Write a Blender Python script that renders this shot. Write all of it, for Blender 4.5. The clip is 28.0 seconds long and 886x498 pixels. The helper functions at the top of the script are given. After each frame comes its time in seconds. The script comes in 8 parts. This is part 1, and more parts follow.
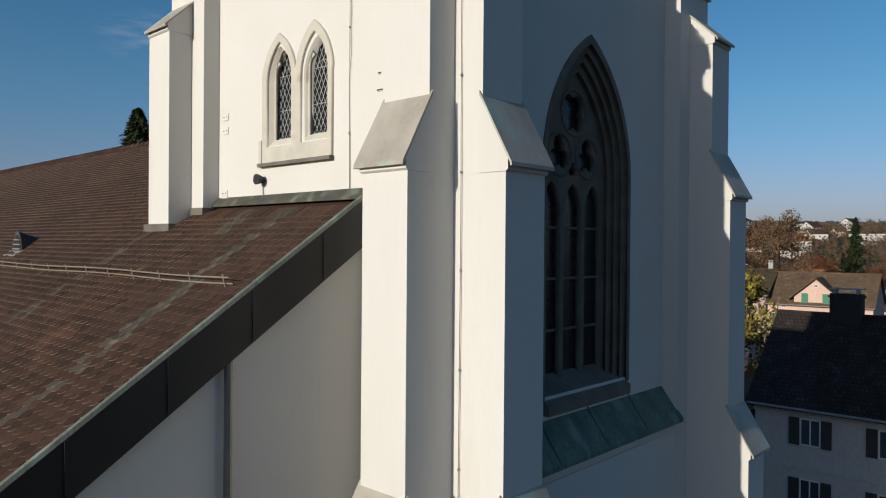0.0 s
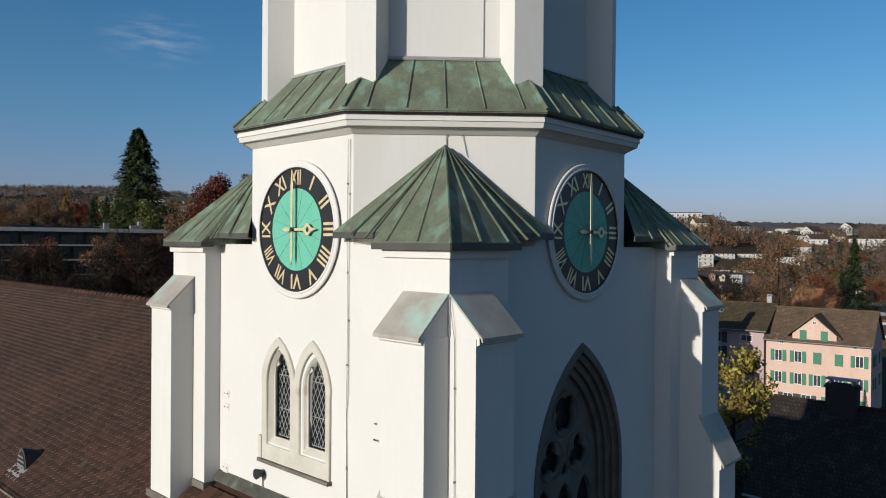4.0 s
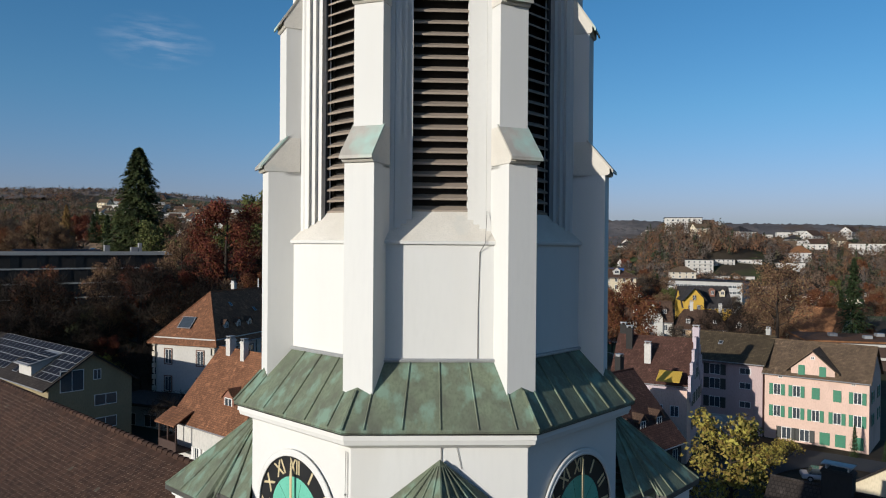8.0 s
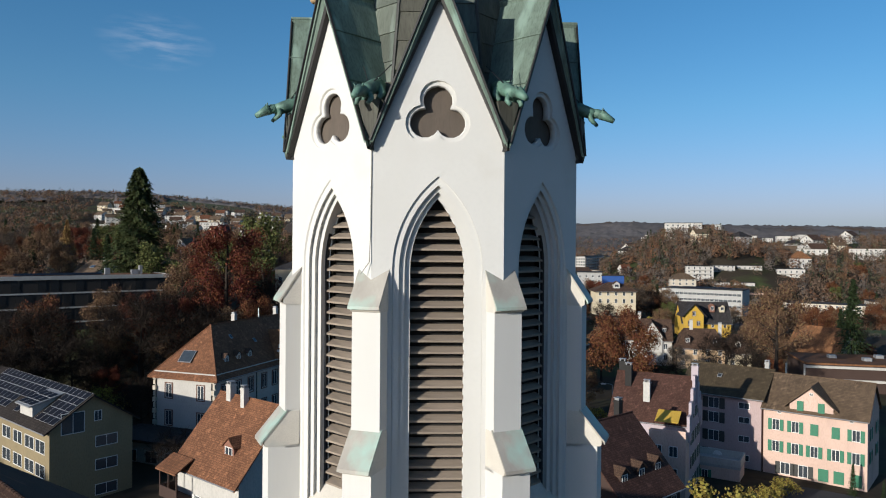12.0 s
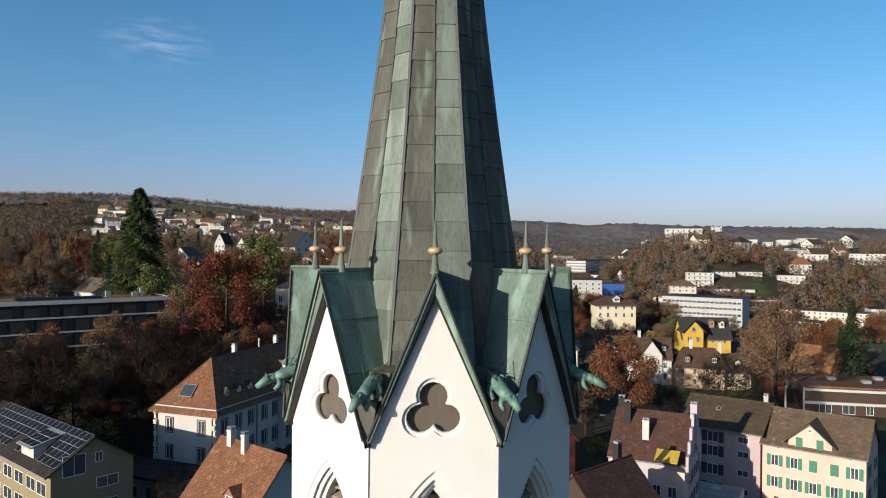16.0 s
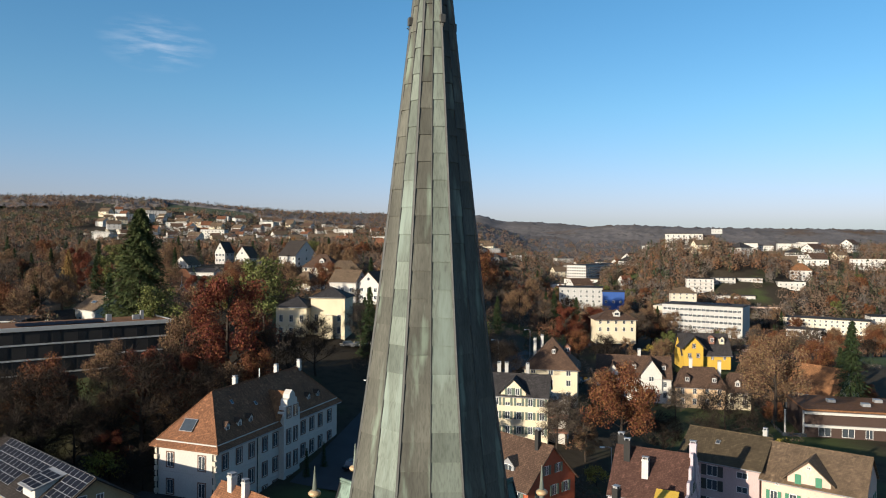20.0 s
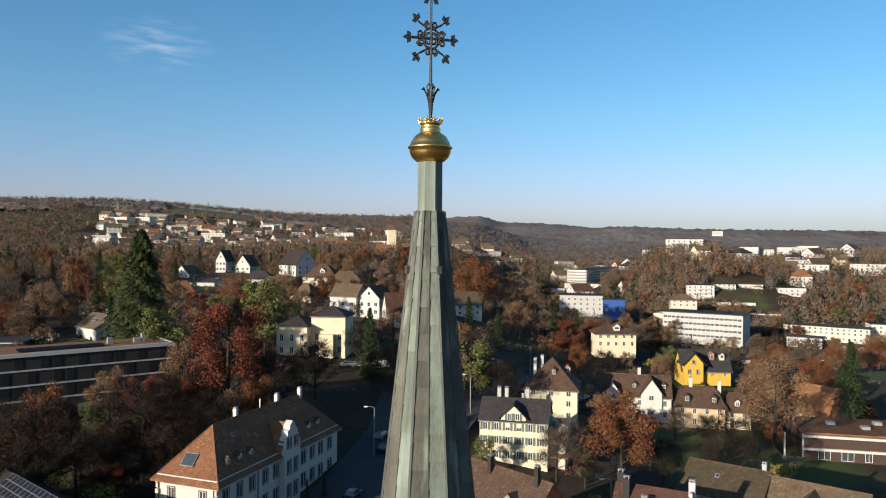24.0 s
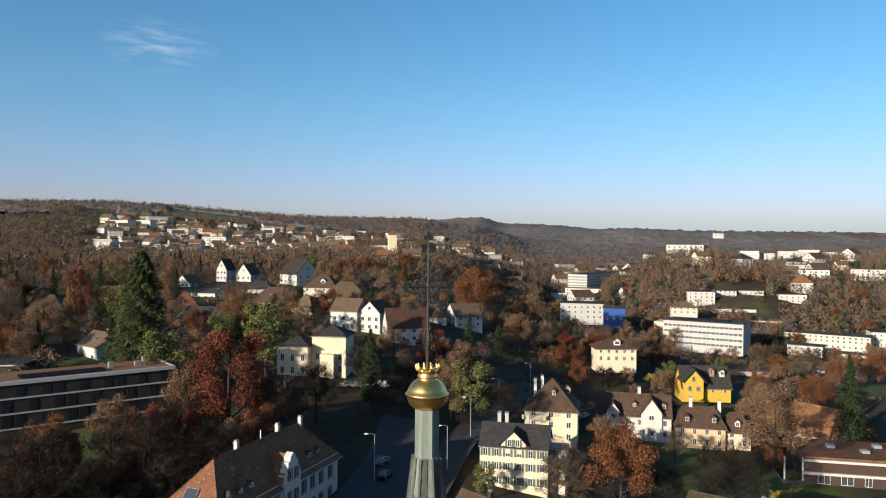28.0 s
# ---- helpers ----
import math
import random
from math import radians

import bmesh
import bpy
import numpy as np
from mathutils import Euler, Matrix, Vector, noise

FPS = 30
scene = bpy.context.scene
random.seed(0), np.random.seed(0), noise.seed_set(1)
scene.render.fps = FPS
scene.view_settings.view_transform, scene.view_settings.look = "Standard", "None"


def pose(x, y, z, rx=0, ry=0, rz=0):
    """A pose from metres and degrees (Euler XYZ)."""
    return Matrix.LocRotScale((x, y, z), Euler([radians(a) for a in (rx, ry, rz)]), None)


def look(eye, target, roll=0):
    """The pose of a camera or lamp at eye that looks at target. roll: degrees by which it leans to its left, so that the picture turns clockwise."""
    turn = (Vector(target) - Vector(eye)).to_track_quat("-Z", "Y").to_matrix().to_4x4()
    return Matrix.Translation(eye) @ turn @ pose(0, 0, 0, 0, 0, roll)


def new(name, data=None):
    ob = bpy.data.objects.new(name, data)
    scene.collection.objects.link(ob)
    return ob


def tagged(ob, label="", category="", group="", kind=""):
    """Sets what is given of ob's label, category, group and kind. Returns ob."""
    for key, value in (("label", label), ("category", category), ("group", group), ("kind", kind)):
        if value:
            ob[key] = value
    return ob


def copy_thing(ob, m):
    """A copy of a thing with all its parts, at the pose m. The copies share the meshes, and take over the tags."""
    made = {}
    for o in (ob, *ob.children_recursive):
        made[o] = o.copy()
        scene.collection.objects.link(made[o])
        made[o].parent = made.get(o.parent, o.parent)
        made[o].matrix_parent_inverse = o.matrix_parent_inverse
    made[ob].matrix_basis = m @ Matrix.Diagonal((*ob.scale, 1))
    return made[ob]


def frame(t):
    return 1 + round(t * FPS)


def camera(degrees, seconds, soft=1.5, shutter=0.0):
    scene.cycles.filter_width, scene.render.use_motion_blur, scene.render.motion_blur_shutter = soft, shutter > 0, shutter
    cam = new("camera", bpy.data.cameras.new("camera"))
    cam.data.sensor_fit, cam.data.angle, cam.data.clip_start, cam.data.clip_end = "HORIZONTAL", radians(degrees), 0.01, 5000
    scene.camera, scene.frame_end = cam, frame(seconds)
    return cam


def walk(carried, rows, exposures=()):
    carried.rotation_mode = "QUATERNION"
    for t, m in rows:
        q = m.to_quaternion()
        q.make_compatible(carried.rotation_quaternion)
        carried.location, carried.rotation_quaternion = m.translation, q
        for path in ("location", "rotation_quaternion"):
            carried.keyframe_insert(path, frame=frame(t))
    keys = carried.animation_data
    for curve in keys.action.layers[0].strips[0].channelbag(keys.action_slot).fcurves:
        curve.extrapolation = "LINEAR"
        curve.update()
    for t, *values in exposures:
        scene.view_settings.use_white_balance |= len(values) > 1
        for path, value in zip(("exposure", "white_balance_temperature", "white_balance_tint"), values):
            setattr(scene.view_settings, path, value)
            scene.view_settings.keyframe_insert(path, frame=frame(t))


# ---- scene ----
cam = camera(63.18, 28.0, soft=1.1)

# seconds, x, y, z, tilt, turn, roll
PATH = [
    (0, -0.457, -13.439, -9.287, -0.319, -2.236, 0.455),
    (1, -0.449, -13.506, -8.060, -0.319, -2.235, 0.455),
    (2, -0.441, -13.573, -6.848, -0.319, -2.234, 0.455),
    (3, -0.433, -13.640, -5.633, -0.319, -2.232, 0.455),
    (3.5, -0.429, -13.674, -5.031, -0.319, -2.231, 0.455),
    (5.5, -0.413, -13.807, -2.671, -0.319, -2.225, 0.455),
    (6, -0.409, -13.840, -2.087, -0.319, -2.224, 0.455),
    (7, -0.401, -13.907, -0.930, -0.319, -2.220, 0.455),
    (8, -0.392, -13.973, 0.209, -0.320, -2.215, 0.455),
    (9, -0.384, -14.040, 1.392, -0.321, -2.211, 0.455),
    (10, -0.376, -14.106, 2.604, -0.322, -2.205, 0.455),
    (11, -0.368, -14.172, 3.815, -0.323, -2.199, 0.455),
    (12, -0.360, -14.238, 5.032, -0.324, -2.193, 0.455),
    (12.5, -0.356, -14.271, 5.625, -0.324, -2.190, 0.455),
    (14.5, -0.340, -14.402, 8.052, -0.327, -2.175, 0.455),
    (15, -0.335, -14.435, 8.661, -0.328, -2.171, 0.455),
    (16, -0.327, -14.501, 9.899, -0.329, -2.162, 0.455),
    (17, -0.319, -14.566, 11.136, -0.331, -2.153, 0.455),
    (18, -0.311, -14.631, 12.419, -0.333, -2.144, 0.455),
    (19, -0.303, -14.696, 13.699, -0.335, -2.134, 0.455),
    (20, -0.295, -14.761, 14.891, -0.337, -2.124, 0.455),
    (21, -0.286, -14.826, 16.111, -0.339, -2.113, 0.455),
    (21.5, -0.282, -14.859, 16.713, -0.340, -2.107, 0.455),
    (23.5, -0.266, -14.988, 19.235, -0.346, -2.083, 0.455),
    (24, -0.262, -15.020, 19.895, -0.347, -2.077, 0.455),
    (25, -0.254, -15.085, 21.194, -0.350, -2.064, 0.455),
    (26, -0.245, -15.149, 22.493, -0.353, -2.050, 0.455),
    (27, -0.237, -15.213, 23.776, -0.356, -2.036, 0.455),
    (28, -0.229, -15.277, 25.078, -0.359, -2.022, 0.455),
]
walk(cam, [(t, pose(x, y, z, 90 + tilt, 0, turn) @ pose(0, 0, 0, 0, 0, roll)) for t, x, y, z, tilt, turn, roll in PATH],
     exposures=[(0, 0.35, 6200, 10), (5, 0.45, 5900, 10), (9, 0.55, 5850, 10), (12, 0.66, 5900, 10), (16, 0.98, 6200, 10), (21, 1.22, 6550, 10), (28, 1.24, 6550, 10)])

# ---- light ----
SUN_DIR = Vector((-0.733, -0.680, 0.0)).normalized()
ELEV = radians(13.5)
world = bpy.data.worlds.new("sky")
scene.world = world
world.use_nodes = True
wn = world.node_tree
sky = wn.nodes.new("ShaderNodeTexSky")
sky.sky_type = "NISHITA"
sky.sun_disc = False
sky.sun_elevation = ELEV
sky.sun_rotation = math.atan2(SUN_DIR.x, SUN_DIR.y)
sky.altitude = 400
sky.air_density, sky.dust_density, sky.ozone_density = 1.0, 1.2, 5.0
wn.nodes["Background"].inputs["Strength"].default_value = 0.076
# paler and less green towards the horizon, by the sky's own ratio of red to blue
deep = wn.nodes.new("ShaderNodeHueSaturation")
bands, warmth = wn.nodes.new("ShaderNodeSeparateColor"), wn.nodes.new("ShaderNodeMath")
warmth.operation = "DIVIDE"
wn.links.new(sky.outputs[0], bands.inputs[0])
wn.links.new(bands.outputs[0], warmth.inputs[0])
wn.links.new(bands.outputs[2], warmth.inputs[1])
for slot, lo, hi, at_lo, at_hi in (("Saturation", 0.20, 0.65, 1.05, 0.52), ("Hue", 0.25, 0.65, 0.487, 0.562)):
    ramp_node = wn.nodes.new("ShaderNodeMapRange")
    for k, v in zip(("From Min", "From Max", "To Min", "To Max"), (lo, hi, at_lo, at_hi)):
        ramp_node.inputs[k].default_value = v
    wn.links.new(warmth.outputs[0], ramp_node.inputs["Value"])
    wn.links.new(ramp_node.outputs[0], deep.inputs[slot])
wn.links.new(sky.outputs[0], deep.inputs["Color"])
wn.links.new(deep.outputs[0], wn.nodes["Background"].inputs["Color"])
sun = new("sun", bpy.data.lights.new("sun", "SUN"))
sun.data.energy, sun.data.angle, sun.data.color = 3.6, radians(0.5), (1.0, 0.90, 0.745)
sun.matrix_world = look(Vector((SUN_DIR.x, SUN_DIR.y, math.tan(ELEV))) * 100, (0, 0, 0))


# ---- materials ----
def material(name, base, second=None, rough=0.8, metal=0.0, scale=3.0, fine=40.0, bump=0.15, vary=0.0, third=None, third_at=0.62,
             third_scale=0.6, stretch=(1, 1, 1), contrast=0.35, spec=0.5, dist=0.01, grain=0.72):
    """Two colours mixed by broad and fine noise, a third in patches, bump from the fine noise; vary: change of value from piece to piece."""
    m = bpy.data.materials.new(name)
    m.use_nodes = True
    n, l = m.node_tree.nodes, m.node_tree.links
    b = n["Principled BSDF"]
    co = n.new("ShaderNodeTexCoord")
    mp = n.new("ShaderNodeMapping")
    mp.inputs["Scale"].default_value = stretch
    l.new(co.outputs["Object"], mp.inputs["Vector"])

    def noise_tex(s, detail=4.0):
        t = n.new("ShaderNodeTexNoise")
        t.inputs["Scale"].default_value, t.inputs["Detail"].default_value = s, detail
        l.new(mp.outputs[0], t.inputs["Vector"])
        return t

    def ramp(src, lo, hi):
        r = n.new("ShaderNodeMapRange")
        r.inputs["From Min"].default_value, r.inputs["From Max"].default_value = lo, hi
        l.new(src, r.inputs["Value"])
        return r.outputs[0]

    def mix(a, c, fac, mode="MIX"):
        x = n.new("ShaderNodeMix")
        x.data_type, x.blend_type = "RGBA", mode
        for s, v in ((x.inputs[6], a), (x.inputs[7], c), (x.inputs[0], fac)):
            if isinstance(v, (tuple, float, int)):
                s.default_value = (*v, 1) if isinstance(v, tuple) else v
            else:
                l.new(v, s)
        return x.outputs[2]

    second = second or tuple(c * 0.8 for c in base)
    broad, small = noise_tex(scale), noise_tex(fine, 6.0)
    col = mix(base, second, ramp(broad.outputs[0], 0.5 - contrast / 2, 0.5 + contrast / 2))
    col = mix(col, tuple(c * grain for c in base), ramp(small.outputs[0], 0.45, 0.85))
    if third:
        col = mix(col, third, ramp(noise_tex(third_scale, 5.0).outputs[0], third_at, third_at + 0.13))
    if vary:
        info = n.new("ShaderNodeObjectInfo")
        hsv = n.new("ShaderNodeHueSaturation")
        r = n.new("ShaderNodeMapRange")
        r.inputs["To Min"].default_value, r.inputs["To Max"].default_value = 1 - vary, 1 + vary
        l.new(info.outputs["Random"], r.inputs["Value"])
        l.new(r.outputs[0], hsv.inputs["Value"])
        l.new(col, hsv.inputs["Color"])
        col = hsv.outputs[0]
    l.new(col, b.inputs["Base Color"])
    b.inputs["Roughness"].default_value, b.inputs["Metallic"].default_value = rough, metal
    b.inputs["Specular IOR Level"].default_value = spec
    if bump:
        bp = n.new("ShaderNodeBump")
        bp.inputs["Strength"].default_value, bp.inputs["Distance"].default_value = bump, dist
        l.new(small.outputs[0], bp.inputs["Height"])
        l.new(bp.outputs[0], b.inputs["Normal"])
    return m


def island_vary(m, amount, hue=0.0):
    """Adds a change of value from loose piece to loose piece of one mesh."""
    n, l = m.node_tree.nodes, m.node_tree.links
    b = n["Principled BSDF"]
    src = b.inputs["Base Color"].links[0].from_socket
    geo, hsv, r = n.new("ShaderNodeNewGeometry"), n.new("ShaderNodeHueSaturation"), n.new("ShaderNodeMapRange")
    r.inputs["To Min"].default_value, r.inputs["To Max"].default_value = 1 - amount, 1 + amount
    l.new(geo.outputs["Random Per Island"], r.inputs["Value"])
    l.new(r.outputs[0], hsv.inputs["Value"])
    if hue:
        h = n.new("ShaderNodeMapRange")
        h.inputs["To Min"].default_value, h.inputs["To Max"].default_value = 0.5 - hue, 0.5 + hue
        l.new(geo.outputs["Random Per Island"], h.inputs["Value"])
        l.new(h.outputs[0], hsv.inputs["Hue"])
    l.new(src, hsv.inputs["Color"])
    l.new(hsv.outputs[0], b.inputs["Base Color"])
    return m


PLASTER = material("white_plaster", (0.575, 0.562, 0.527), (0.55, 0.533, 0.494), 0.85, scale=0.7, fine=14, bump=0.02, third=(0.53, 0.51, 0.465), third_at=0.60, third_scale=0.9, stretch=(1, 1, 0.22), spec=0.3, grain=0.95)
CAPSTONE = material("cap_stone", (0.60, 0.56, 0.49), (0.52, 0.48, 0.41), 0.8, scale=2.0, fine=50, bump=0.2, third=(0.45, 0.44, 0.40), third_at=0.62, third_scale=1.5, spec=0.3)
SANDSTONE = material("grey_sandstone", (0.50, 0.475, 0.41), (0.42, 0.395, 0.335), 0.9, scale=2.5, fine=30, bump=0.12, grain=0.88, third=(0.33, 0.29, 0.22), third_at=0.6, third_scale=2.0, spec=0.2)
# sandstone darkened for the great window's shade; also used for a sill and flashing
SHADESTONE = material("shade_dark_sandstone", (0.17, 0.155, 0.13), (0.11, 0.10, 0.085), 0.9, scale=2.5, fine=60, bump=0.3, spec=0.2)
COPPER = material("green_copper", (0.158, 0.186, 0.122), (0.100, 0.104, 0.078), 0.7, 0.0, scale=1.5, fine=12, bump=0.08, third=(0.165, 0.232, 0.172), third_at=0.52, third_scale=1.7, stretch=(2.2, 2.2, 0.3), vary=0.15, contrast=0.45, spec=0.12, grain=0.6)
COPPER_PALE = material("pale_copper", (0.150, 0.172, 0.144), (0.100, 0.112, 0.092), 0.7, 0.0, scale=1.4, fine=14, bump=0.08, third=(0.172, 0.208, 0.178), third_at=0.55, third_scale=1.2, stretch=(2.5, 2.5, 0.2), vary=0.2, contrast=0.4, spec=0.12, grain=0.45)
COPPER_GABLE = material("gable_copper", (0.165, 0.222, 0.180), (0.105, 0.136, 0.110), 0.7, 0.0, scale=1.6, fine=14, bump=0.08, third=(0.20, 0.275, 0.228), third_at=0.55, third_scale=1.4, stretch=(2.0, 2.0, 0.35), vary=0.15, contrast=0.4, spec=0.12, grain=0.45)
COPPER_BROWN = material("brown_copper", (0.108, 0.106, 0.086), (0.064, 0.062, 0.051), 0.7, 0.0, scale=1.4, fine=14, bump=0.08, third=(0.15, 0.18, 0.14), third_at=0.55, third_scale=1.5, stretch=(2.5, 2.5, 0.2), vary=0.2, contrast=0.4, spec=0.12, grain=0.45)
VERDIGRIS = material("verdigris", (0.125, 0.24, 0.18), (0.06, 0.10, 0.08), 0.6, 0.1, scale=6, fine=50, bump=0.4, third=(0.04, 0.06, 0.05), third_at=0.6, third_scale=9)
CAPSTAIN = material("stained_cap_metal", (0.40, 0.37, 0.315), (0.27, 0.245, 0.205), 0.6, 0.0, scale=1.7, fine=22, bump=0.08, third=(0.34, 0.47, 0.40), third_at=0.53, third_scale=1.1, contrast=0.3, stretch=(1, 1, 0.6), grain=0.85)
GOLD = material("gilding", (0.88, 0.56, 0.20), (0.74, 0.45, 0.14), 0.34, 1.0, scale=5, fine=40, bump=0.08, third=(0.35, 0.20, 0.05), third_at=0.62, third_scale=6)
IRON = material("black_iron", (0.010, 0.010, 0.011), (0.016, 0.015, 0.014), 0.55, 0.0, scale=12, fine=80, bump=0.2)
WIRE = material("grey_wire", (0.23, 0.22, 0.20), None, 0.5, 0.6, bump=0)
LEAD = material("lead_strip", (0.42, 0.42, 0.41), None, 0.5, 0.5, bump=0.1)
GLASS_DARK = material("dark_leaded_glass", (0.022, 0.024, 0.026), (0.014, 0.015, 0.016), 0.25, 0.0, scale=8, fine=30, bump=0.2, spec=0.3)
LOUVRE = material("louvre_wood", (0.29, 0.235, 0.18), (0.20, 0.16, 0.12), 0.8, scale=2.5, fine=60, bump=0.2, stretch=(0.25, 1, 6), vary=0.1, third=(0.15, 0.125, 0.10), third_at=0.6, third_scale=3)
# near-black colour that stands for the shade of unlit insides
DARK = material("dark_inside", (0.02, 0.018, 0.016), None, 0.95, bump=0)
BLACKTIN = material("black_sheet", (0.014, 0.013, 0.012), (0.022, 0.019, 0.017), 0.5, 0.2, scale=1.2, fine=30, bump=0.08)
DIAL_BLACK = material("dial_black", (0.012, 0.012, 0.013), None, 0.45, bump=0)
DIAL_GREEN = material("dial_green", (0.13, 0.42, 0.30), (0.11, 0.37, 0.26), 0.6, scale=3, fine=30, bump=0.05)
TILE = material("roof_tile_brown", (0.062, 0.033, 0.022), (0.042, 0.024, 0.016), 0.85, scale=0.45, fine=30, bump=0.4, third=(0.12, 0.058, 0.036), third_at=0.64, third_scale=0.8, vary=0.3, spec=0.2)
TILE_STAIN = material("roof_tile_stained", (0.078, 0.064, 0.048), (0.056, 0.05, 0.038), 0.85, scale=2, fine=30, bump=0.4, third=(0.15, 0.135, 0.11), third_at=0.6, third_scale=5, vary=0.35, spec=0.2)
TILE_FAR = island_vary(material("roof_tile_brown_rest", (0.056, 0.029, 0.018), (0.038, 0.021, 0.014), 0.85, scale=0.45, fine=30, bump=0.4, third=(0.11, 0.052, 0.032), third_at=0.63, third_scale=0.35, spec=0.2), 0.32)
# sandstone again, with the shade of the right-hand face put into its colour
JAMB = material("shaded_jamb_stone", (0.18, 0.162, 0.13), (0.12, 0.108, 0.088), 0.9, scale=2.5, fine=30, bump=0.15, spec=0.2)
# tile ends paled in colour, as if the sun caught them
TILE_TIP = material("roof_tile_lit_tip", (0.22, 0.17, 0.125), (0.11, 0.082, 0.06), 0.85, scale=2, fine=30, bump=0.3, spec=0.2)
BALLGOLD = material("dull_gilding", (0.52, 0.36, 0.20), (0.36, 0.24, 0.13), 0.55, 0.25, scale=9, fine=50, bump=0.08)
PALEGOLD = material("worn_gilding", (0.74, 0.62, 0.37), (0.62, 0.50, 0.28), 0.4, 0.35, scale=6, fine=40, bump=0.05)
BOARD = material("dark_brown_board", (0.105, 0.082, 0.062), (0.072, 0.057, 0.044), 0.85, scale=3, fine=40, bump=0.15, stretch=(1, 0.2, 1))


# ---- building helpers ----
def thing(name, label, category, group="", at=(0, 0, 0), rz=0.0, kind=""):
    ob = new(name)
    ob.empty_display_size = 0.3
    ob.matrix_basis = Matrix.Translation(at) @ Matrix.Rotation(rz, 4, "Z")
    return tagged(ob, label, category, group, kind)


def mesh_of(bm, mats, smooth=False):
    me = bpy.data.meshes.new("m")
    bmesh.ops.recalc_face_normals(bm, faces=bm.faces)
    bm.to_mesh(me)
    bm.free()
    for m in mats if isinstance(mats, (list, tuple)) else [mats]:
        me.materials.append(m)
    if smooth:
        me.polygons.foreach_set("use_smooth", [True] * len(me.polygons))
    return me


def part(name, bm, mats, parent=None, label="", smooth=False, m=None):
    me = bm if isinstance(bm, bpy.types.Mesh) else mesh_of(bm, mats, smooth)
    me.name = name
    ob = new(name, me)
    if parent:
        ob.parent = parent
    if m is not None:
        ob.matrix_basis = m
    if label:
        ob["label"] = label
    return ob


def box(bm, x0, x1, y0, y1, z0, z1, m=None, bevel=0.0):
    vs = [bm.verts.new((x, y, z)) for x in (x0, x1) for y in (y0, y1) for z in (z0, z1)]
    fs = [bm.faces.new([vs[i] for i in f]) for f in ((0, 1, 3, 2), (4, 6, 7, 5), (0, 4, 5, 1), (2, 3, 7, 6), (0, 2, 6, 4), (1, 5, 7, 3))]
    if bevel:
        es = {e for f in fs for e in f.edges}
        r = bmesh.ops.bevel(bm, geom=list(es), offset=bevel, segments=1, affect="EDGES")
        vs = list({v for f in r["faces"] for v in f.verts})
    if m is not None:
        bmesh.ops.transform(bm, matrix=m, verts=vs)
    return bm


def solid(bm, bottom, top):
    """A solid between two rings of the same number of points."""
    a, b = [bm.verts.new(p) for p in bottom], [bm.verts.new(p) for p in top]
    n = len(a)
    bm.faces.new(a[::-1])
    bm.faces.new(b)
    for i in range(n):
        bm.faces.new((a[i], a[(i + 1) % n], b[(i + 1) % n], b[i]))
    return bm


def ring_pts(r, z, n=8, turn=22.5):
    return [(r * math.cos(radians(turn + i * 360 / n)), r * math.sin(radians(turn + i * 360 / n)), z) for i in range(n)]


def lathe(bm, prof, n=20, c=(0, 0)):
    rings = [[bm.verts.new((c[0] + r * math.cos(2 * math.pi * i / n), c[1] + r * math.sin(2 * math.pi * i / n), z)) for i in range(n)] for r, z in prof]
    for a, b in zip(rings, rings[1:]):
        for i in range(n):
            bm.faces.new((a[i], a[(i + 1) % n], b[(i + 1) % n], b[i]))
    bm.faces.new(rings[0][::-1])
    bm.faces.new(rings[-1])
    return bm


def tube(bm, pts, r, n=6, r2=None):
    """A bar along a line of points, thinning to r2."""
    r2 = r if r2 is None else r2
    pts = [Vector(p) for p in pts]
    rings = []
    for i, p in enumerate(pts):
        d = (pts[min(i + 1, len(pts) - 1)] - pts[max(i - 1, 0)]).normalized()
        a = d.orthogonal().normalized()
        b = d.cross(a)
        rr = r + (r2 - r) * i / (len(pts) - 1)
        rings.append([bm.verts.new(p + rr * (math.cos(2 * math.pi * k / n) * a + math.sin(2 * math.pi * k / n) * b)) for k in range(n)])
    for u, v in zip(rings, rings[1:]):
        best = min(range(n), key=lambda s: (u[0].co - v[s].co).length)
        for k in range(n):
            bm.faces.new((u[k], u[(k + 1) % n], v[(k + 1 + best) % n], v[(k + best) % n]))
    bm.faces.new(rings[0][::-1])
    bm.faces.new(rings[-1])
    return bm


def weld(me):
    b = bmesh.new()
    b.from_mesh(me)
    bmesh.ops.remove_doubles(b, verts=b.verts, dist=0.0002)
    b.to_mesh(me)
    b.free()


def plate(outline, holes, depth, mats, bevel=0.0):
    """A flat piece in x, y with holes, its front at z = 0 and its back at -depth."""
    cu = bpy.data.curves.new("c", "CURVE")
    cu.dimensions, cu.fill_mode, cu.extrude, cu.bevel_depth, cu.bevel_resolution = "2D", "BOTH", depth / 2 - bevel, bevel, 0
    cu.offset = -bevel
    for ring in (outline, *holes):
        s = cu.splines.new("POLY")
        s.points.add(len(ring) - 1)
        for p, (x, y) in zip(s.points, ring):
            p.co = (x, y, 0, 1)
        s.use_cyclic_u = True
    ob = bpy.data.objects.new("c", cu)
    me = bpy.data.meshes.new_from_object(ob)
    me.transform(Matrix.Translation((0, 0, -depth / 2)))
    bpy.data.objects.remove(ob)
    bpy.data.curves.remove(cu)
    weld(me)
    me.materials.clear()
    for m in mats if isinstance(mats, (list, tuple)) else [mats]:
        me.materials.append(m)
    return me


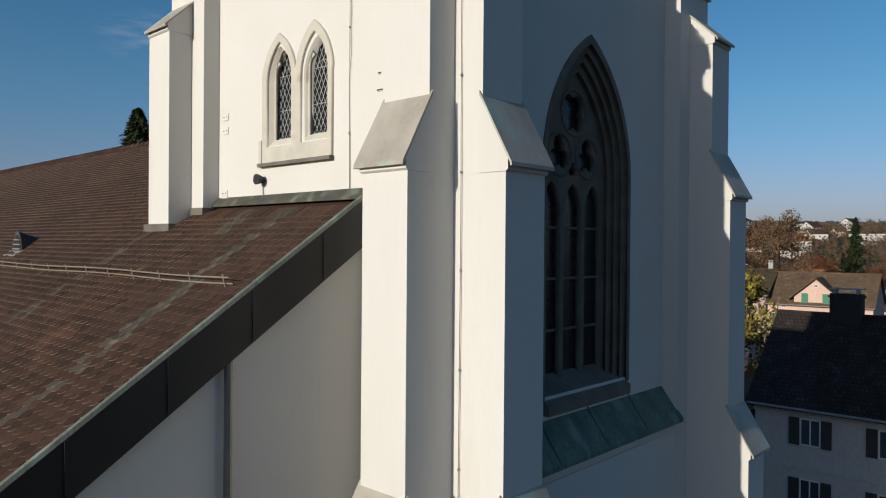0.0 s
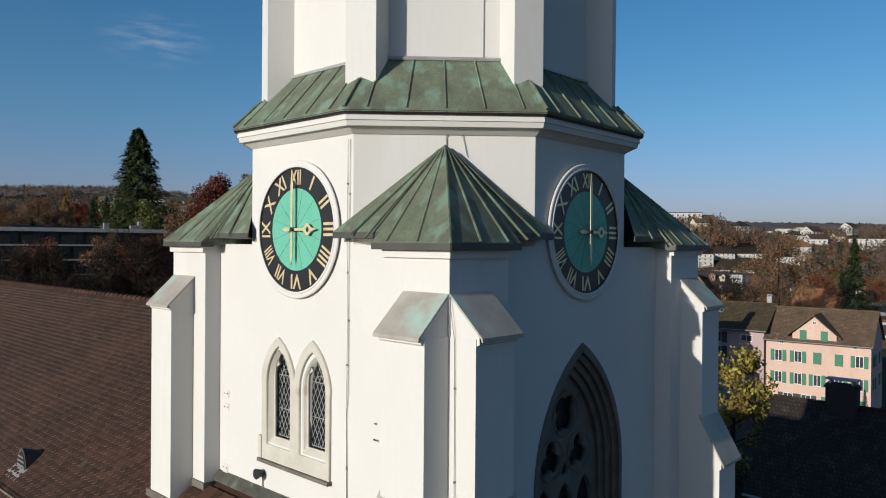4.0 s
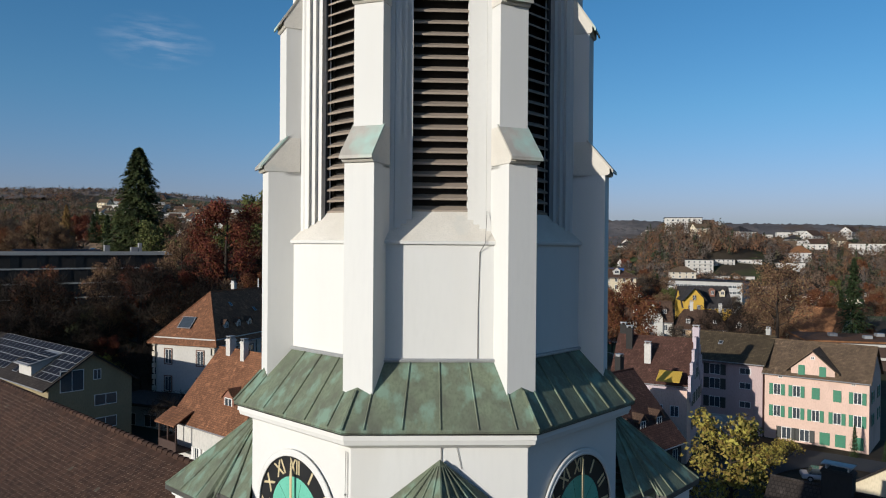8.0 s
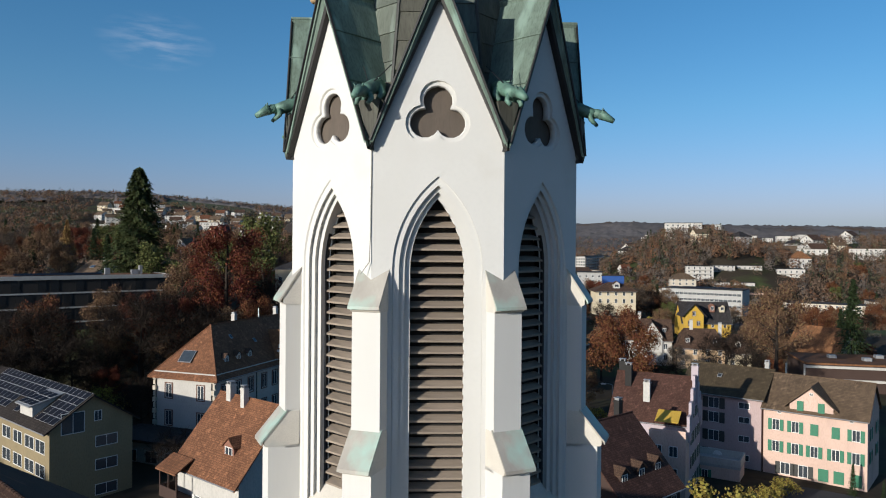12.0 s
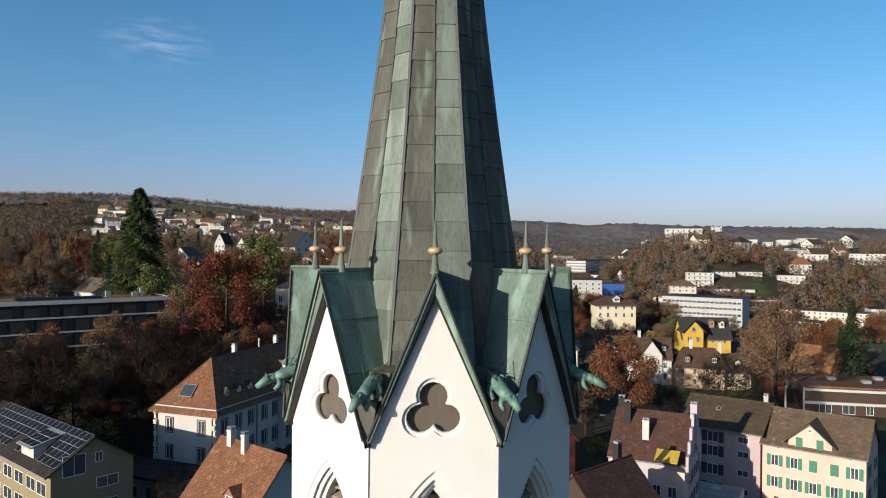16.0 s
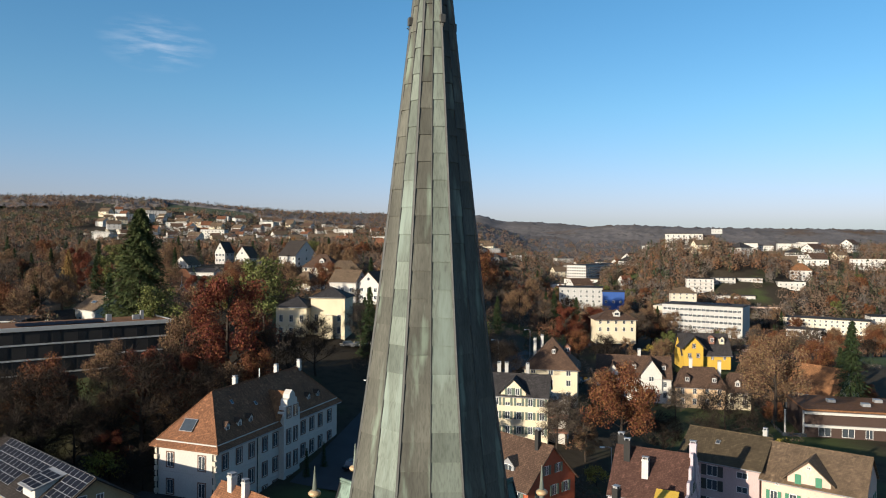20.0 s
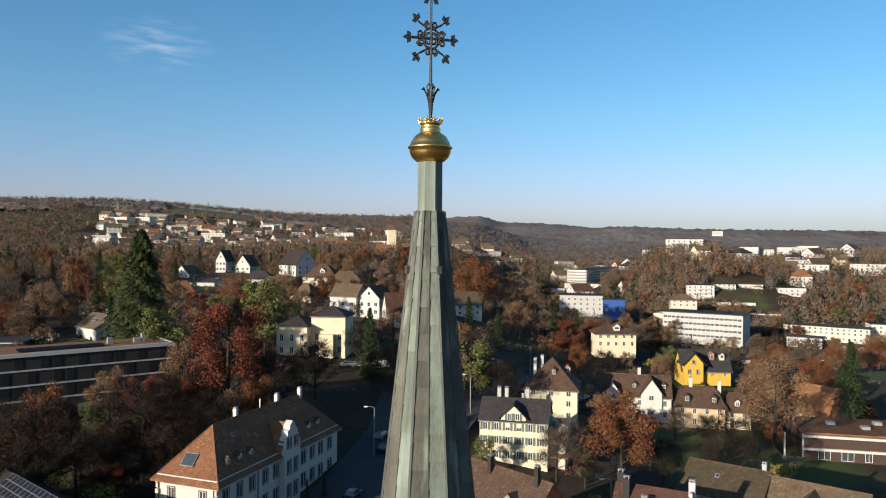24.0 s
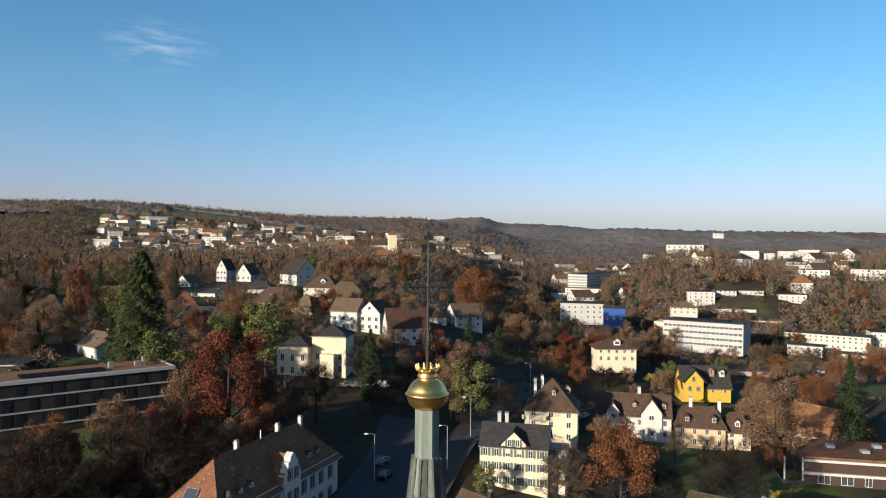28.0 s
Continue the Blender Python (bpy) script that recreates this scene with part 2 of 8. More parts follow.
def facing(deg, dist, z=0.0):
    """The pose of an upright face with its outward normal at that angle, at that distance from the axis: x to its right, y up, z out."""
    a = radians(deg)
    nx, ny = math.cos(a), math.sin(a)
    return Matrix(((-ny, 0, nx, nx * dist), (nx, 0, ny, ny * dist), (0, 1, 0, z), (0, 0, 0, 1)))


def arch(half, base, spring, apex, n=9, cx=0.0):
    """The outline of a pointed arch, from the bottom left over the top."""
    rise = apex - spring
    r = (half * half + rise * rise) / (2 * half)
    top = math.atan2(rise, r - half) if r > half else math.pi / 2
    right = [(cx + half - r + r * math.cos(top * i / n), spring + r * math.sin(top * i / n)) for i in range(n + 1)]
    return [(cx + half, base)] + right + [(2 * cx - x, y) for x, y in right[-2::-1]] + [(cx - half, base)]


def circle(cx, cy, r, n=16, a0=0.0, a1=360.0):
    k = n if a1 - a0 >= 360 else n + 1
    return [(cx + r * math.cos(radians(a0 + (a1 - a0) * i / n)), cy + r * math.sin(radians(a0 + (a1 - a0) * i / n))) for i in range(k)]


def foil(cx, cy, r, d, lobes=3, up=90.0, n=10):
    """A trefoil or quatrefoil: lobes of radius r, their centres at d from the middle."""
    half = 180 / lobes
    # angle at which neighbouring lobes meet
    s = math.degrees(math.asin(min(0.999, d * math.sin(radians(half)) / r)))
    out = []
    for k in range(lobes):
        c = up + 360 / lobes * k
        lx, ly = cx + d * math.cos(radians(c)), cy + d * math.sin(radians(c))
        reach = half + s
        out += circle(lx, ly, r, n, c - reach, c + reach)[:-1]
    return out


# ---- church tower ----
tower = thing("church_tower", "white plastered Gothic church tower with a tall green copper spire", "church tower", at=(0, 0, -25))
TB = Matrix.Translation((0, 0, 25))          # the parts are built about z = 0 at the belfry foot
SQ, PIER0, PIER, BUT0, BUT1 = 3.2, 2.33, 3.5, 2.74, 3.49
LEFT, RIGHT = -135, -45


def tpart(name, bm, mats, label="", m=None, smooth=False, parent=None):
    ob = part(name, bm, mats, parent or tower, label, smooth)
    ob.matrix_basis = (TB if parent is None else Matrix()) @ (m if m is not None else Matrix())
    return ob


FASCIA = material("dark_sheet_fascia", (0.075, 0.072, 0.062), (0.045, 0.043, 0.038), 0.55, 0.1, scale=2, fine=20, bump=0.1)

# square storey: four walls with their openings
BIG = dict(half=1.28, base=-11.5, spring=-8.15, apex=-6.0)
for deg in (LEFT, RIGHT, 45, 135):
    half = SQ if deg in (LEFT, 45) else SQ - 0.6
    if deg == LEFT:
        holes = [arch(0.36, -7.72, -6.75, -6.15, cx=-0.51), arch(0.36, -7.72, -6.75, -6.15, cx=0.49)]
    elif deg == RIGHT:
        holes = [arch(**BIG)]
    else:
        holes = []
    top = [(half, -4.45), (1.32, -4.45), (1.32, -2.75), (-1.32, -2.75), (-1.32, -4.45), (-half, -4.45)]
    out = [(-half, -25), (half, -25)] + top
    if deg == RIGHT:
        out = [(-half, -25), (-1.1, -25), (-1.1, -15.6), (-0.8, -14.6), (0, -13.7), (0.8, -14.6), (1.1, -15.6), (1.1, -25), (half, -25)] + top
    tpart("wall", plate(out, holes, 0.6, PLASTER), PLASTER, m=facing(deg, SQ))


def corner(turn):
    """A corner pier with two stepped buttresses and a small pyramid roof, turned about the axis."""
    rot = Matrix.Rotation(radians(turn), 4, "Z")
    if turn == 45:
        rot = Matrix.Translation((0.15, 0.15, 0)) @ rot
    on_roof = turn == -135
    bm = bmesh.new()
    solid(bm, [(PIER0, -PIER, -25), (PIER, -PIER, -25), (PIER, -PIER0, -25), (PIER0, -PIER0, -25)],
          [(PIER0, -PIER, -4.45), (PIER, -PIER, -4.45), (PIER, -PIER0, -4.45), (PIER0, -PIER0, -4.45)])
    pier = tpart("corner_pier", bm, PLASTER, m=rot)
    for flip in (False, True):
        def put(x, y, z):
            return (-y, -x, z) if flip else (x, y, z)
        # buttress in three steps, each set back behind a sloping cap
        for out0, out1, zt, zb in ((PIER - 0.01, 3.92, -5.55, -25.0 if on_roof else -8.38),) + (() if on_roof else ((PIER - 0.01, 4.26, -8.38, -12.9), (PIER - 0.01, 4.62, -12.9, -25.0))):
            bm = bmesh.new()
            solid(bm, [put(BUT0, -out0, zb), put(BUT1, -out0, zb), put(BUT1, -out1, zb), put(BUT0, -out1, zb)],
                  [put(BUT0, -out0, zt), put(BUT1, -out0, zt), put(BUT1, -out1, zt), put(BUT0, -out1, zt)])
            tpart("buttress", bm, PLASTER, m=rot)
        for inner, outer, zt, zb, w in ((PIER, 4.02, -5.03, -5.55, 0.05), (3.92, 4.36, -7.55, -8.38, 0.05), (4.26, 4.72, -12.1, -12.9, 0.05))[:1 if on_roof else 3]:
            a, b = BUT0 - w, BUT1 + (0.0 if inner == PIER else w * 0.6)
            bm = bmesh.new()
            # sloping slab with a small drip lip over a plaster wedge
            sl = (zt - zb) / (outer - inner)
            sec = [(inner - 0.03, zt + 0.03), (outer, zb + 0.02), (outer + 0.005, zb - 0.025), (outer - 0.012, zb - 0.03), (outer - 0.025, zb + 0.012), (inner - 0.03, zt - 0.01)]
            solid(bm, [put(a, -o, z) for o, z in sec], [put(b, -o, z) for o, z in sec])
            cap = tpart("buttress_cap", bm, CAPSTAIN, "weathered stone cap with a green stain", m=rot)
            bm = bmesh.new()
            sec = [(inner - 0.05, zt - 0.005), (outer - 0.06, zb + 0.06 * sl - 0.005), (outer - 0.06, zb - 0.06), (outer - 0.09, zb - 0.08), (inner - 0.05, zb - 0.08)]
            solid(bm, [put(a + 0.035, -o, z) for o, z in sec], [put(b - 0.015, -o, z) for o, z in sec])
            tpart("cap_core", bm, PLASTER, m=rot)
    # pyramid roof leaning on the drum
    e, z0, za = 3.63, -4.40, -2.98
    ap = (2.33, -2.33, za)
    low = [(2.22, -e), (e, -e), (e, -2.22)]
    bm = bmesh.new()
    top = bm.verts.new(ap)
    inn = bm.verts.new((2.0, -2.0, z0))
    eaves, under = [], []
    foot = [(1.12, -3.40), (2.20, -3.42), (2.22, -e), (e, -e), (e, -2.22), (3.42, -2.20), (3.40, -1.12)]
    for x, y in foot:
        zz = z0 + (0.15 if abs(x) < 2.21 or abs(y) < 2.21 else 0)
        eaves.append(bm.verts.new((x, y, zz)))
        under.append(bm.verts.new((x, y, zz - 0.09)))
    for i in range(len(foot) - 1):
        bm.faces.new((top, eaves[i], eaves[i + 1]))
        bm.faces.new((eaves[i], under[i], under[i + 1], eaves[i + 1]))
        bm.faces.new((under[i], inn, under[i + 1]))
    roof = tpart("pyramid_roof", bm, COPPER, "seamed copper pyramid roof over a corner pier", m=rot)
    for (x0, y0), (x1, y1) in zip(foot, foot[1:]):
        zz = z0 + (0.15 if min(abs(x0), abs(y0)) < 2.0 or min(abs(x1), abs(y1)) < 2.0 else 0)
        side = Vector((x1 - x0, y1 - y0, 0)).normalized()
        out = Vector((side.y, -side.x, 0)) * 0.012
        a, b = Vector((x0, y0, zz)), Vector((x1, y1, zz))
        bm = bmesh.new()
        solid(bm, [a + out - Vector((0, 0, 0.10)), b + out - Vector((0, 0, 0.10)), b - out - Vector((0, 0, 0.10)), a - out - Vector((0, 0, 0.10))],
              [a + out - Vector((0, 0, 0.012)), b + out - Vector((0, 0, 0.012)), b - out - Vector((0, 0, 0.012)), a - out - Vector((0, 0, 0.012))])
        part("fascia", bm, FASCIA, roof, "dark grey sheet fascia")
    for k in range(1, 10):
        f = k / 10 * 2
        q = Vector((1.2, -3.40, z0 + 0.15)).lerp(Vector((2.22, -e, z0)), f / 0.5) if f < 0.5 else (
            Vector((2.22, -e, z0)).lerp(Vector((e, -e, z0)), (f - 0.5) / 0.5) if f < 1 else (
                Vector((e, -e, z0)).lerp(Vector((e, -2.22, z0)), (f - 1) / 0.5) if f < 1.5 else Vector((e, -2.22, z0)).lerp(Vector((3.40, -1.2, z0 + 0.15)), (f - 1.5) / 0.5)))
        bm = bmesh.new()
        tube(bm, [Vector(ap).lerp(q, 0.06) + Vector((0, 0, 0.005)), q + Vector((0, 0, 0.012))], 0.018, 5)
        tpart("seam", bm, COPPER, m=Matrix(), parent=roof)
    # ledge moulding under the eaves
    bm = bmesh.new()
    for a, b, c, d in ((PIER0, PIER + 0.05, -PIER - 0.05, -PIER), (PIER, PIER + 0.05, -PIER, -PIER0)):
        box(bm, a, b, c, d, -4.60, -4.48)
    tpart("eaves_moulding", bm, PLASTER, m=rot)


for turn in (-45, -135, 45, 135):
    corner(turn)

# octagonal drum with the clocks
R8 = 1 / math.cos(radians(22.5))
bm = bmesh.new()
solid(bm, ring_pts(3.195 * R8, -4.6), ring_pts(3.195 * R8, -2.75))
tpart("drum", bm, PLASTER)
for name, r0, z0, r1, z1 in (("cornice_cove", 3.48, -2.83, 3.62, -2.74), ("cornice_roll", 3.675, -2.74, 3.70, -2.66), ("cornice_bead", 3.72, -2.66, 3.71, -2.575), ("cornice_fillet", 3.66, -2.575, 3.66, -2.53)):
    bm = bmesh.new()
    solid(bm, ring_pts(r0, z0), ring_pts(r1, z1))
    tpart(name, bm, PLASTER)
# sloping copper roof round the drum
E0, ZE, E1, ZR = 3.78, -2.50, 2.94, -1.62
bm = bmesh.new()
lo, hi, un = [[bm.verts.new(p) for p in ring_pts(r, z)] for r, z in ((E0, ZE), (E1, ZR), (E0, ZE - 0.05))]
inn = [bm.verts.new(p) for p in ring_pts(3.5, ZE - 0.05)]
for i in range(8):
    j = (i + 1) % 8
    bm.faces.new((lo[i], lo[j], hi[j], hi[i]))
    bm.faces.new((un[i], un[j], lo[j], lo[i]))
    bm.faces.new((inn[i], inn[j], un[j], un[i]))
bm2 = bmesh.new()
solid(bm2, ring_pts(E0 - 0.02, ZE - 0.075), ring_pts(E0 + 0.004, ZE - 0.03))
eave_roof = tpart("eaves_roof", bm, COPPER, "green copper roof with standing seams")
part("drip_edge", bm2, BLACKTIN, eave_roof, "dark sheet drip edge")
for i in range(8):
    a0, a1 = Vector(ring_pts(E0, ZE)[i]), Vector(ring_pts(E0, ZE)[(i + 1) % 8])
    b0, b1 = Vector(ring_pts(E1, ZR)[i]), Vector(ring_pts(E1, ZR)[(i + 1) % 8])
    mid = (a0 + a1) / 2
    side = (a1 - a0).normalized()
    for k in range(-2, 3):
        up = (b0 + b1) / 2 - mid
        lo_p = mid + side * k * 0.56
        hi_p = mid + up + side * k * 0.46 if abs(k) < 2 else mid + up * 0.8 + side * k * 0.49
        bm = bmesh.new()
        tube(bm, [lo_p + Vector((0, 0, 0.012)), hi_p + Vector((0, 0, 0.012))], 0.016, 5)
        part("seam", bm, COPPER, eave_roof)
    bm = bmesh.new()
    tube(bm, [a0 + Vector((0, 0, 0.01)), a0.lerp(b0, 0.55) + Vector((0, 0, 0.01))], 0.03, 6)
    part("hip_seam", bm, COPPER, eave_roof)
    # flashing at the head of the slope
    bm = bmesh.new()
    tube(bm, [b0 + Vector((0, 0, 0.02)), b1 + Vector((0, 0, 0.02))], 0.035, 6)
    part("flashing", bm, LEAD, eave_roof)

# plinth of the belfry, with a sloping sill under each louvre
A_LOW, A_UP = 2.70, 2.59
bm = bmesh.new()
solid(bm, ring_pts(A_LOW * R8, -2.4), ring_pts(A_LOW * R8, 0.22))
tpart("belfry_plinth", bm, PLASTER)
bm = bmesh.new()
solid(bm, ring_pts((A_LOW + 0.05) * R8, 0.22), ring_pts((A_LOW + 0.06) * R8, 0.27))
tpart("string_course", bm, PLASTER)
bm = bmesh.new()
solid(bm, ring_pts((A_LOW + 0.05) * R8, 0.27), ring_pts((A_UP - 0.35) * R8, 0.80))
tpart("sloping_sill", bm, CAPSTONE, "smooth sloping sill below the louvres")

SPR, APX = 4.62, 6.14
HALF8 = A_UP * math.tan(radians(22.5))
slat_me = None
for i in range(8):
    deg = -90 + 45 * i
    f = facing(deg, A_UP)
    # wall with its louvre opening, gable and trefoil
    out = [(-HALF8, 0.25), (HALF8, 0.25), (HALF8, 6.72), (0.0, 9.18), (-HALF8, 6.72)]
    tre = foil(-0.01, 7.13, 0.30, 0.265)
    tpart("belfry_wall", plate(out, [arch(0.735, 0.30, SPR, APX), tre], 0.42, PLASTER), PLASTER, m=f)
    tre_in = foil(-0.01, 7.13, 0.238, 0.245)
    tpart("trefoil_frame", plate(foil(-0.01, 7.13, 0.31, 0.265), [tre_in], 0.12, PLASTER, 0.015), PLASTER, m=f @ Matrix.Translation((0, 0, -0.045)), label="recessed white trefoil moulding")
    tpart("trefoil_shutter", plate(circle(-0.01, 7.13, 0.65, 24), [], 0.04, BOARD), BOARD, "dark brown board", m=f @ Matrix.Translation((0, 0, -0.18)))
    # stepped jambs
    for h, apex, d0, d1 in ((0.735, APX, 0.035, 0.17), (0.645, APX - 0.10, 0.10, 0.17), (0.555, APX - 0.20, 0.17, 0.20)):
        tpart("jamb_moulding", plate(arch(h + 0.012, 0.45, SPR, apex + 0.02), [arch(h - 0.088, 0.44, SPR, apex - 0.115)], d1, PLASTER, 0.022), PLASTER, m=f @ Matrix.Translation((0, 0, -d0)))
    tpart("louvre_frame", plate(arch(0.49, 0.66, SPR, APX - 0.24), [arch(0.46, 0.70, SPR, APX - 0.28)], 0.1, BLACKTIN), BLACKTIN, m=f @ Matrix.Translation((0, 0, -0.27)))
    # added sheet, coloured as the darkness inside the belfry
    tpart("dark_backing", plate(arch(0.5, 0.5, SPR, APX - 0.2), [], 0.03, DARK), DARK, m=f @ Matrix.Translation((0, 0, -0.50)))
    for k in range(27):
        z = 0.80 + k * 0.1905
        if z > 5.72:
            break
        half = 0.465
        if z > SPR:
            rise, hh = APX - 0.28 - SPR, 0.46
            r = (hh * hh + rise * rise) / (2 * hh)
            half = hh - r + math.sqrt(max(0.0, r * r - (z + 0.03 - SPR) ** 2))
            if half < 0.06:
                break
        if slat_me is None:
            b2 = bmesh.new()
            sec = [(0.0, -0.055), (0.0, -0.022), (-0.145, 0.050), (-0.145, 0.025)]
            solid(b2, [(-1, y, z) for z, y in sec], [(1, y, z) for z, y in sec])
            slat_me = mesh_of(b2, LOUVRE)
        s = part("louvre_slat", slat_me, None, tower)
        s.matrix_basis = TB @ f @ Matrix.Translation((0, z, -0.30)) @ Matrix.Diagonal((half, 1, 1, 1))

# radial buttresses on the corners of the octagon
for i in range(8):
    rot = Matrix.Rotation(radians(-112.5 + 45 * i), 4, "Z")
    w = 0.25
    for r0, r1, z0, z1 in ((2.5, 3.265, -2.6, 1.56), (2.5, 2.97, 1.4, 4.05)):
        bm = bmesh.new()
        box(bm, r0, r1, -w, w, z0, z1)
        tpart("buttress", bm, PLASTER, m=rot)
    for inner, outer, zt, zb in ((2.97, 3.40, 2.06, 1.53), (2.72, 3.08, 4.60, 4.03)):
        bm = bmesh.new()
        sl = (zt - zb) / (outer - inner)
        sec = [(inner - 0.03, zt + 0.03), (outer, zb + 0.02), (outer + 0.005, zb - 0.03), (outer - 0.015, zb - 0.035), (outer - 0.03, zb + 0.01), (inner - 0.03, zt - 0.015)]
        solid(bm, [(o, -w - 0.025, z) for o, z in sec], [(o, w + 0.025, z) for o, z in sec])
        tpart("buttress_cap", bm, CAPSTAIN, "weathered stone cap with a green stain", m=rot)
        bm = bmesh.new()
        sec = [(inner - 0.25, zt - 0.01), (inner - 0.03, zt - 0.01), (outer - 0.06, zb + 0.06 * sl - 0.008), (outer - 0.06, zb - 0.05), (outer - 0.09, zb - 0.075), (inner - 0.25, zb - 0.075)]
        solid(bm, [(o, -w - 0.012, z) for o, z in sec], [(o, w + 0.012, z) for o, z in sec])
        tpart("cap_core", bm, CAPSTONE, m=rot)

# gables, gargoyles and finials
SL = 2.50
for i in range(8):
    rot = Matrix.Rotation(radians(45 * i), 4, "Z")
    for sx in (-1, 1):
        # roof slope: from the ridge down to the valley on the radial plane
        front, zr = -2.80, 9.42
        def on(r):
            return (sx * r * 0.3827, -r * 0.9239, zr - SL * r * 0.3827)
        tip = (sx * 1.10, front + 0.06, zr - SL * 1.10)
        up = [(0, front, zr), tip, on(2.72), on(1.55), (0, -1.42, zr)]
        nrm = Vector((sx * SL, 0, 1)).normalized() * 0.05
        bm = bmesh.new()
        solid(bm, [tuple(Vector(p) - nrm) for p in up], up)
        g = tpart("gable_roof", bm, COPPER_GABLE, "green copper gable roof", m=rot)
        # broad copper verge band over a dark soffit strip
        a, b = Vector((0, front, zr)), Vector(tip)
        d1, d2 = Vector((0, 0.08, -0.33)), Vector((0, 0.11, -0.43))
        bm = bmesh.new()
        back = Vector((0, 0.05, 0))
        solid(bm, [a + d1, b + d1 * 0.2, b + d1 * 0.2 + back, a + d1 + back], [a, b, b + back, a + back])
        part("verge_band", bm, COPPER_GABLE, g)
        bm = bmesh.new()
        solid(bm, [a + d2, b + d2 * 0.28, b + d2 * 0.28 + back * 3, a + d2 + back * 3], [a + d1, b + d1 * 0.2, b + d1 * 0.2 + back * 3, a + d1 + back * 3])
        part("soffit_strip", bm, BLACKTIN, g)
        bm = bmesh.new()
        tube(bm, [a + Vector((0, -0.01, 0.02)), b + Vector((0, -0.01, 0.02))], 0.022, 5)
        part("verge_roll", bm, BLACKTIN, g)
        for k, (f0, w) in enumerate(((0.30, 0.0), (0.62, 0.0), (0.9, 0.0))):
            bm = bmesh.new()
            p0 = a.lerp(b, f0) + nrm * 0.2
            p1 = p0 + Vector((0, 1.25 * (1 - f0) + 0.15, 0))
            tube(bm, [p0, p1], 0.012, 5)
            part("seam", bm, COPPER_GABLE, g)
    bm = bmesh.new()
    tube(bm, [(0, -2.82, 9.44), (0, -1.45, 9.44)], 0.035, 6)
    tpart("ridge_roll", bm, COPPER_GABLE, m=rot)
    # finial with a gilded ball
    bm = bmesh.new()
    lathe(bm, [(0.09, 9.40), (0.065, 9.52), (0.045, 9.70), (0.045, 9.76), (0.04, 9.84), (0.05, 9.86), (0.008, 10.36)], 10, (0, -2.33))
    fin = tpart("finial", bm, COPPER_PALE, "pointed copper finial", m=rot)
    bm = bmesh.new()
    lathe(bm, [(0.05, 9.735), (0.10, 9.75), (0.128, 9.785), (0.128, 9.815), (0.10, 9.845), (0.05, 9.86)], 16, (0, -2.33))
    part("gilded_ball", bm, BALLGOLD, fin, "gilded flattened ball", smooth=True)

    rot = Matrix.Rotation(radians(-67.5 + 45 * i), 4, "Z")
    # hopper in the valley
    bm = bmesh.new()
    solid(bm, [(1.75, -0.12, 7.3), (2.62, -0.10, 7.0), (2.62, 0.10, 7.0), (1.75, 0.12, 7.3)], [(1.70, -0.38, 7.84), (2.42, -0.20, 7.72), (2.42, 0.20, 7.72), (1.70, 0.38, 7.84)])
    tpart("valley_hopper", bm, COPPER_BROWN, m=rot)
    # pendant point below the valley
    bm = bmesh.new()
    solid(bm, [(2.80, -0.03, 6.62), (2.86, -0.03, 6.62), (2.86, 0.03, 6.62), (2.80, 0.03, 6.62)], [(2.66, -0.16, 7.30), (2.92, -0.20, 7.34), (2.92, 0.20, 7.34), (2.66, 0.16, 7.30)])
    tpart("valley_flashing", bm, COPPER_BROWN, m=rot)
    # spout shaped as a beast: body, neck, head, legs, tail, one mesh
    bm = bmesh.new()
    tube(bm, [(2.55, 0, 7.62), (2.72, 0, 7.60), (2.95, 0, 7.50), (3.12, 0, 7.43)], 0.135, 10, 0.10)
    tube(bm, [(3.06, 0, 7.45), (3.20, 0, 7.44), (3.30, 0, 7.38)], 0.095, 8, 0.075)
    tube(bm, [(3.24, 0, 7.43), (3.34, 0, 7.37), (3.47, 0, 7.29)], 0.10, 8, 0.045)
    for s in (-1, 1):
        tube(bm, [(3.27, s * 0.04, 7.44), (3.29, s * 0.085, 7.53)], 0.03, 5, 0.008)
        tube(bm, [(3.05, s * 0.07, 7.42), (3.08, s * 0.12, 7.32), (3.16, s * 0.10, 7.24)], 0.055, 6, 0.035)
        tube(bm, [(2.70, s * 0.08, 7.58), (2.75, s * 0.15, 7.46), (2.86, s * 0.13, 7.36)], 0.08, 6, 0.04)
    tube(bm, [(2.60, 0.0, 7.62), (2.68, 0.10, 7.72), (2.82, 0.12, 7.70)], 0.025, 5, 0.015)
    tpart("gargoyle", bm, VERDIGRIS, "green copper beast-shaped water spout", m=rot, smooth=True)
    bm = bmesh.new()
    tube(bm, [(2.92, 0, 7.56), (2.62, -0.25, 7.95)], 0.009, 4)
    tube(bm, [(2.92, 0, 7.56), (2.62, 0.25, 7.95)], 0.009, 4)
    tpart("stay_rod", bm, IRON, m=rot)

# spire: eight faces of copper sheets in two strips each
def spire_r(z):
    return 0.318 + 0.1175 * (20.58 - z) + 0.0045 * max(0.0, 14.5 - z) ** 2


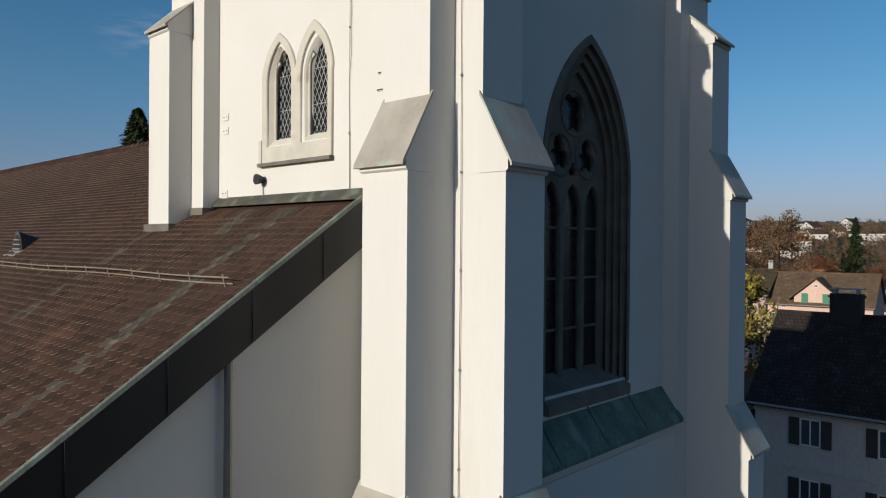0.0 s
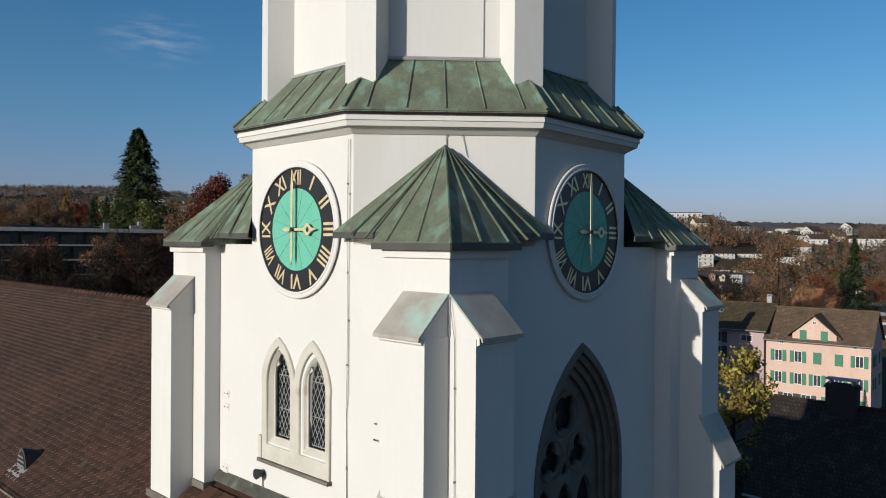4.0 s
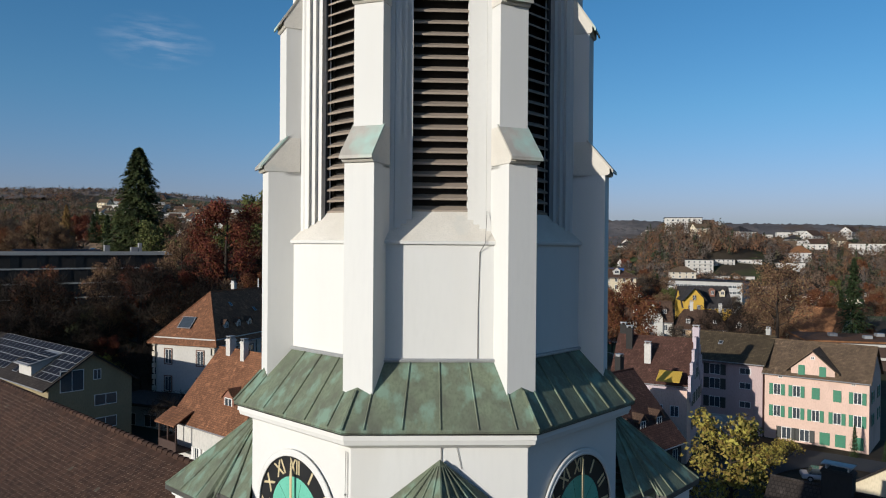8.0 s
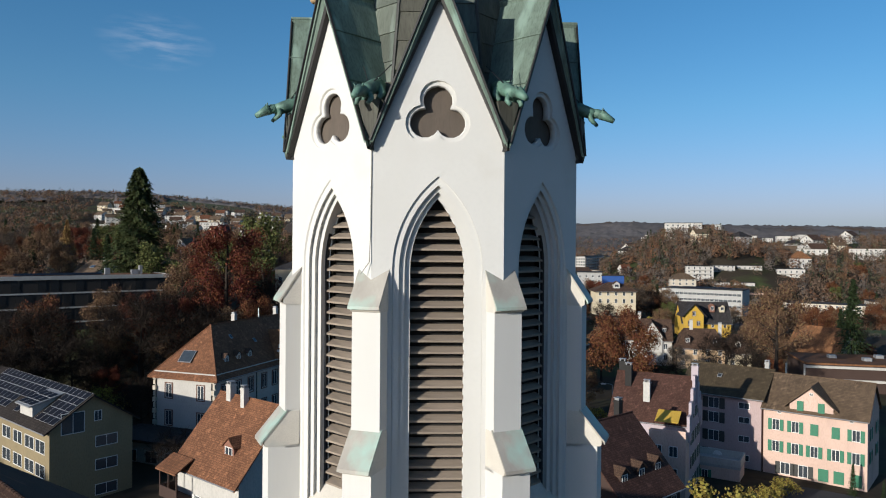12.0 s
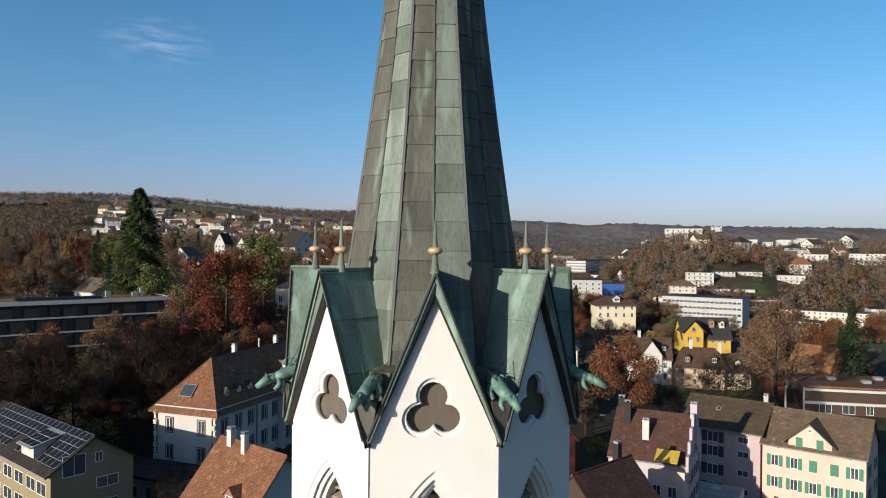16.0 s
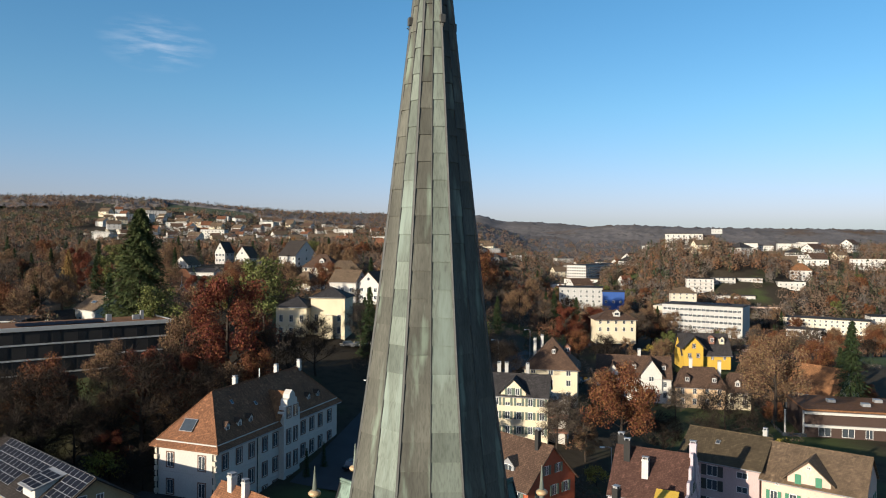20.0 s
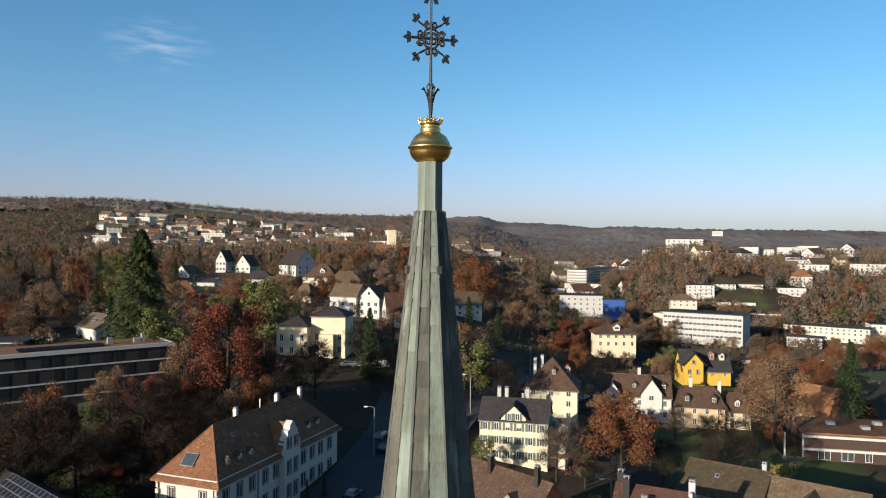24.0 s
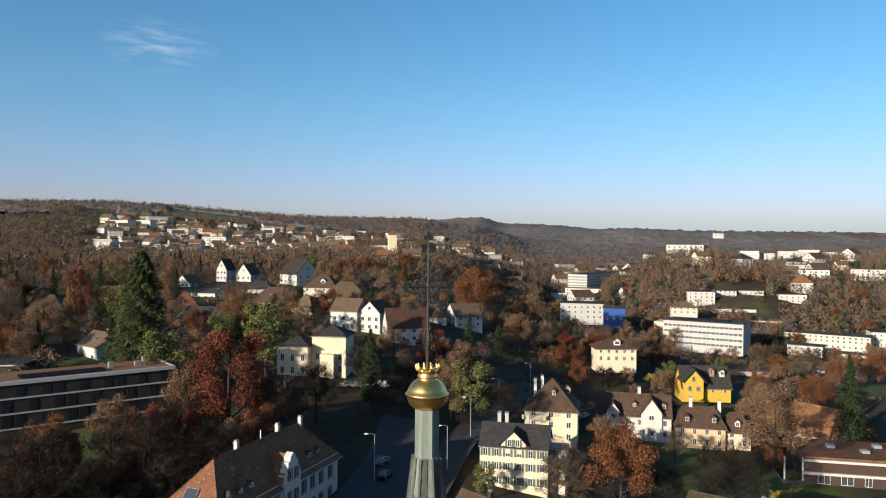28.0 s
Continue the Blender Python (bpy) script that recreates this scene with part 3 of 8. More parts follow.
bm = bmesh.new()
cone = [[bm.verts.new(p) for p in ring_pts(spire_r(7.3 + 0.95 * k) - 0.03, 7.3 + 0.95 * k)] for k in range(15)]
for u, v in zip(cone, cone[1:]):
    for k in range(8):
        bm.faces.new((u[k], u[(k + 1) % 8], v[(k + 1) % 8], v[k]))
spire = tpart("spire", bm, COPPER_BROWN, "tall octagonal copper spire of lapped sheets")
SEAM = material("dark_seam", (0.030, 0.030, 0.026), (0.05, 0.052, 0.044), 0.6, 0.0, scale=3, fine=20, bump=0.1)
for i in range(8):
    deg = -90 + 45 * i
    a = radians(deg)
    nrm = Vector((math.cos(a), math.sin(a), 0.12))
    side = Vector((-math.sin(a), math.cos(a), 0))
    for s in (-1, 1):
        z, k = 7.5 + (0.17 if s > 0 else 0.0), 0
        joined = bmesh.new()
        while z < 20.55:
            z1 = min(z + 0.53, 20.58)
            quad = []
            for zz in (z, z1 + 0.012):
                ap = spire_r(zz) / R8
                hw = spire_r(zz) * math.sin(radians(22.5))
                lift = 0.022 if zz == z else 0.002
                base = Vector((math.cos(a), math.sin(a), 0)) * (ap + lift) + Vector((0, 0, zz))
                quad.append((base + side * s * 0.012, base + side * s * (hw - 0.006)))
            bm = bmesh.new()
            pts = [quad[0][0], quad[0][1], quad[1][1], quad[1][0]]
            inn = [p - nrm * 0.03 for p in pts]
            solid(bm, inn, pts)
            # right-hand faces get brown strips only: their shade is put into the colour
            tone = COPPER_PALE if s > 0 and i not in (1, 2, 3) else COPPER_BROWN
            if i in (0, 1, 7) or (i in (2, 6) and z < 12):
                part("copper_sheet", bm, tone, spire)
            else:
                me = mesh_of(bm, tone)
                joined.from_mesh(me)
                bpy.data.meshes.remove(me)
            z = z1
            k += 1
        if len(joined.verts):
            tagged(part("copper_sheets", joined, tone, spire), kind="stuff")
        else:
            joined.free()
    # seam in the middle of the face and roll on the hip
    bm = bmesh.new()
    tube(bm, [Vector((math.cos(a), math.sin(a), 0)) * (spire_r(z) / R8 + 0.012) + Vector((0, 0, z)) for z in (7.5, 9.0, 10.5, 12.0, 13.5, 15.0, 20.58)], 0.017, 5)
    part("standing_seam", bm, SEAM, spire)
    h = a + radians(22.5)
    bm = bmesh.new()
    tube(bm, [Vector((math.cos(h), math.sin(h), 0)) * spire_r(z) + Vector((0, 0, z)) for z in (7.5, 9.0, 10.5, 12.0, 13.5, 15.0, 20.58)], 0.036, 6)
    part("hip_roll", bm, SEAM, spire)
    # small hooks near the top
    if i % 2 == 0:
        bm = bmesh.new()
        c = Vector((math.cos(h), math.sin(h), 0))
        p = c * (spire_r(19.3) + 0.01) + Vector((0, 0, 19.3))
        box(bm, -0.05, 0.05, -0.05, 0.05, 0, 0.16, Matrix.Translation(p) @ Matrix.Rotation(h, 4, "Z"))
        tube(bm, [p + Vector((0, 0, 0.02)), p + c * 0.07 + Vector((0, 0, -0.06)), p + c * 0.02 + Vector((0, 0, -0.09))], 0.015, 5)
        part("ladder_hook", bm, FASCIA, spire)
bm = bmesh.new()
solid(bm, ring_pts(0.31, 20.50), ring_pts(0.31, 20.60))
solid(bm, ring_pts(0.275, 20.60), ring_pts(0.275, 21.60))
tpart("spire_neck", bm, COPPER_PALE, "plain octagonal copper neck")
bm = bmesh.new()
lathe(bm, [(0.20, 21.58), (0.30, 21.63), (0.38, 21.70), (0.425, 21.80), (0.435, 21.88), (0.465, 21.895), (0.465, 21.925), (0.43, 21.94), (0.405, 22.02), (0.33, 22.14), (0.235, 22.21), (0.20, 22.235),
           (0.215, 22.26), (0.215, 22.30), (0.195, 22.32), (0.195, 22.38), (0.22, 22.40), (0.22, 22.43), (0.17, 22.45)], 32)
ball = tpart("gilded_orb", bm, GOLD, "large gilded orb with a rim and crown", smooth=True)
for k in range(10):
    t = 2 * math.pi * k / 10
    bm = bmesh.new()
    c = Vector((math.cos(t), math.sin(t), 0))
    s = Vector((-math.sin(t), math.cos(t), 0))
    tube(bm, [c * 0.21 + Vector((0, 0, 22.42)), c * 0.245 + Vector((0, 0, 22.48)), c * 0.235 + Vector((0, 0, 22.54))], 0.035, 6, 0.01)
    for u in (-1, 1):
        tube(bm, [c * 0.235 + s * 0.01 * u + Vector((0, 0, 22.45)), c * 0.25 + s * 0.05 * u + Vector((0, 0, 22.49))], 0.015, 5, 0.008)
    part("crown_leaf", bm, GOLD, ball)

# wrought-iron cross, turned a little from the tower's front
CR = Matrix.Translation((0, 0, 24.18)) @ Matrix.Rotation(radians(14), 4, "Z") @ Matrix.Diagonal((0.86, 1, 1, 1))
bm = bmesh.new()
tube(bm, [(0, 0, -1.75), (0, 0, -0.6)], 0.045, 8, 0.036)
tube(bm, [(0, 0, -0.6), (0, 0, 1.02)], 0.034, 8, 0.026)
tube(bm, [(0, 0, 1.0), (0, 0, 1.17)], 0.018, 6, 0.004)
cross = tpart("iron_cross", bm, IRON, "black wrought-iron cross with scrolls and leaves", m=CR)


def leaf_spray(p, d, size):
    """Three pointed leaves at the end of an arm."""
    bm = bmesh.new()
    d = Vector(d).normalized()
    s = Vector((d.z, 0, -d.x))
    for ang, ln in ((0, 1.0), (52, 0.8), (-52, 0.8)):
        v = d * math.cos(radians(ang)) + s * math.sin(radians(ang))
        n = Vector((v.z, 0, -v.x))
        b = Vector(p)
        ring = [b, b + v * 0.45 * size * ln + n * 0.27 * size, b + v * 0.72 * size * ln + n * 0.17 * size, b + v * size * ln, b + v * 0.72 * size * ln - n * 0.17 * size, b + v * 0.45 * size * ln - n * 0.27 * size]
        off = Vector((0, 0.012, 0))
        solid(bm, [q - off for q in ring], [q + off for q in ring])
    part("iron_leaf", bm, IRON, cross)


def scroll(c, r, start, turns, sign, thick=0.026):
    bm = bmesh.new()
    n = int(14 * turns)
    tube(bm, [Vector((c[0] + r * (1 - 0.72 * k / n) * math.cos(start + sign * 2 * math.pi * turns * k / n), 0, c[1] + r * (1 - 0.72 * k / n) * math.sin(start + sign * 2 * math.pi * turns * k / n))) for k in range(n + 1)], thick, 5)
    part("iron_scroll", bm, IRON, cross)


bm = bmesh.new()
tube(bm, [(-0.50, 0, 0), (0.50, 0, 0)], 0.03, 8)
part("cross_arm", bm, IRON, cross)
for k in range(4):
    t = radians(45 + 90 * k)
    bm = bmesh.new()
    pts = []
    for j in range(9):
        u = j / 8
        r = 0.20 + 0.30 * u
        aa = t + 0.45 * (1 - u) ** 2 * (1 if k % 2 == 0 else -1)
        pts.append((r * math.cos(aa) * 0.95, 0, r * math.sin(aa)))
    tube(bm, pts, 0.026, 6, 0.02)
    part("diagonal_arm", bm, IRON, cross)
    leaf_spray((0.33 * math.copysign(1, math.cos(t)), 0, 0.36 * math.copysign(1, math.sin(t))), (math.cos(t), 0, math.sin(t)), 0.19)
    a = radians(90 * k)
    for s in (-1, 1):
        c = (0.27 * math.cos(a) - s * 0.085 * math.sin(a), 0.27 * math.sin(a) + s * 0.085 * math.cos(a))
        scroll(c, 0.085, a + (math.pi if s < 0 else 0), 1.4, s)
for p, d in (((0.50, 0, 0), (1, 0, 0)), ((-0.50, 0, 0), (-1, 0, 0)), ((0, 0, 0.98), (0, 0, 1))):
    leaf_spray(p, d, 0.20)
leaf_spray((0.05, 0, 0.80), (0.9, 0, 0.45), 0.19)
leaf_spray((-0.05, 0, 0.80), (-0.9, 0, 0.45), 0.19)
bm = bmesh.new()
tube(bm, [(0.21 * math.cos(2 * math.pi * k / 24), 0, 0.21 * math.sin(2 * math.pi * k / 24)) for k in range(25)], 0.027, 5)
part("iron_ring", bm, IRON, cross)
for k in range(4):
    a = radians(45 + 90 * k)
    scroll((0.10 * math.cos(a), 0.10 * math.sin(a)), 0.09, a, 1.2, 1 if k % 2 else -1)
for k in range(4):
    a = math.pi / 2 * k
    c = Vector((math.cos(a), math.sin(a), 0))
    bm = bmesh.new()
    tube(bm, [c * 0.02 + Vector((0, 0, -1.62)), c * 0.04 + Vector((0, 0, -1.35)), c * 0.10 + Vector((0, 0, -1.15)), c * 0.19 + Vector((0, 0, -1.03)), c * 0.21 + Vector((0, 0, -1.07))], 0.022, 6, 0.03)
    tube(bm, [c * 0.06 + Vector((0, 0, -1.2)), c * 0.10 + Vector((0, 0, -1.0)), c * 0.055 + Vector((0, 0, -0.93)), c * 0.03 + Vector((0, 0, -1.0))], 0.016, 5)
    part("acanthus_leaf", bm, IRON, cross)


# ---- clocks ----
NUMERALS = ("XII", "I", "II", "III", "IIII", "V", "VI", "VII", "VIII", "IX", "X", "XI")


def text_mesh(word, size, mat, depth=0.006):
    cu = bpy.data.curves.new("t", "FONT")
    cu.body, cu.size, cu.align_x, cu.align_y, cu.extrude = word, size, "CENTER", "CENTER", depth
    cu.offset = 0.004
    ob = bpy.data.objects.new("t", cu)
    me = bpy.data.meshes.new_from_object(ob)
    bpy.data.objects.remove(ob)
    bpy.data.curves.remove(cu)
    weld(me)
    me.materials.clear()
    me.materials.append(mat)
    return me


def clock(deg, cx):
    cl = thing("tower_clock", "round tower clock with black numeral ring, green centre and gilded numerals", "clock", "clocks on the tower")
    f = facing(deg, SQ + 0.005, -4.21) @ Matrix.Translation((cx, 0, 0))
    cl.matrix_basis = f @ Matrix.Diagonal((0.99, 0.99, 0.6, 1))
    part("rim", plate(circle(0, 0, 1.10, 64), [circle(0, 0, 1.0, 64)], 0.07, PLASTER, 0.02), None, cl, "white moulded rim", m=Matrix.Translation((0, 0, 0.10)))
    part("rim_bead", plate(circle(0, 0, 1.03, 64), [circle(0, 0, 0.99, 64)], 0.05, PLASTER, 0.01), None, cl, m=Matrix.Translation((0, 0, 0.115)))
    part("numeral_ring", plate(circle(0, 0, 1.01, 64), [circle(0, 0, 0.655, 64)], 0.03, DIAL_BLACK), None, cl, "black ring", m=Matrix.Translation((0, 0, 0.05)))
    part("dial", plate(circle(0, 0, 0.66, 48), [], 0.03, DIAL_GREEN), None, cl, "verdigris green centre", m=Matrix.Translation((0, 0, 0.046)))
    for h, w in enumerate(NUMERALS):
        a = -math.radians(30 * h)
        me = text_mesh(w, 0.335, PALEGOLD, 0.004)
        xs = [v.co.x for v in me.vertices]
        k = min(1.0, 0.27 / max(0.01, max(xs) - min(xs)))
        part("numeral", me, None, cl, "gilded Roman numeral", m=Matrix.Translation((0, 0, 0.056)) @ Matrix.Rotation(a, 4, "Z") @ Matrix.Translation((0, 0.815, 0)) @ Matrix.Diagonal((k, 1.0, 1, 1)))
    for k in range(12):
        bm = bmesh.new()
        tube(bm, [(0, 0.05, 0), (0, 0.63, 0)], 0.0025, 4)
        part("dial_line", bm, DIAL_BLACK, cl, m=Matrix.Translation((0, 0, 0.048)) @ Matrix.Rotation(radians(15 + 30 * k), 4, "Z"))
    part("minute_pointer", plate([(-0.022, 0), (-0.028, 0.70), (0, 0.95), (0.028, 0.70), (0.022, 0), (0.03, -0.42), (0, -0.56), (-0.03, -0.42)], [], 0.02, PALEGOLD), None, cl, "long gilded pointer at twelve", m=Matrix.Translation((0, 0, 0.20)))
    heart = [(0.02, 0.0), (0.022, 0.26), (0.09, 0.34), (0.09, 0.40), (0.03, 0.46), (0, 0.60), (-0.03, 0.46), (-0.09, 0.40), (-0.09, 0.34), (-0.022, 0.26), (-0.02, 0.0), (-0.035, -0.20), (0, -0.30), (0.035, -0.20)]
    part("hour_pointer", plate(heart, [circle(0, 0.37, 0.045, 8)], 0.02, PALEGOLD), None, cl, "short gilded pointer at three", m=Matrix.Translation((0, 0, 0.15)) @ Matrix.Rotation(radians(-90), 4, "Z"))
    bm = bmesh.new()
    tube(bm, [(0, 0, 0.0), (0, 0, 0.22)], 0.035, 10)
    part("spindle", bm, IRON, cl)


clock(LEFT, -0.02)
clock(RIGHT, 0.05)


# ---- windows of the tower ----
def diamonds(name, half, base, spring, apex, cx, f, parent, w=0.10, h=0.19):
    """Lead lattice over a lancet pane."""
    bm = bmesh.new()
    n = int((apex - base) / h) + 8
    for s in (-1, 1):
        for k in range(-8, n):
            pts = []
            for j in range(0, 41):
                x = -half + 2 * half * j / 40
                y = base + k * h + s * (x / w) * h
                lim = spring if abs(x) > half * 0.98 else spring + (apex - spring) * (1 - (abs(x) / half) ** 1.6)
                if base <= y <= lim:
                    pts.append((cx + x, y, 0))
            if len(pts) > 1:
                tube(bm, [pts[0], pts[-1]], 0.006, 4)
    return part(name, bm, LEAD, parent, m=f)


def loft(bm, a, za, b, zb):
    """A splayed band between two outlines of the same number of points."""
    u, v = [bm.verts.new((x, y, za)) for x, y in a], [bm.verts.new((x, y, zb)) for x, y in b]
    for i in range(len(u)):
        j = (i + 1) % len(u)
        bm.faces.new((u[i], u[j], v[j], v[i]))
    return bm


def cusped(cx, half, base, spring, shoulder, apex):
    """The outline of a light with a shouldered, cusped head."""
    neck, lobe = half * 0.50, half * 0.70
    right = [(half, base), (half, spring)]
    right += [(neck + (half - neck) * math.cos(radians(a)), spring + (shoulder - spring) * math.sin(radians(a))) for a in (20, 40, 60, 80)]
    right += [(neck, shoulder + 0.015), (lobe, shoulder + 0.06), (lobe * 1.02, shoulder + 0.10), (lobe * 0.85, shoulder + 0.17), (lobe * 0.5, apex - 0.05)]
    return [(cx + x, y) for x, y in right] + [(cx, apex)] + [(cx - x, y) for x, y in right[::-1]]


def lancet_window():
    f = facing(LEFT, SQ)
    win = thing("lancet_window", "pair of leaded lancet windows in a pale stone surround", "window")
    win.matrix_basis = f @ Matrix.Translation((0, -8.05, 0))
    up = Matrix.Translation((0, 8.05, 0))
    rt, lf = arch(0.47, -6.8, -6.75, -5.92, cx=0.41)[2:-2], arch(0.47, -6.8, -6.75, -5.95, cx=-0.49)[2:-2]
    out = [(-0.94, -8.0), (0.86, -8.0), (0.86, -6.75)] + [p for p in rt if p[0] > -0.04] + [(-0.04, -6.62)] + [p for p in lf if p[0] < -0.04] + [(-0.94, -6.75)]
    inner = [arch(0.33, -7.74, -6.72, -6.10, cx=cx) for cx in (-0.475, 0.425)]
    part("stone_surround", plate(out, inner, 0.10, SANDSTONE, 0.012), None, win, "pale worn sandstone", m=up @ Matrix.Translation((0, 0, 0.045)))
    for cx in (-0.475, 0.425):
        bm = bmesh.new()
        loft(bm, arch(0.328, -7.73, -6.72, -6.105, cx=cx), 0.0, arch(0.255, -7.62, -6.72, -6.16, cx=cx), -0.075)
        part("reveal", bm, SANDSTONE, win, m=up)
        hole = cusped(cx, 0.235, -7.62, -6.58, -6.43, -6.19)
        part("tracery_head", plate(arch(0.31, -7.70, -6.72, -6.12, cx=cx), [hole], 0.05, SANDSTONE, 0.006), None, win, m=up @ Matrix.Translation((0, 0, -0.065)))
        for s in (-1, 1):
            # dark triangles beside the cusp, standing for the shade in pierced spandrels
            bm = bmesh.new()
            tri = [(cx + s * 0.165, -6.40), (cx + s * 0.215, -6.50), (cx + s * 0.17, -6.33)]
            solid(bm, [(x, y, -0.07) for x, y in tri], [(x, y, -0.061) for x, y in tri])
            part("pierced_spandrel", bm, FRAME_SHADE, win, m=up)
        part("pane", plate(arch(0.26, -7.68, -6.75, -6.15, cx=cx), [], 0.02, GLASS_DARK), None, win, "dark leaded glass", m=up @ Matrix.Translation((0, 0, -0.165)))
        diamonds("lead_lattice", 0.235, -7.62, -6.60, -6.18, cx, up @ Matrix.Translation((0, 0, -0.15)), win)
        bm = bmesh.new()
        for z in (-7.60, -7.15, -6.60):
            tube(bm, [(cx - 0.235, z, -0.147), (cx + 0.235, z, -0.147)], 0.008, 5)
        part("saddle_bar", bm, LEAD, win, m=up)
        bm = bmesh.new()
        tube(bm, [(cx - 0.15, -6.60, -0.147), (cx - 0.11, -6.52, -0.147), (cx, -6.48, -0.147), (cx + 0.11, -6.52, -0.147), (cx + 0.15, -6.60, -0.147)], 0.008, 5)
        part("lead_arc", bm, LEAD, win, m=up)
        bm = bmesh.new()
        solid(bm, [(cx - 0.32, -7.84, -0.30), (cx + 0.32, -7.84, -0.30), (cx + 0.32, -7.84, 0.04), (cx - 0.32, -7.84, 0.04)], [(cx - 0.32, -7.60, -0.30), (cx + 0.32, -7.60, -0.30), (cx + 0.32, -7.78, 0.04), (cx - 0.32, -7.78, 0.04)])
        part("sloping_sill", bm, SANDSTONE, win, m=up)
    bm = bmesh.new()
    box(bm, -1.0, 0.88, -8.05, -7.995, -0.05, 0.09)
    part("sill", bm, SHADESTONE, win, "thin dark stone sill", m=up)
    bm = bmesh.new()
    box(bm, -1.0, -0.92, -7.99, -7.62, -0.05, 0.06)
    part("surround_foot", bm, SANDSTONE, win, m=up)


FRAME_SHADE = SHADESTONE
lancet_window()


def great_window():
    f = facing(RIGHT, SQ)
    win = thing("great_window", "tall traceried Gothic window in deep shaded stone jambs", "window")
    win.matrix_basis = f @ Matrix.Translation((0, -11.6, 0))
    up = Matrix.Translation((0, 11.6, 0))
    B = BIG
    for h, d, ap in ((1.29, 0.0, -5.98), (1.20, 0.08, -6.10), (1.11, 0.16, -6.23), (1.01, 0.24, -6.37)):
        part("jamb_moulding", plate(arch(h, -11.55, B["spring"], ap, 14), [arch(h - 0.10, -11.56, B["spring"], ap - 0.15, 14)], 0.14, JAMB), None, win, "sandstone jamb, darkened in colour for shade", m=up @ Matrix.Translation((0, 0, 0.02 - d)))
    # tracery: three lights, two circles and a top circle
    holes = [arch(0.245, -11.35, -8.75, -8.28, cx=c) for c in (-0.60, 0.0, 0.60)]
    holes += [foil(-0.40, -7.86, 0.15, 0.15, 3), foil(0.40, -7.86, 0.15, 0.15, 3), foil(0, -7.17, 0.17, 0.165, 4, 45), foil(0, -8.08, 0.07, 0.06, 3)]
    part("tracery", plate(arch(0.93, -11.5, B["spring"], -6.50, 14), holes, 0.12, SHADESTONE), None, win, "stone tracery, darkened in colour for shade", m=up @ Matrix.Translation((0, 0, -0.30)))
    for c in (-0.60, 0.0, 0.60):
        part("pane", plate(arch(0.27, -11.45, -8.75, -8.2, cx=c), [], 0.02, GLASS_DARK), None, win, "dark leaded glass", m=up @ Matrix.Translation((0, 0, -0.40)))
        for z in (-10.6, -9.8, -9.0):
            bm = bmesh.new()
            box(bm, c - 0.26, c + 0.26, z - 0.02, z + 0.02, -0.40, -0.36)
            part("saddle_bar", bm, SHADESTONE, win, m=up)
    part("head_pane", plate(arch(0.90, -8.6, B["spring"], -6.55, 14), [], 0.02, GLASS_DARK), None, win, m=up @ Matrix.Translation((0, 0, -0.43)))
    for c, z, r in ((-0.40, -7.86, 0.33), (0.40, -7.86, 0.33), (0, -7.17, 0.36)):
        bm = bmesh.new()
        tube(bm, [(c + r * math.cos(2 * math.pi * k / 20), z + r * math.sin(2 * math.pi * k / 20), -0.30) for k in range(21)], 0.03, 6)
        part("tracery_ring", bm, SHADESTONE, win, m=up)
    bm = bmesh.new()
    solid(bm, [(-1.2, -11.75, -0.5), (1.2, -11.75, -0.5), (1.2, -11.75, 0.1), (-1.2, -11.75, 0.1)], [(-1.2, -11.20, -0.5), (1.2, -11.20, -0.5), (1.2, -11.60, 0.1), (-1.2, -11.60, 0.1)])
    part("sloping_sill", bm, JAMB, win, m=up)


great_window()

# copper canopy under the great window
bm = bmesh.new()
sec = [(SQ - 0.02, -11.80), (3.60, -12.36), (3.60, -12.42), (SQ - 0.02, -12.42)]
solid(bm, [(o, -2.6, z) for o, z in sec], [(o, 2.6, z) for o, z in sec])
can = tpart("canopy_roof", bm, COPPER_GABLE, "blue-green copper canopy over the portal", m=Matrix.Rotation(radians(-45), 4, "Z"))
for k in range(-1, 2):
    bm = bmesh.new()
    tube(bm, [(SQ, k * 1.3, -11.79), (3.60, k * 1.3, -12.35)], 0.012, 5)
    part("seam", bm, COPPER_GABLE, can)
bm = bmesh.new()
sec = [(SQ - 0.02, -12.42), (3.57, -12.42), (3.53, -12.55), (3.48, -12.60), (3.48, -25.0), (SQ - 0.02, -25.0)]
for a, b in ((-2.6, -1.4), (1.4, 2.6)):
    solid(bm, [(o, a, z) for o, z in sec], [(o, b, z) for o, z in sec])
sec = sec[:4] + [(3.48, -13.6), (SQ - 0.02, -13.6)]
solid(bm, [(o, -1.4, z) for o, z in sec], [(o, 1.4, z) for o, z in sec])
tpart("portal_wall", bm, PLASTER, m=Matrix.Rotation(radians(-45), 4, "Z"))
tpart("portal_arch", plate(arch(1.5, -25, -15.0, -13.2, 12), [arch(1.2, -25.01, -15.0, -13.5, 12)], 0.2, SANDSTONE), None, "stone portal arch", m=facing(RIGHT, 3.62))

# lightning conductors on the walls and little fittings
def wire_run(pts, r=0.0035):
    ob = thing("lightning_conductor", "thin grey lightning conductor wire on the white plaster", "conductor wire", "conductor wires")
    bm = bmesh.new()
    tube(bm, pts, r, 5)
    part("wire", bm, WIRE, ob)
    for p, q in zip(pts, pts[1:]):
        n = int((Vector(q) - Vector(p)).length / 1.1)
        for k in range(n):
            c = Vector(p).lerp(Vector(q), (k + 0.5) / n)
            b2 = bmesh.new()
            box(b2, c.x - 0.011, c.x + 0.011, c.y - 0.011, c.y + 0.011, c.z - 0.012, c.z + 0.012)
            part("clip", b2, WIRE, ob)


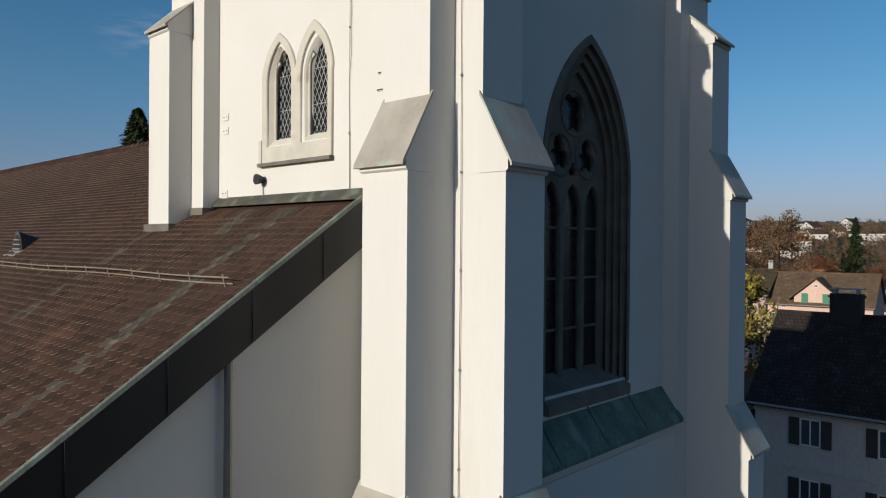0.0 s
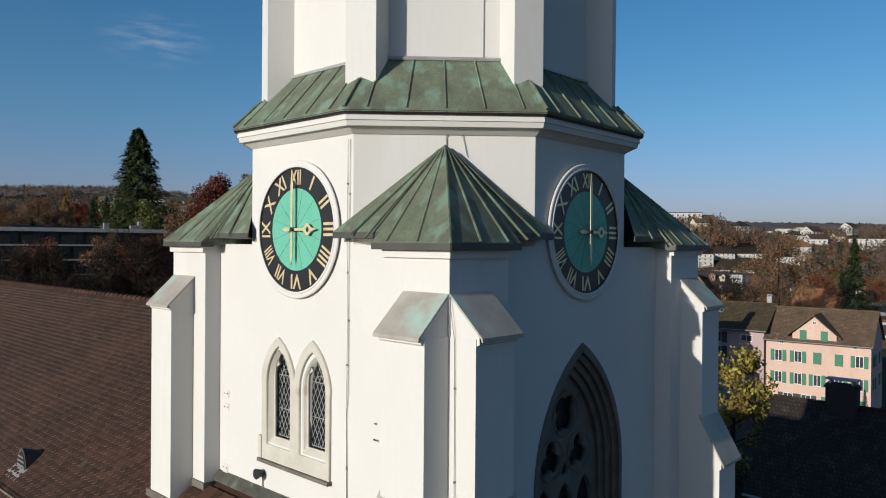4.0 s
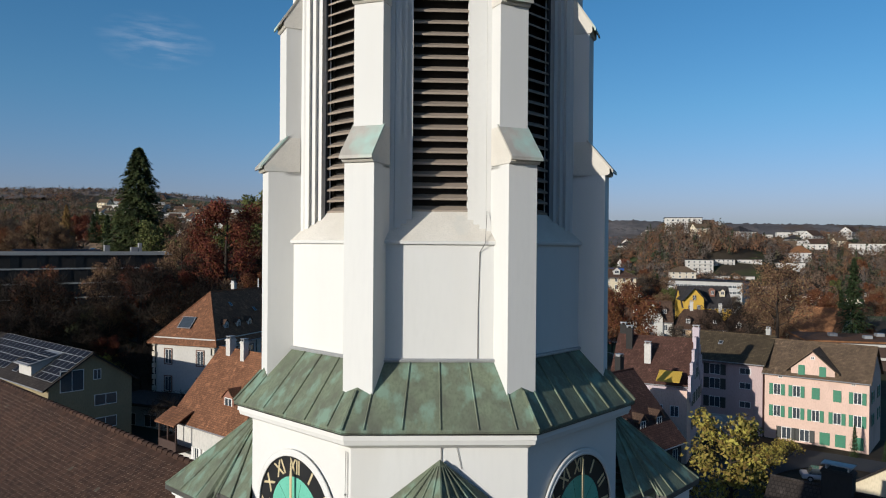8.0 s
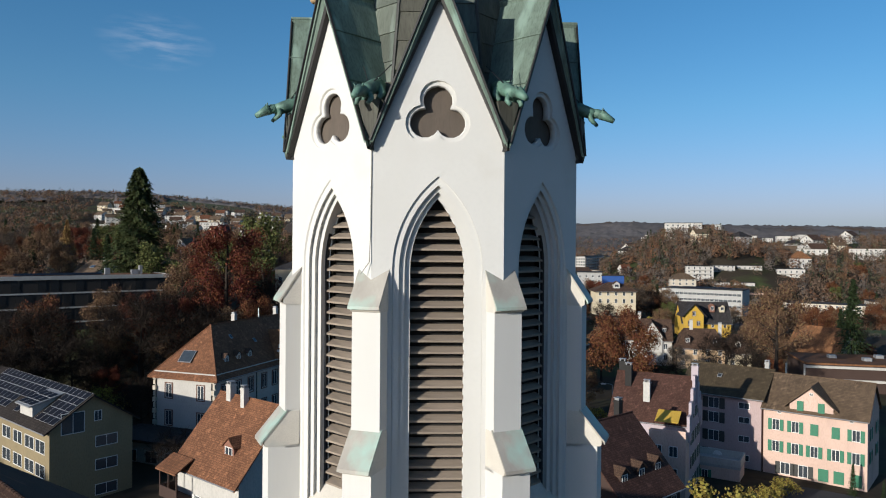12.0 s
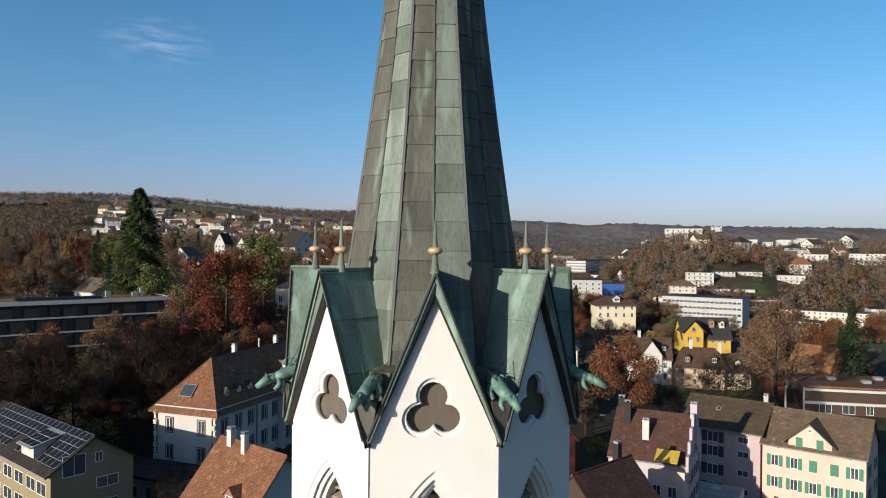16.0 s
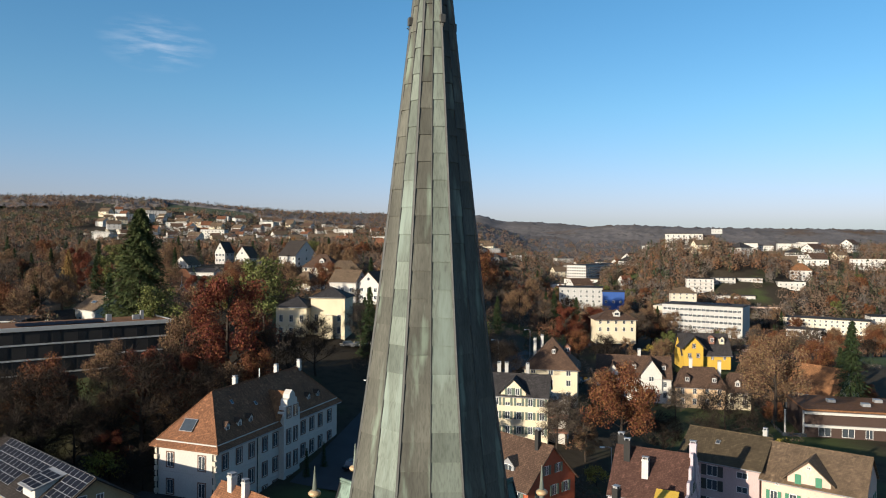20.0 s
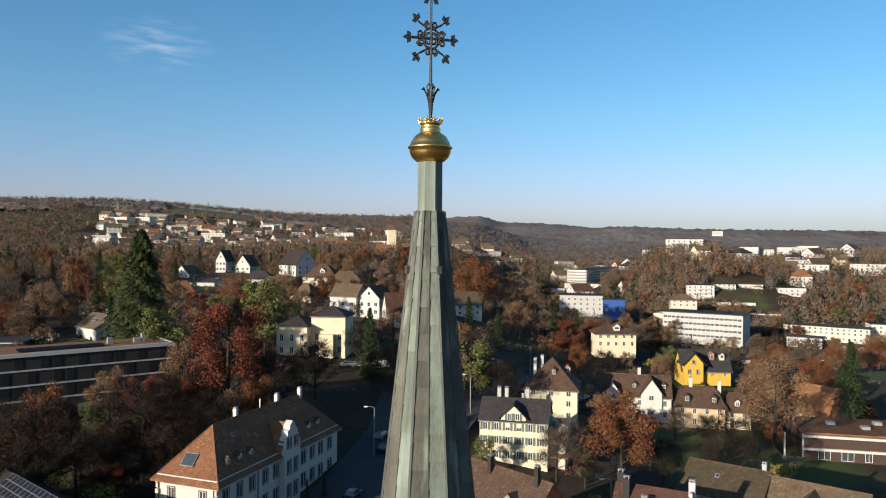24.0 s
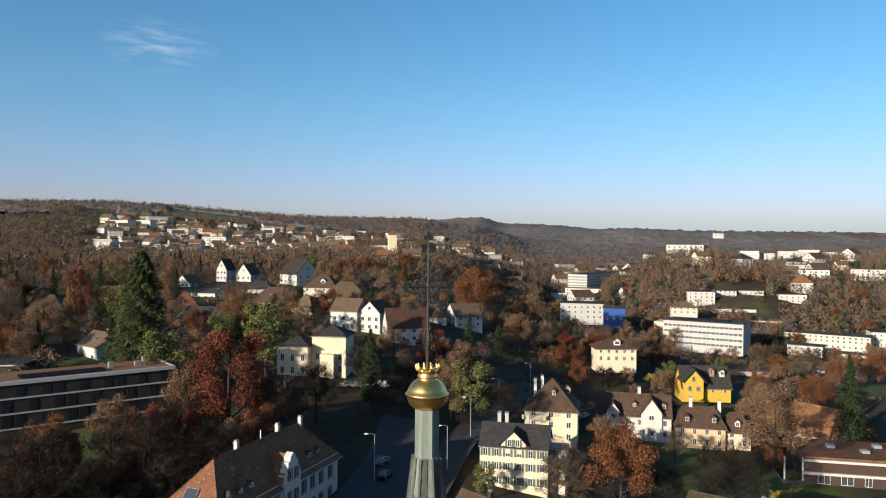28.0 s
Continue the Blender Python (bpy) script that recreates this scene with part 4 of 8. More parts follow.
def pq(p, q, z):
    s = math.sqrt(0.5)
    return (s * (p - q), s * (-p - q), z)


wire_run([pq(1.22, 3.215, -2.9), pq(1.21, 3.215, -4.2), pq(1.235, 3.215, -5.5), pq(1.22, 3.215, -6.9), pq(1.24, 3.215, -8.5)])
wire_run([pq(1.27, 3.215, -2.9), pq(1.26, 3.215, -4.5), pq(1.265, 3.215, -6.6), pq(1.225, 3.215, -6.95), pq(1.25, 3.215, -8.5)], 0.004)
wire_run([pq(3.515, 3.515, -4.5), pq(3.515, 3.515, -5.1), pq(3.60, 3.512, -5.6), pq(3.62, 3.512, -9.0), pq(3.60, 3.512, -16.0)], 0.005)
wire_run([(0.62, -2.712, 0.1), (0.60, -2.712, -0.8), (0.60, -2.712, -1.6)], 0.006)
wire_run([(0.74, -2.62, 0.75), (0.70, -2.79, 0.24), (0.62, -2.715, 0.1)], 0.006)
wire_run([(0.02, -3.30, -2.6), (0.02, -3.215, -2.85), (0.02, -3.21, -3.2)], 0.007)
wire_run([(0.25, -3.30, -2.6), (0.26, -3.215, -2.85), (0.33, -3.21, -3.15)], 0.005)
wire_run([(-1.075, -2.60, 6.7), (-1.085, -2.60, 5.2), (-1.10, -2.62, 4.75), (-1.24, -2.62, 4.55)], 0.009)
lamp = thing("floodlight", "small dark floodlight on the wall", "floodlight")
lamp.matrix_basis = Matrix.Translation(pq(-0.93, 3.22, -8.25))
bm = bmesh.new()
tube(bm, [(0, 0, 0), (-0.09, -0.09, 0.0)], 0.05, 10, 0.09)
part("lamp_head", bm, IRON, lamp)
bm = bmesh.new()
tube(bm, [(0, 0, 0), (0.0, 0.0, -0.28)], 0.01, 5)
part("cable", bm, WIRE, lamp)
for p, z in ((-2.10, -7.10), (-2.10, -7.34), (-2.12, -8.42), (-2.12, -8.55), (1.86, -6.95), (1.84, -7.18), (1.90, -7.18)):
    pl = thing("wall_plate", "small white wall plate with dark screws", "wall plate", "plates on the wall")
    pl.matrix_basis = facing(LEFT, SQ) @ Matrix.Translation((p, z, 0))
    w, hh = (0.085, 0.06) if p < 0 else (0.022, 0.022)
    part("plate", plate([(-w, -hh), (w, -hh), (w, hh), (-w, hh)], [], 0.012, PLASTER, 0.003), None, pl, m=Matrix.Translation((0, 0, 0.013)))
    for u in (-w * 0.55, w * 0.55):
        bm = bmesh.new()
        tube(bm, [(u, 0, 0.010), (u, 0, 0.022)], 0.011, 6)
        part("screw", bm, IRON, pl)


# ---- ground ----
def smooth(a, b, x):
    t = min(1.0, max(0.0, (x - a) / (b - a)))
    return t * t * (3 - 2 * t)


def bump(x, y, cx, cy, rx, ry, h, rot=0.0):
    dx, dy = x - cx, y - cy
    c, s = math.cos(rot), math.sin(rot)
    u, v = (c * dx + s * dy) / rx, (-s * dx + c * dy) / ry
    return h * math.exp(-(u * u + v * v))


def ground_z(x, y):
    """The lie of the land: a terrace on the west, a valley on the east, wooded ridges behind."""
    z = -25.6
    z += 13.0 * smooth(60, 190, y - 0.25 * x) * smooth(30, -50, x - 0.10 * y)
    z += 4.0 * smooth(95, 150, y) * smooth(60, 10, x) + 3.5 * smooth(160, 225, y)
    z += 8.0 * smooth(260, 420, y) * smooth(120, -20, x)
    z -= 17.0 * smooth(200, 360, y) * smooth(40, 150, x - 0.08 * y)
    z += bump(x, y, 238, 640, 88, 120, 50, 0.2)
    z += bump(x, y, 520, 760, 240, 200, 50)
    z += bump(x, y, -20, 760, 140, 140, 9)
    z -= bump(x, y, 165, 720, 75, 190, 21) + bump(x, y, 265, 440, 60, 55, 7)
    z += 22 * smooth(700, 1300, y)
    z += bump(x, y, -560, 1420, 420, 330, 33, -0.3) + bump(x, y, -1250, 1700, 800, 420, 76, -0.2) + bump(x, y, -500, 1900, 420, 300, 38)
    z += bump(x, y, 40, 1800, 330, 260, 35) + bump(x, y, 800, 2150, 800, 350, 63, 0.1) + bump(x, y, 560, 2150, 240, 260, 22)
    z += bump(x, y, 1900, 2300, 900, 500, 68) + bump(x, y, 420, 3300, 900, 500, 136)
    z += 1.2 * noise.noise(Vector((x, y, 0)) / 60)
    return z


GROUND = material("autumn_ground", (0.040, 0.032, 0.022), (0.056, 0.044, 0.030), 0.95, scale=0.03, fine=0.6, bump=0.3, third=(0.060, 0.075, 0.026), third_at=0.50, third_scale=0.02, spec=0.1, dist=0.2)


def build_ground():
    ys = [-900, -500, -300, -150] + [-60 + 12 * i for i in range(52)] + [600 + 40 * i for i in range(60)] + [3100 + 200 * i for i in range(10)]
    us = [i / 44 - 1 for i in range(89)]
    verts, faces = [], []
    for y in ys:
        w = 420 + max(0, y) * 1.0
        for u in us:
            x = u * w
            verts.append((x, y, ground_z(x, y)))
    n = len(us)
    for j in range(len(ys) - 1):
        for i in range(n - 1):
            a = j * n + i
            faces.append((a, a + 1, a + n + 1, a + n))
    me = bpy.data.meshes.new("ground")
    me.from_pydata(verts, [], faces)
    me.materials.append(GROUND)
    me.polygons.foreach_set("use_smooth", [True] * len(me.polygons))
    tagged(new("ground", me), "dark autumn ground of a hilly town", "ground", kind="structure")


build_ground()

# ---- nave of the church ----
NAVE = Matrix.Rotation(radians(-45), 4, "Z")      # x along the ridge, -y down the visible slope
RIDGE_Q, RIDGE_Z, SLOPE = -0.34, -6.25, 0.668
VERGE, FAR_END, EAVE_Q = 1.62, -40.0, 10.5


def roof_z(q):
    return RIDGE_Z - SLOPE * abs(q - RIDGE_Q)


nave = thing("church_nave", "long church nave with a brown tiled roof and white gable wall", "church nave", at=(0, 0, -25), rz=radians(-45))


def npart(name, bm, mats, label="", parent=None, m=None):
    ob = part(name, bm, mats, parent or nave, label)
    ob.matrix_basis = (Matrix.Translation((0, 0, 25)) if parent is None else Matrix()) @ (m if m is not None else Matrix())
    return ob


bm = bmesh.new()
for sgn in (1, -1):
    q1 = RIDGE_Q + sgn * (EAVE_Q - RIDGE_Q)
    up = [(FAR_END, -RIDGE_Q, RIDGE_Z), (VERGE, -RIDGE_Q, RIDGE_Z), (VERGE, -q1, roof_z(q1)), (FAR_END, -q1, roof_z(q1))]
    solid(bm, [(x, y, z - 0.30) for x, y, z in up], [(x, y, z - 0.04) for x, y, z in up])
nave_roof = npart("roof", bm, TILE_FAR, "weathered brown tiled roof")
# verge covered in black sheet
bm = bmesh.new()
for q0, q1 in ((3.2, EAVE_Q),):
    sec = [(VERGE - 0.02, 0.03), (VERGE + 0.07, 0.03), (VERGE + 0.07, -0.62), (VERGE - 0.02, -0.62)]
    solid(bm, [(x, -q0, roof_z(q0) + z) for x, z in sec], [(x, -q1, roof_z(q1) + z) for x, z in sec])
verge = npart("verge_sheet", bm, BLACKTIN, "black sheet-metal verge")
for k in range(6):
    q = 4.0 + k * 1.05
    bm = bmesh.new()
    box(bm, VERGE + 0.065, VERGE + 0.085, -q - 0.015, -q + 0.015, roof_z(q) - 0.60, roof_z(q) + 0.02)
    part("sheet_joint", bm, BLACKTIN, verge)
bm = bmesh.new()
tube(bm, [(VERGE + 0.02, -3.3, roof_z(3.3) + 0.04), (VERGE + 0.02, -EAVE_Q, roof_z(EAVE_Q) + 0.04)], 0.045, 6)
part("verge_flashing", bm, COPPER_PALE, verge, "grey-green metal edge strip")
# gable wall below the verge
bm = bmesh.new()
solid(bm, [(VERGE - 0.5, -3.2, -25), (VERGE - 0.06, -3.2, -25), (VERGE - 0.06, -10.2, -25), (VERGE - 0.5, -10.2, -25)],
      [(VERGE - 0.5, -3.2, roof_z(3.2) - 0.5), (VERGE - 0.06, -3.2, roof_z(3.2) - 0.5), (VERGE - 0.06, -10.2, roof_z(10.2) - 0.5), (VERGE - 0.5, -10.2, roof_z(10.2) - 0.5)])
npart("gable_wall", bm, PLASTER, "white plaster gable wall")
bm = bmesh.new()
box(bm, FAR_END, VERGE - 0.5, -10.1, -9.6, -25, roof_z(9.6) - 0.3)
box(bm, FAR_END, VERGE - 0.5, 10.2, 10.7, -25, roof_z(-10.7) - 0.3)
box(bm, FAR_END, FAR_END + 0.5, -9.6, 10.2, -25, roof_z(9.6) - 0.3)
npart("side_wall", bm, PLASTER)
bm = bmesh.new()
tube(bm, [(VERGE + 0.02, -5.35, roof_z(5.35) - 0.55), (VERGE + 0.02, -5.35, -25)], 0.05, 8)
npart("downpipe", bm, WIRE, "grey metal downpipe")
# ridge tiles
bm = bmesh.new()
for k in range(118):
    x = FAR_END + k * 0.34
    if x > -2.6:
        break
    tube(bm, [(x, -RIDGE_Q, RIDGE_Z - 0.01), (x + 0.36, -RIDGE_Q, RIDGE_Z + 0.015)], 0.10, 8, 0.115)
tagged(npart("ridge_tiles", bm, TILE_FAR), kind="stuff")
# flashing along the tower foot
bm = bmesh.new()
solid(bm, [(-2.45, -3.20, roof_z(3.2) + 0.02), (VERGE, -3.20, roof_z(3.2) + 0.02), (VERGE, -3.34, roof_z(3.34) + 0.05), (-2.45, -3.34, roof_z(3.34) + 0.05)],
      [(-2.45, -3.20, roof_z(3.2) + 0.12), (VERGE, -3.20, roof_z(3.2) + 0.12), (VERGE, -3.34, roof_z(3.34) + 0.08), (-2.45, -3.34, roof_z(3.34) + 0.08)])
npart("wall_flashing", bm, COPPER_BROWN, "green copper flashing at the wall foot")
for x0, x1, q in ((-3.62, -2.68, 3.95), (-2.72, -2.30, 3.53)):
    bm = bmesh.new()
    box(bm, x0, x1, -q, -q + 0.5, roof_z(q) - 0.05, roof_z(q) + 0.16)
    npart("pier_flashing", bm, SHADESTONE, "dark lead flashing")
TIN = material("pale_tin", (0.34, 0.33, 0.31), (0.27, 0.26, 0.24), 0.5, 0.3, scale=5, fine=30, bump=0.08)
RAILTAN = material("weathered_rail", (0.30, 0.25, 0.18), (0.22, 0.18, 0.13), 0.6, 0.2, scale=5, fine=30, bump=0.1)
# snow guard rail
guard = thing("snow_guard", "pale double-rail snow guard across the tiled roof", "snow guard", rz=radians(-45))
for dq, dz in ((0.0, 0.07), (0.06, 0.15)):
    bm = bmesh.new()
    tube(bm, [(1.25 - k * 0.6, -5.06 - dq - 0.02 * math.sin(k * 0.9), roof_z(5.06) + dz - 0.012 * math.sin(k * 0.7)) for k in range(53)], 0.011, 6)
    part("rail", bm, RAILTAN, guard)
for k in range(36):
    x = 1.1 - k * 0.86
    bm = bmesh.new()
    tube(bm, [(x, -4.85, roof_z(4.85) + 0.02), (x, -5.08, roof_z(5.08) + 0.03), (x, -5.12, roof_z(5.08) + 0.20)], 0.012, 5)
    part("bracket", bm, WIRE, guard)
# roof vent: half cone hood
vent = thing("roof_vent", "ribbed dark metal hood-shaped roof vent with a pale apron", "roof vent")
vent.matrix_basis = NAVE @ Matrix.Translation((-8.45, -4.55, roof_z(4.55) + 0.02))
for k in range(8):
    bm = bmesh.new()
    y0, y1 = k * 0.085, k * 0.085 + 0.088
    r0, r1 = 0.30 - k * 0.016, 0.30 - k * 0.016 - 0.024
    a = [(r0 * math.cos(math.pi * j / 10), y0, -0.1 + (r0 * 1.75 + 0.02) * math.sin(math.pi * j / 10)) for j in range(11)]
    b = [(r1 * math.cos(math.pi * j / 10), y1, -0.1 + (r1 * 1.75 + 0.02) * math.sin(math.pi * j / 10)) for j in range(11)]
    solid(bm, a, b)
    part("rib", bm, FASCIA, vent)
# flat dark plate in place of the shade inside the hood
bm = bmesh.new()
solid(bm, [(0.25 * math.cos(math.pi * j / 10), -0.012, -0.04 + 0.40 * math.sin(math.pi * j / 10)) for j in range(11)], [(0.25 * math.cos(math.pi * j / 10), -0.004, -0.04 + 0.40 * math.sin(math.pi * j / 10)) for j in range(11)])
part("opening", bm, DARK, vent)
for z in (0.05, 0.15, 0.25):
    bm = bmesh.new()
    w = 0.24 * math.sqrt(max(0.05, 1 - ((z + 0.04) / 0.40) ** 2))
    box(bm, -w, w, -0.03, -0.012, z - 0.012, z + 0.012)
    part("slat", bm, TIN, vent)
bm = bmesh.new()
box(bm, -0.36, 0.36, -0.30, 0.03, 0.0, 0.018, Matrix.Rotation(math.atan(SLOPE), 4, "X"))
part("apron", bm, TIN, vent, "pale lead apron")


# ---- houses ----
def paint(name, c, rough=0.85):
    return material(name, c, tuple(v * 0.9 for v in c), rough, scale=0.5, fine=8, bump=0.08, third=tuple(v * 0.78 for v in c), third_at=0.63, third_scale=0.25, stretch=(1, 1, 0.4), spec=0.25)


def tiles(name, c, c2=None):
    """Roof tiles in courses, each tile of its own tone."""
    m = material(name, c, c2 or tuple(v * 0.7 for v in c), 0.85, scale=0.5, fine=5.0, bump=0.6, third=tuple(min(1, v * 1.35) for v in c), third_at=0.56, third_scale=1.6, spec=0.2, dist=0.05)
    n, l = m.node_tree.nodes, m.node_tree.links
    b = n["Principled BSDF"]
    src = b.inputs["Base Color"].links[0].from_socket
    co, p, q = n.new("ShaderNodeTexCoord"), n.new("ShaderNodeSeparateXYZ"), n.new("ShaderNodeSeparateXYZ")
    l.new(co.outputs["Object"], p.inputs[0])
    l.new(co.outputs["Normal"], q.inputs[0])

    def times(u, v, op="MULTIPLY"):
        x = n.new("ShaderNodeMath")
        x.operation = op
        l.new(u, x.inputs[0])
        l.new(v, x.inputs[1])
        return x.outputs[0]

    along = times(times(p.outputs[0], q.outputs[1]), times(p.outputs[1], q.outputs[0]), "SUBTRACT")
    at = n.new("ShaderNodeCombineXYZ")
    l.new(along, at.inputs[0])
    l.new(p.outputs[2], at.inputs[1])
    br = n.new("ShaderNodeTexBrick")
    br.inputs["Color1"].default_value, br.inputs["Color2"].default_value, br.inputs["Mortar"].default_value = (0.70, 0.68, 0.66, 1), (1.28, 1.26, 1.22, 1), (0.50, 0.48, 0.46, 1)
    br.inputs["Scale"].default_value, br.inputs["Mortar Size"].default_value = 1.0, 0.016
    br.inputs["Brick Width"].default_value, br.inputs["Row Height"].default_value = 0.13, 0.165
    l.new(at.outputs[0], br.inputs["Vector"])
    x = n.new("ShaderNodeMix")
    x.data_type, x.blend_type = "RGBA", "MULTIPLY"
    x.inputs[0].default_value = 0.9
    l.new(src, x.inputs[6])
    l.new(br.outputs["Color"], x.inputs[7])
    l.new(x.outputs[2], b.inputs["Base Color"])
    return m


WALL = {k: paint("wall_" + k, c) for k, c in dict(white=(0.49, 0.465, 0.42), cream=(0.595, 0.510, 0.357), pink=(0.595, 0.425, 0.340), mauve=(0.425, 0.323, 0.306), blue=(0.03, 0.08, 0.26), beige=(0.52, 0.46, 0.36), yellow=(0.52, 0.33, 0.05), ochre=(0.25, 0.20, 0.115), red=(0.357, 0.093, 0.043),
        lilac=(0.442, 0.374, 0.391), grey=(0.357, 0.348, 0.323), brown=(0.060, 0.038, 0.030), dark=(0.028, 0.026, 0.024), concrete=(0.391, 0.383, 0.357), orange=(0.560, 0.390, 0.235)).items()}
ROOF = {k: tiles("tiles_" + k, c) for k, c in dict(warm=(0.215, 0.100, 0.052), maroon=(0.085, 0.043, 0.032), brown=(0.098, 0.060, 0.041), red=(0.187, 0.081, 0.043), dark=(0.038, 0.031, 0.027), tan=(0.145, 0.102, 0.066), olive=(0.085, 0.064, 0.038), slate=(0.047, 0.043, 0.043), rust=(0.230, 0.111, 0.051)).items()}
PANE = material("window_glass", (0.05, 0.06, 0.07), None, 0.08, bump=0, spec=0.8)
FRAME = material("window_frame_white", (0.72, 0.70, 0.66), None, 0.6, bump=0)
FRAME_BROWN = material("window_surround_brown", (0.17, 0.09, 0.06), (0.12, 0.07, 0.05), 0.8, bump=0.1)
GREEN = material("shutter_green", (0.03, 0.17, 0.09), (0.025, 0.14, 0.075), 0.6, bump=0.1)
DARKSH = material("shutter_dark", (0.035, 0.035, 0.03), None, 0.6, bump=0.1)
GREENSH = material("shutter_grey_green", (0.09, 0.12, 0.09), None, 0.6, bump=0.1)
SOLAR = material("solar_cell", (0.008, 0.009, 0.014), (0.011, 0.013, 0.020), 0.5, bump=0, spec=0.05)
BRICKRED = material("chimney_brick", (0.24, 0.11, 0.07), None, 0.9, bump=0.3)
TINGREY = material("grey_tin", (0.30, 0.30, 0.30), None, 0.5, 0.3, bump=0.1)
SHUT = {"green": GREEN, "dark": DARKSH, "grey": GREENSH, "white": FRAME}
win_cache = {}


def window_meshes(w, h, surround, shutter):
    key = (round(w, 2), round(h, 2), surround, shutter)
    if key not in win_cache:
        fr = plate([(-w / 2, -h / 2), (w / 2, -h / 2), (w / 2, h / 2), (-w / 2, h / 2)], [[(-w / 2 + 0.07, -h / 2 + 0.07), (-0.03, -h / 2 + 0.07), (-0.03, h / 2 - 0.07), (-w / 2 + 0.07, h / 2 - 0.07)], [(0.03, -h / 2 + 0.07), (w / 2 - 0.07, -h / 2 + 0.07), (w / 2 - 0.07, h / 2 - 0.07), (0.03, h / 2 - 0.07)]], 0.05, FRAME)
        b = bmesh.new()
        box(b, -w / 2 + 0.05, w / 2 - 0.05, -h / 2 + 0.05, h / 2 - 0.05, -0.04, -0.02)
        pn = mesh_of(b, PANE)
        su = None
        if surround:
            o = 0.14
            su = plate([(-w / 2 - o, -h / 2 - o), (w / 2 + o, -h / 2 - o), (w / 2 + o, h / 2 + o), (-w / 2 - o, h / 2 + o)], [[(-w / 2, -h / 2), (w / 2, -h / 2), (w / 2, h / 2), (-w / 2, h / 2)]], 0.10, surround)
        sh = None
        if shutter:
            b = bmesh.new()
            box(b, -w / 4, w / 4, -h / 2, h / 2, 0, 0.05)
            for k in range(4):
                box(b, -w / 4 + 0.05, w / 4 - 0.05, -h / 2 + h * (k + 0.15) / 4, -h / 2 + h * (k + 0.85) / 4, 0.05, 0.065)
            sh = mesh_of(b, SHUT[shutter])
        win_cache[key] = (fr, pn, su, sh)
    return win_cache[key]


def window(parent, m, w=0.95, h=1.5, surround=None, shutter=None, closed=False, framed=True):
    """A window on a wall: frame and pane, a surround or shutters; m: x right, y up, z out."""
    fr, pn, su, sh = window_meshes(w, h, surround, shutter)
    if not framed:
        return part("window", pn, None, parent, m=m @ Matrix.Translation((0, 0, 0.045)))
    ob = part("window", fr, None, parent, m=m @ Matrix.Translation((0, 0, 0.045)))
    part("pane", pn, None, ob)
    if su:
        part("surround", su, None, ob, m=Matrix.Translation((0, 0, 0.06)))
    if sh:
        for s in (-1, 1):
            part("shutter", sh, None, ob, m=Matrix.Translation((s * (w / 4 if closed else w * 0.75 + 0.02), 0, 0.02)))
    return ob


def chimney(parent, x, y, z0, z1, w=0.6, d=0.6, mat=None):
    bm = bmesh.new()
    box(bm, x - w / 2, x + w / 2, y - d / 2, y + d / 2, z0, z1)
    box(bm, x - w / 2 - 0.06, x + w / 2 + 0.06, y - d / 2 - 0.06, y + d / 2 + 0.06, z1 - 0.22, z1 - 0.10)
    ch = part("chimney", bm, mat or WALL["grey"], parent)
    bm = bmesh.new()
    for k in (-1, 1):
        box(bm, x + k * w * 0.36 - 0.05, x + k * w * 0.36 + 0.05, y - d * 0.4, y + d * 0.4, z1, z1 + 0.22)
    box(bm, x - w / 2 - 0.03, x + w / 2 + 0.03, y - d / 2, y + d / 2, z1 + 0.22, z1 + 0.28)
    part("chimney_cap", bm, TINGREY, ch)


HALF = {}


